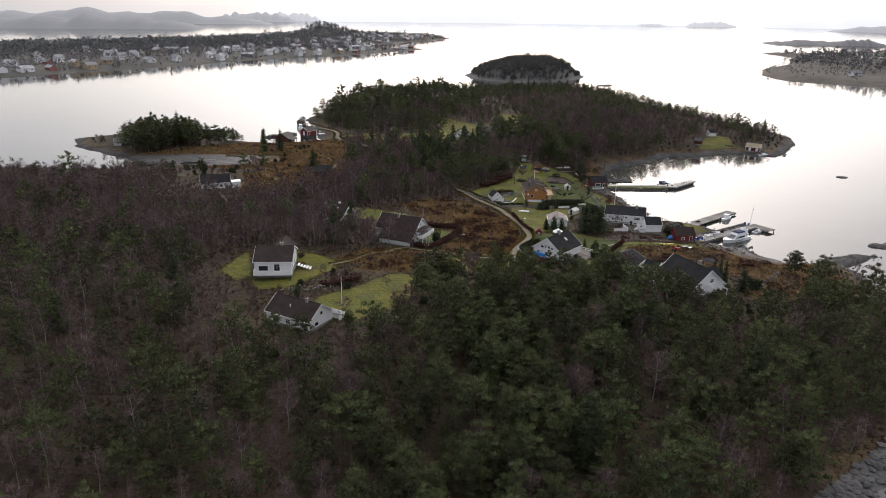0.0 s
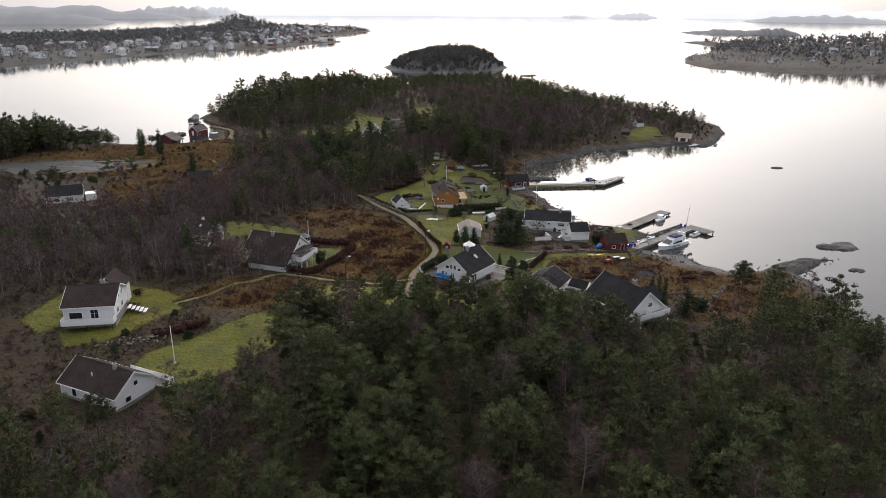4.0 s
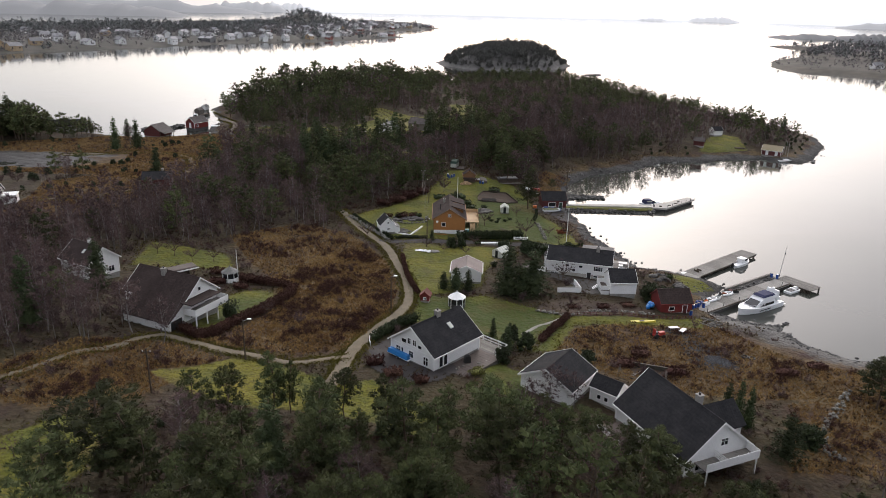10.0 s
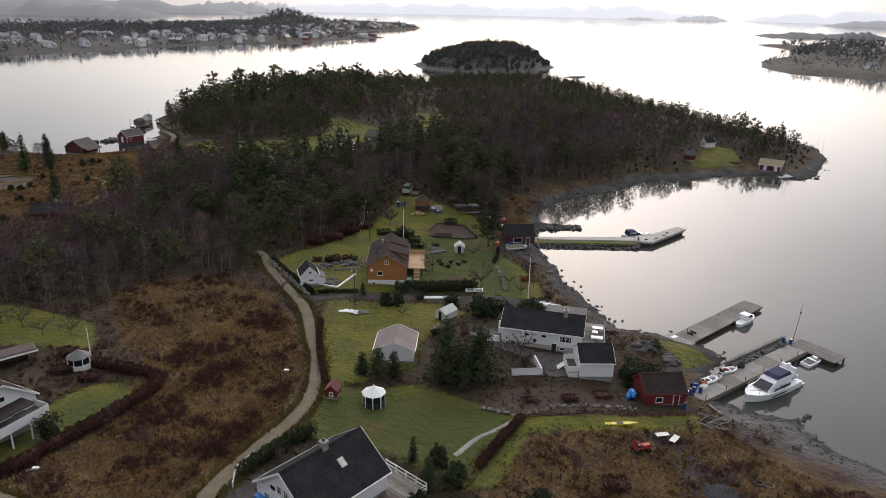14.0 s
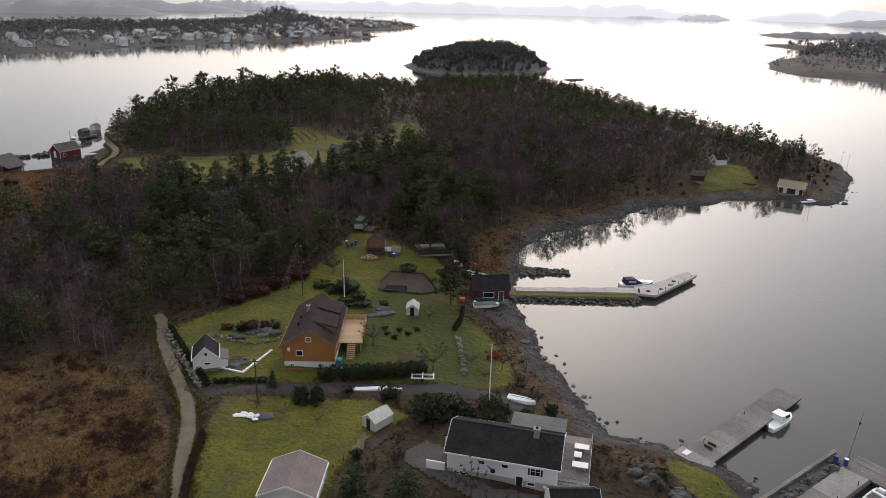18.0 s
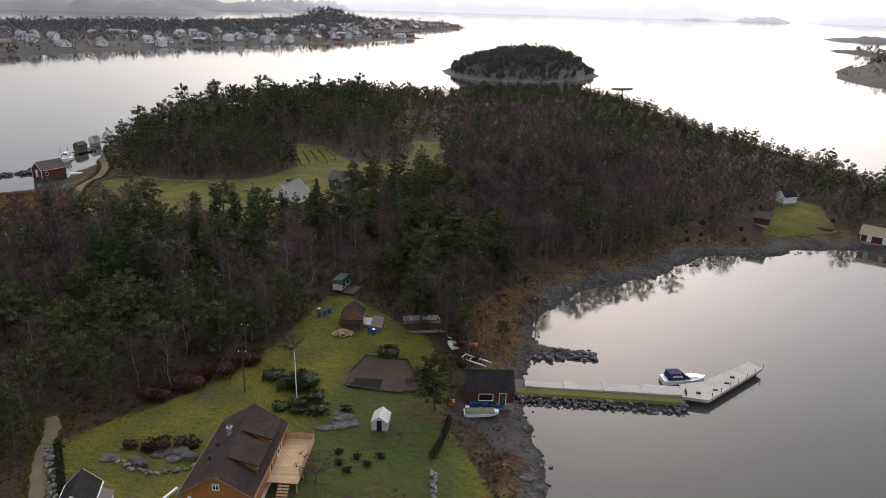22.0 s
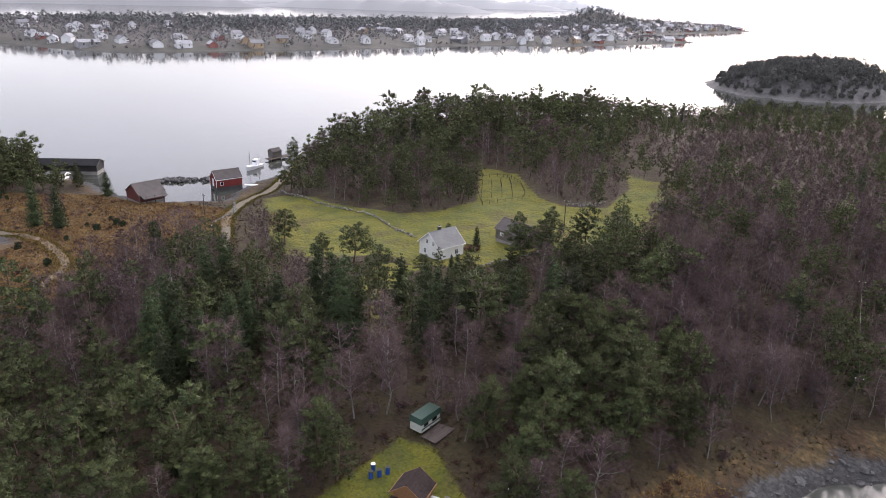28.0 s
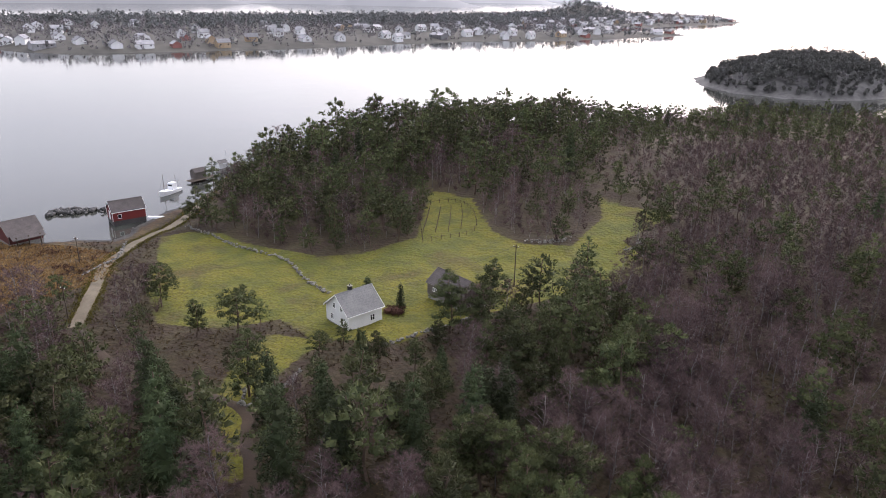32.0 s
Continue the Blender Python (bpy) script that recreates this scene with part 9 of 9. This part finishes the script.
def thicket():
    """Low bare scrub over the open ground between the trees and round the gardens."""
    rnd = np.random.default_rng(83)
    x, y = rnd.uniform(-75, 112, 15000), rnd.uniform(105, 335, 15000)
    ok = (shore(x, y, COAST + COAST_BACK) > 5) & (mask(x, y, OPEN_GROUND, 1.0) < 0.1) & (mask(x, y, MOORS, 1.0) < 0.3) & (rough(x, y, 8.0, 1.7) + rnd.normal(0, 0.3, x.shape) > 0.0)
    for o in scene.objects:
        if o.name.startswith(("driveway", "paved_yard", "soil_bed", "gravel_apron", "garden_track")):
            c = np.array([v.co[:] for v in o.data.vertices])
            ok &= (x < c[:, 0].min()) | (x > c[:, 0].max()) | (y < c[:, 1].min()) | (y > c[:, 1].max())
    for width, pts in ROADS.values():
        for q in smooth_line(pts, 2.0):
            ok &= (x - q[0]) ** 2 + (y - q[1]) ** 2 > (width / 2 + 1.3) ** 2
    for h in HOUSE_SPOTS:
        ok &= (x - h[0]) ** 2 + (y - h[1]) ** 2 > 7.5 ** 2
    x, y = x[ok], y[ok]
    z = ground(x, y)
    for half, material, label in ((0, COPPER, "bare red-brown scrub between the gardens"), (1, TWIG, "bare grey-purple scrub between the trees")):
        items = []
        for i in range(half, len(x), 2):
            v, f = SHRUBS[i % 4]
            a, k = i * 2.399, rnd.uniform(0.25, 0.62)
            c, n = math.cos(a), math.sin(a)
            items.append((v @ np.array([[c, n, 0], [-n, c, 0], [0, 0, 0.85]]) * k + np.array([x[i], y[i], z[i] - 0.1]), f))
        tagged(new("scrub", mesh_from("scrub", *merge(items), material)), label, "shrub", kind="stuff")


def shore_rocks():
    """Boulders along the waterline: the nearer ones single, the rest in one mesh."""
    rr = random.Random(41)
    line = smooth_line(COAST, 1.0)
    shapes = []
    for i in range(7):
        bm = bmesh.new()
        lump(bm, 0, 0, 0, 1.0, rr.uniform(0.6, 0.95), rr.uniform(0.4, 0.65), rr, 2 if i < 3 else 1)
        me = bpy.data.meshes.new("boulder")
        bm.to_mesh(me)
        bm.free()
        me.materials.append(DARKSTONE)
        shapes.append(me)
    k = 0
    for i, p in enumerate(line):
        for _ in range(2 if 120 < i < 420 else 1):
            if rr.random() < 0.62:
                continue
            x, y = p[0] + rr.gauss(0, 1.5), p[1] + rr.gauss(0, 1.5)
            o = new("shore_boulder", rr.choice(shapes))
            s = rr.uniform(0.2, 0.5) if rr.random() < 0.9 else rr.uniform(0.5, 1.2)
            o.matrix_basis = pose(x, y, max(0.0, gz(x, y)) + 0.05, rr.uniform(-20, 20), rr.uniform(-20, 20), rr.uniform(0, 360)) @ Matrix.Scale(s, 4)
            tagged(o, "rounded dark boulder on the shore", "rock", "shore boulders")
            k += 1
            if k >= 290:
                return


def shore_shingle():
    rnd = np.random.default_rng(43)
    line = smooth_line(COAST + COAST_BACK[:3], 0.5)
    far = smooth_line(COAST_BACK[12:31], 1.0)
    pts = np.concatenate([np.repeat(line, 5, axis=0), np.repeat(far, 3, axis=0)])
    pts = pts + rnd.normal(0, 1.6, pts.shape)
    z = ground(pts[:, 0], pts[:, 1])
    ok = z > -0.15
    c = np.stack([pts[ok, 0], pts[ok, 1], z[ok] + 0.03], -1)
    items = [pads(rnd, c[i::3], s, 0.55, True) for i, s in enumerate((0.16, 0.26, 0.42))]
    tagged(new("shore_shingle", mesh_from("shore_shingle", *merge(items), DARKSTONE)), "loose dark stones along the waterline", "shingle", kind="stuff")
    rnd = np.random.default_rng(44)
    x, y = rnd.uniform(42, 100, 1700), rnd.uniform(72, 126, 1700)
    ok = shore(x, y, SHELF) > 0
    c = np.stack([x[ok], y[ok], ground(x[ok], y[ok]) + 0.3], -1)
    tagged(new("cracked_rock", mesh_from("cracked_rock", *pads(rnd, c, 0.9, 0.35), FAR_STONE)), "broken grey rock slabs on the shore", "rock", kind="stuff")


ground_tufts()
moor_shrubs()
thicket()
verge_grass()
shore_rocks()
shore_shingle()


# slate gravel tipped on the moor
SLATE = mat("dark_slate_gravel", (0.036, 0.037, 0.040), (0.085, 0.086, 0.09), 0.85, 6, bump=0.6, islands=0.35)
gr = np.random.default_rng(17)
spots = np.concatenate([gr.normal((77.5, 199.0), (1.7, 3.0), (1500, 2)), gr.normal((75.6, 207.4), (1.5, 0.8), (500, 2)), gr.normal((78.6, 196.2), (1.3, 1.0), (600, 2))])
mound = np.clip(1 - ((spots[:, 0] - 78.6) ** 2 + (spots[:, 1] - 196.4) ** 2) / 6, 0, 1) * 0.55
tagged(new("gravel_heap", mesh_from("gravel_heap", *pads(gr, np.stack([spots[:, 0], spots[:, 1], ground(spots[:, 0], spots[:, 1]) + 0.05 + mound], -1), 0.17, 0.6, True), SLATE)), "dark slate gravel spread on the moor", "gravel", kind="stuff")


# ---- islet, far town and distant shores ----
FAR_ROCK = mat("pale_shore_rock", (0.062, 0.059, 0.055), (0.125, 0.119, 0.11), 0.9, 0.4, bump=0.6, coarse=0.05)
FAR_LAND = mat("grey_winter_land", (0.050, 0.047, 0.038), (0.095, 0.088, 0.072), 0.95, 0.08, bump=0.3, coarse=0.012)
# Haze painted into the crown colours: paler and greyer than the near trees.
FAR_GREEN = mat("far_pine_crowns_hazed", (0.13, 0.136, 0.130), (0.18, 0.186, 0.18), 0.9, 0.5, bump=0, islands=0.1, wet=0.1)
FAR_BARE = mat("far_bare_crowns_hazed", (0.16, 0.15, 0.15), (0.215, 0.20, 0.20), 0.9, 0.5, bump=0, islands=0.1, wet=0.1)
ISLET_GREEN = mat("islet_pine_crowns_hazed", (0.090, 0.090, 0.082), (0.14, 0.138, 0.124), 0.9, 0.5, bump=0, islands=0.12, wet=0.1)
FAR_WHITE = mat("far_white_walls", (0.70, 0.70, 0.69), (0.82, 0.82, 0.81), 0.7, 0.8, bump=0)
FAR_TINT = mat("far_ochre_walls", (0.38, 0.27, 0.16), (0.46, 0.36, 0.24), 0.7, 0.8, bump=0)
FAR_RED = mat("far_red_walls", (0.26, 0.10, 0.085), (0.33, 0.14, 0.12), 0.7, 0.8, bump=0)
# Sky sheen at a grazing view is painted in as a lighter grey.
FAR_ROOF = mat("far_sheen_grey_roofs", (0.20, 0.20, 0.205), (0.32, 0.315, 0.315), 0.6, 0.8, bump=0, spread=0.4)


def island(name, outline, peaks, step, label, rim=1.5, ripple=1.0, material=FAR_LAND):
    """An island of its own: outline, and hills as x, y, radius, height. Returns its height and shore functions."""
    xs = [p[0] for p in outline]
    ys = [p[1] for p in outline]

    def edge_of(x, y):
        return shore(x, y, outline) + ripple * step * 0.6 * rough(x, y, step * 5.0)

    def height(x, y):
        d = edge_of(x, y)
        inl = np.maximum(d, 0)
        z = np.where(d > 0, rim * (1 - np.exp(-inl / (step * 1.2))), np.maximum(d * 0.1, -3.0))
        hills = sum(a * np.exp(-((x - cx) ** 2 + (y - cy) ** 2) / (2 * s * s)) for cx, cy, s, a in peaks)
        return z + hills * np.clip(inl / (step * 4), 0, 1) * (1 + 0.15 * rough(x, y, step * 7.0, 2.0))

    gx, gy = np.arange(min(xs) - 3 * step, max(xs) + 3 * step, step), np.arange(min(ys) - 3 * step, max(ys) + 3 * step, step)
    X, Y = np.meshgrid(gx, gy)
    v, f = sheet(gx, gy, height(X, Y))
    f = f[(v[f][:, :, 2] > -2.0).any(axis=1)]
    tagged(new(name, mesh_from(name, v, f, material, True)), label, "land", kind="structure")
    return height, edge_of


def far_woods(name, label, height, edge_of, area, count, size, material, seed, keep=None, detail=9, inset=0.9, leaf=0.30):
    """Woods too far to count: clumped crowns in one mesh."""
    rnd = np.random.default_rng(seed)
    x, y = rnd.uniform(area[0], area[1], count * 3), rnd.uniform(area[2], area[3], count * 3)
    ok = edge_of(x, y) > size * inset
    if keep is not None:
        ok &= keep(x, y, rnd)
    x, y = x[ok][:count], y[ok][:count]
    z = height(x, y)
    k = len(x)
    s = size * rnd.uniform(0.7, 1.3, k)
    s = s * np.clip(edge_of(x, y) / (size * 3), 0.4, 1.0)
    tall = rnd.uniform(0.9, 1.5, k)
    c = np.stack([x, y, z + s * 0.62 * tall], -1)
    tips = np.repeat(c, detail, axis=0)
    off = rnd.normal(size=(k * detail, 3))
    off /= np.linalg.norm(off, axis=1)[:, None]
    off *= np.repeat(s, detail)[:, None] * np.array([0.34, 0.34, 0.46]) * rnd.uniform(0.6, 1.0, (k * detail, 1))
    way = off / (np.linalg.norm(off, axis=1)[:, None] + 1e-9)
    v, f = tufts(rnd, tips + off, way, 2, size * leaf * 0.3, size * leaf, size * leaf * 0.8, 0.45, 0.3)
    if k:
        tagged(new(name, mesh_from(name, v, f, material)), label, "woods", kind="stuff")


# wooded islet
ISLET = [(12, 850), (22, 808), (46, 776), (76, 768), (104, 774), (130, 800), (146, 828), (154, 850), (140, 880), (100, 900), (55, 888)]
h, e = island("wooded_islet", ISLET, [(90, 836, 40, 15.0)], 4.0, "small wooded islet with a bare rocky rim", 2.5, material=FAR_ROCK)
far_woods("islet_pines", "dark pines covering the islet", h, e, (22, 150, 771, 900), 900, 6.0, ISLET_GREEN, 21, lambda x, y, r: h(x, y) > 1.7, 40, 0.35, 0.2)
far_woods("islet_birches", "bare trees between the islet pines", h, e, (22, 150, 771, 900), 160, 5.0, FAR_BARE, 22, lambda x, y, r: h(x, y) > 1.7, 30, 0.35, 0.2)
for sk, (x, y, rx, ry) in enumerate([(158, 746, 9, 5), (184, 325, 2.6, 1.4), (145.5, 221.5, 6.2, 3.6), (139, 203, 2.4, 1.2), (128, 186, 1.8, 1.0)]):
    rr = random.Random(sk)
    reef = base("skerry", x, y, 0, 0, "low bare rock skerry in the water", "rock")
    for j in range(7):
        bm = bmesh.new()
        lump(bm, rr.uniform(-0.5, 0.5) * rx, rr.uniform(-0.5, 0.5) * ry, -0.1, rx * 0.55, ry * 0.6, 0.45 + 0.08 * rx, rr, 2)
        part("rock", bm, FAR_ROCK if sk < 3 and sk != 1 else DARKSTONE, reef)

# the town across the water
TOWN = [(-1050, 640), (-760, 690), (-664, 728), (-575, 722), (-500, 724), (-465, 762), (-427, 822), (-384, 887), (-340, 981), (-278, 1103), (-194, 1168), (-140, 1258), (-63, 1400),
        (-60, 1416), (-150, 1440), (-205, 1500), (-150, 1640), (-20, 1950), (-11, 1985), (-120, 2120), (-420, 2250), (-560, 1900), (-640, 1560), (-830, 1330), (-1000, 1050), (-1150, 900)]
th, te = island("town_shore", TOWN, [(-345, 1930, 50, 25), (-560, 1150, 170, 4), (-700, 880, 150, 6), (-420, 1350, 110, 3), (-160, 1900, 60, 4)], 14.0, "low built-up shore with rocks and winter woods", 4.0, 0.6)
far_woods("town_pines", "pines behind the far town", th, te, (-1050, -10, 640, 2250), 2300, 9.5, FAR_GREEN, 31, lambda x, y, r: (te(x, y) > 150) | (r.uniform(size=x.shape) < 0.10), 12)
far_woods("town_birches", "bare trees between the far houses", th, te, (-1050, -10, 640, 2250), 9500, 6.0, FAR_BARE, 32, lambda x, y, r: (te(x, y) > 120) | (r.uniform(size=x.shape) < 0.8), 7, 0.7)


def far_house(wall, l, w, he, hr, label):
    t = base("far_house", 0, 0, 0, 0, label, "house", "houses of the far town")
    part("wall", prism(bmesh.new(), [(-w / 2, -2.5), (w / 2, -2.5), (w / 2, he), (0, hr - 0.2), (-w / 2, he)], -l / 2, l / 2), wall, t)
    bm = bmesh.new()
    for s in (1, -1):
        prism(bm, [(0, hr - 0.2), (s * (w / 2 + 0.5), he - 0.3), (s * (w / 2 + 0.5), he), (0, hr)], -l / 2 - 0.5, l / 2 + 0.5)
    part("roof", bm, FAR_ROOF, t)
    for i in (0, 2):
        part("window", boxed(-l / 2 + l * (i + 0.7) / 3.4 - 0.7, -l / 2 + l * (i + 0.7) / 3.4 + 0.7, -w / 2 - 0.05, -w / 2 + 0.02, he * 0.42, he * 0.42 + 1.3), GLASS, t)
    return t


def build_town():
    rnd = np.random.default_rng(8)
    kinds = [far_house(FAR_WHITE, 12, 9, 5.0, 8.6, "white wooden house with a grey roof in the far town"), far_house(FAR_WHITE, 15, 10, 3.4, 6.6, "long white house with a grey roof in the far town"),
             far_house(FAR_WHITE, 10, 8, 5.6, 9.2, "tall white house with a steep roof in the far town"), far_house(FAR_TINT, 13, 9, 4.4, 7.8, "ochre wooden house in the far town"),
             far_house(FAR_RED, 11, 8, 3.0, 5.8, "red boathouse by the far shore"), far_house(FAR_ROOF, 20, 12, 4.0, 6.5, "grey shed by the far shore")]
    spots, used = [], {}
    tries = 0
    while len(spots) < 280 and tries < 20000:
        tries += 1
        x, y = rnd.uniform(-900, -20), rnd.uniform(690, 2050)
        d = float(te(np.array([x]), np.array([y]))[0])
        if d < 8 or d > 210 or rnd.uniform() > math.exp(-d / 120) or x + y * 0.35 < -560:
            continue
        if any((x - a) ** 2 + (y - b) ** 2 < 19 ** 2 for a, b in spots):
            continue
        spots.append((x, y))
        k = int(rnd.choice(6, p=[0.34, 0.24, 0.2, 0.08, 0.08, 0.06])) if d > 30 else int(rnd.choice(6, p=[0.2, 0.16, 0.1, 0.1, 0.28, 0.16]))
        m = pose(x, y, float(th(np.array([x]), np.array([y]))[0]), 0, 0, rnd.choice([-30, 60]) + rnd.normal(0, 14))
        if k in used:
            copy_thing(kinds[k], m)
        else:
            used[k] = 1
            kinds[k].matrix_basis = m


build_town()

# the point to the east
POINT = [(420, 990), (386, 905), (380, 850), (398, 830), (447, 781), (560, 770), (800, 800), (1100, 950), (1150, 1200), (900, 1160), (700, 1250), (640, 1380), (600, 1440), (610, 1300), (520, 1120)]
h, e = island("east_point", POINT, [(620, 1000, 90, 6), (800, 1000, 120, 14)], 10.0, "low rocky point with moor and woods", 4.5, 0.8, mat("brown_far_moor", (0.048, 0.042, 0.032), (0.092, 0.080, 0.062), 0.95, 0.12, bump=0.4, coarse=0.02))
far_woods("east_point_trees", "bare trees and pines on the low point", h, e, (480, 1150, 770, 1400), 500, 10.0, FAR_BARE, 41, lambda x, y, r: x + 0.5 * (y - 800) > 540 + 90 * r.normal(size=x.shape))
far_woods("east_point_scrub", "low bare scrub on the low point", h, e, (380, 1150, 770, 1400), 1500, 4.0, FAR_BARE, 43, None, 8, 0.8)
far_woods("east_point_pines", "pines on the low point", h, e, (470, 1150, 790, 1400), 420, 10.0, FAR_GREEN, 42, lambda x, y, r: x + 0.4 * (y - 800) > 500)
for x, y, turn in ((560, 905, 20), (592, 930, -10), (640, 940, 35), (680, 925, 10), (520, 860, 50), (620, 890, -20), (470, 850, 10), (735, 950, 15)):
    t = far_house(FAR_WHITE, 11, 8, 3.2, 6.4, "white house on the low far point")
    t.matrix_basis = pose(x, y, float(h(np.array([x]), np.array([y]))[0]), 0, 0, turn)

# hills at the end of the view, their haze painted as emission
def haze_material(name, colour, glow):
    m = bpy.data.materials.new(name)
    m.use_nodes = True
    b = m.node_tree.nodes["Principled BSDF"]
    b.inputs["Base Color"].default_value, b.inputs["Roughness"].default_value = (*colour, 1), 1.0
    # Emission stands in for haze, mostly stronger on the farther hills.
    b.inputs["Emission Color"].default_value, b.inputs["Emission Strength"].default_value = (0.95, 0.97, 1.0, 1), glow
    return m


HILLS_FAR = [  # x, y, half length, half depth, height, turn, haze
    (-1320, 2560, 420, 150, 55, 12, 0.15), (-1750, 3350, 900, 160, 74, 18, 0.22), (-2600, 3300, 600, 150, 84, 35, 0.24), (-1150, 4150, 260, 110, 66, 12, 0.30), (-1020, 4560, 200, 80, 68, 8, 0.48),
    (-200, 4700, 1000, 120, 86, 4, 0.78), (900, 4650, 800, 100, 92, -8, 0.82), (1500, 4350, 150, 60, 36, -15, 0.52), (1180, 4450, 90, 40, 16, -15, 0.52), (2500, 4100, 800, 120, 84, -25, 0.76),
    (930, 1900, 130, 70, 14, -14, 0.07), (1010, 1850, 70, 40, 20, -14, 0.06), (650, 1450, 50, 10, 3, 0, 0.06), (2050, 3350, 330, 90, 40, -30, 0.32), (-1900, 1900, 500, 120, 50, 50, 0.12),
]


def build_hills():
    for i, (x, y, rx, ry, hh, turn, glow) in enumerate(HILLS_FAR):
        u, v = np.linspace(-1, 1, 61), np.linspace(-1, 1, 9)
        U, V = np.meshgrid(u, v)
        crest = np.clip(1 - np.abs(u) ** 2.4, 0, 1) ** 0.8 * (0.72 + 0.28 * rough(u * 5 + i * 3, u * 3, 1.0, i)) + 0.035 * rough(u * 37, u * 29 + i, 1.0)
        Z = hh * crest[None, :] * np.clip(1 - V ** 2, 0, 1) ** 0.7 - 1.0
        c, s = math.cos(radians(turn)), math.sin(radians(turn))
        verts = np.stack([x + U * rx * c - V * ry * s, y + U * rx * s + V * ry * c, Z], -1).reshape(-1, 3)
        g = np.arange(61 * 9).reshape(9, 61)
        f = np.stack([g[:-1, :-1], g[:-1, 1:], g[1:, 1:], g[1:, :-1]], -1).reshape(-1, 4)
        tagged(new("backdrop_hill", mesh_from("backdrop_hill", verts, f, haze_material("haze_glow_hill", (0.1, 0.1, 0.1), glow), True)), "hill beyond the fjord, haze painted as a pale glow", "backdrop", kind="structure")


build_hills()
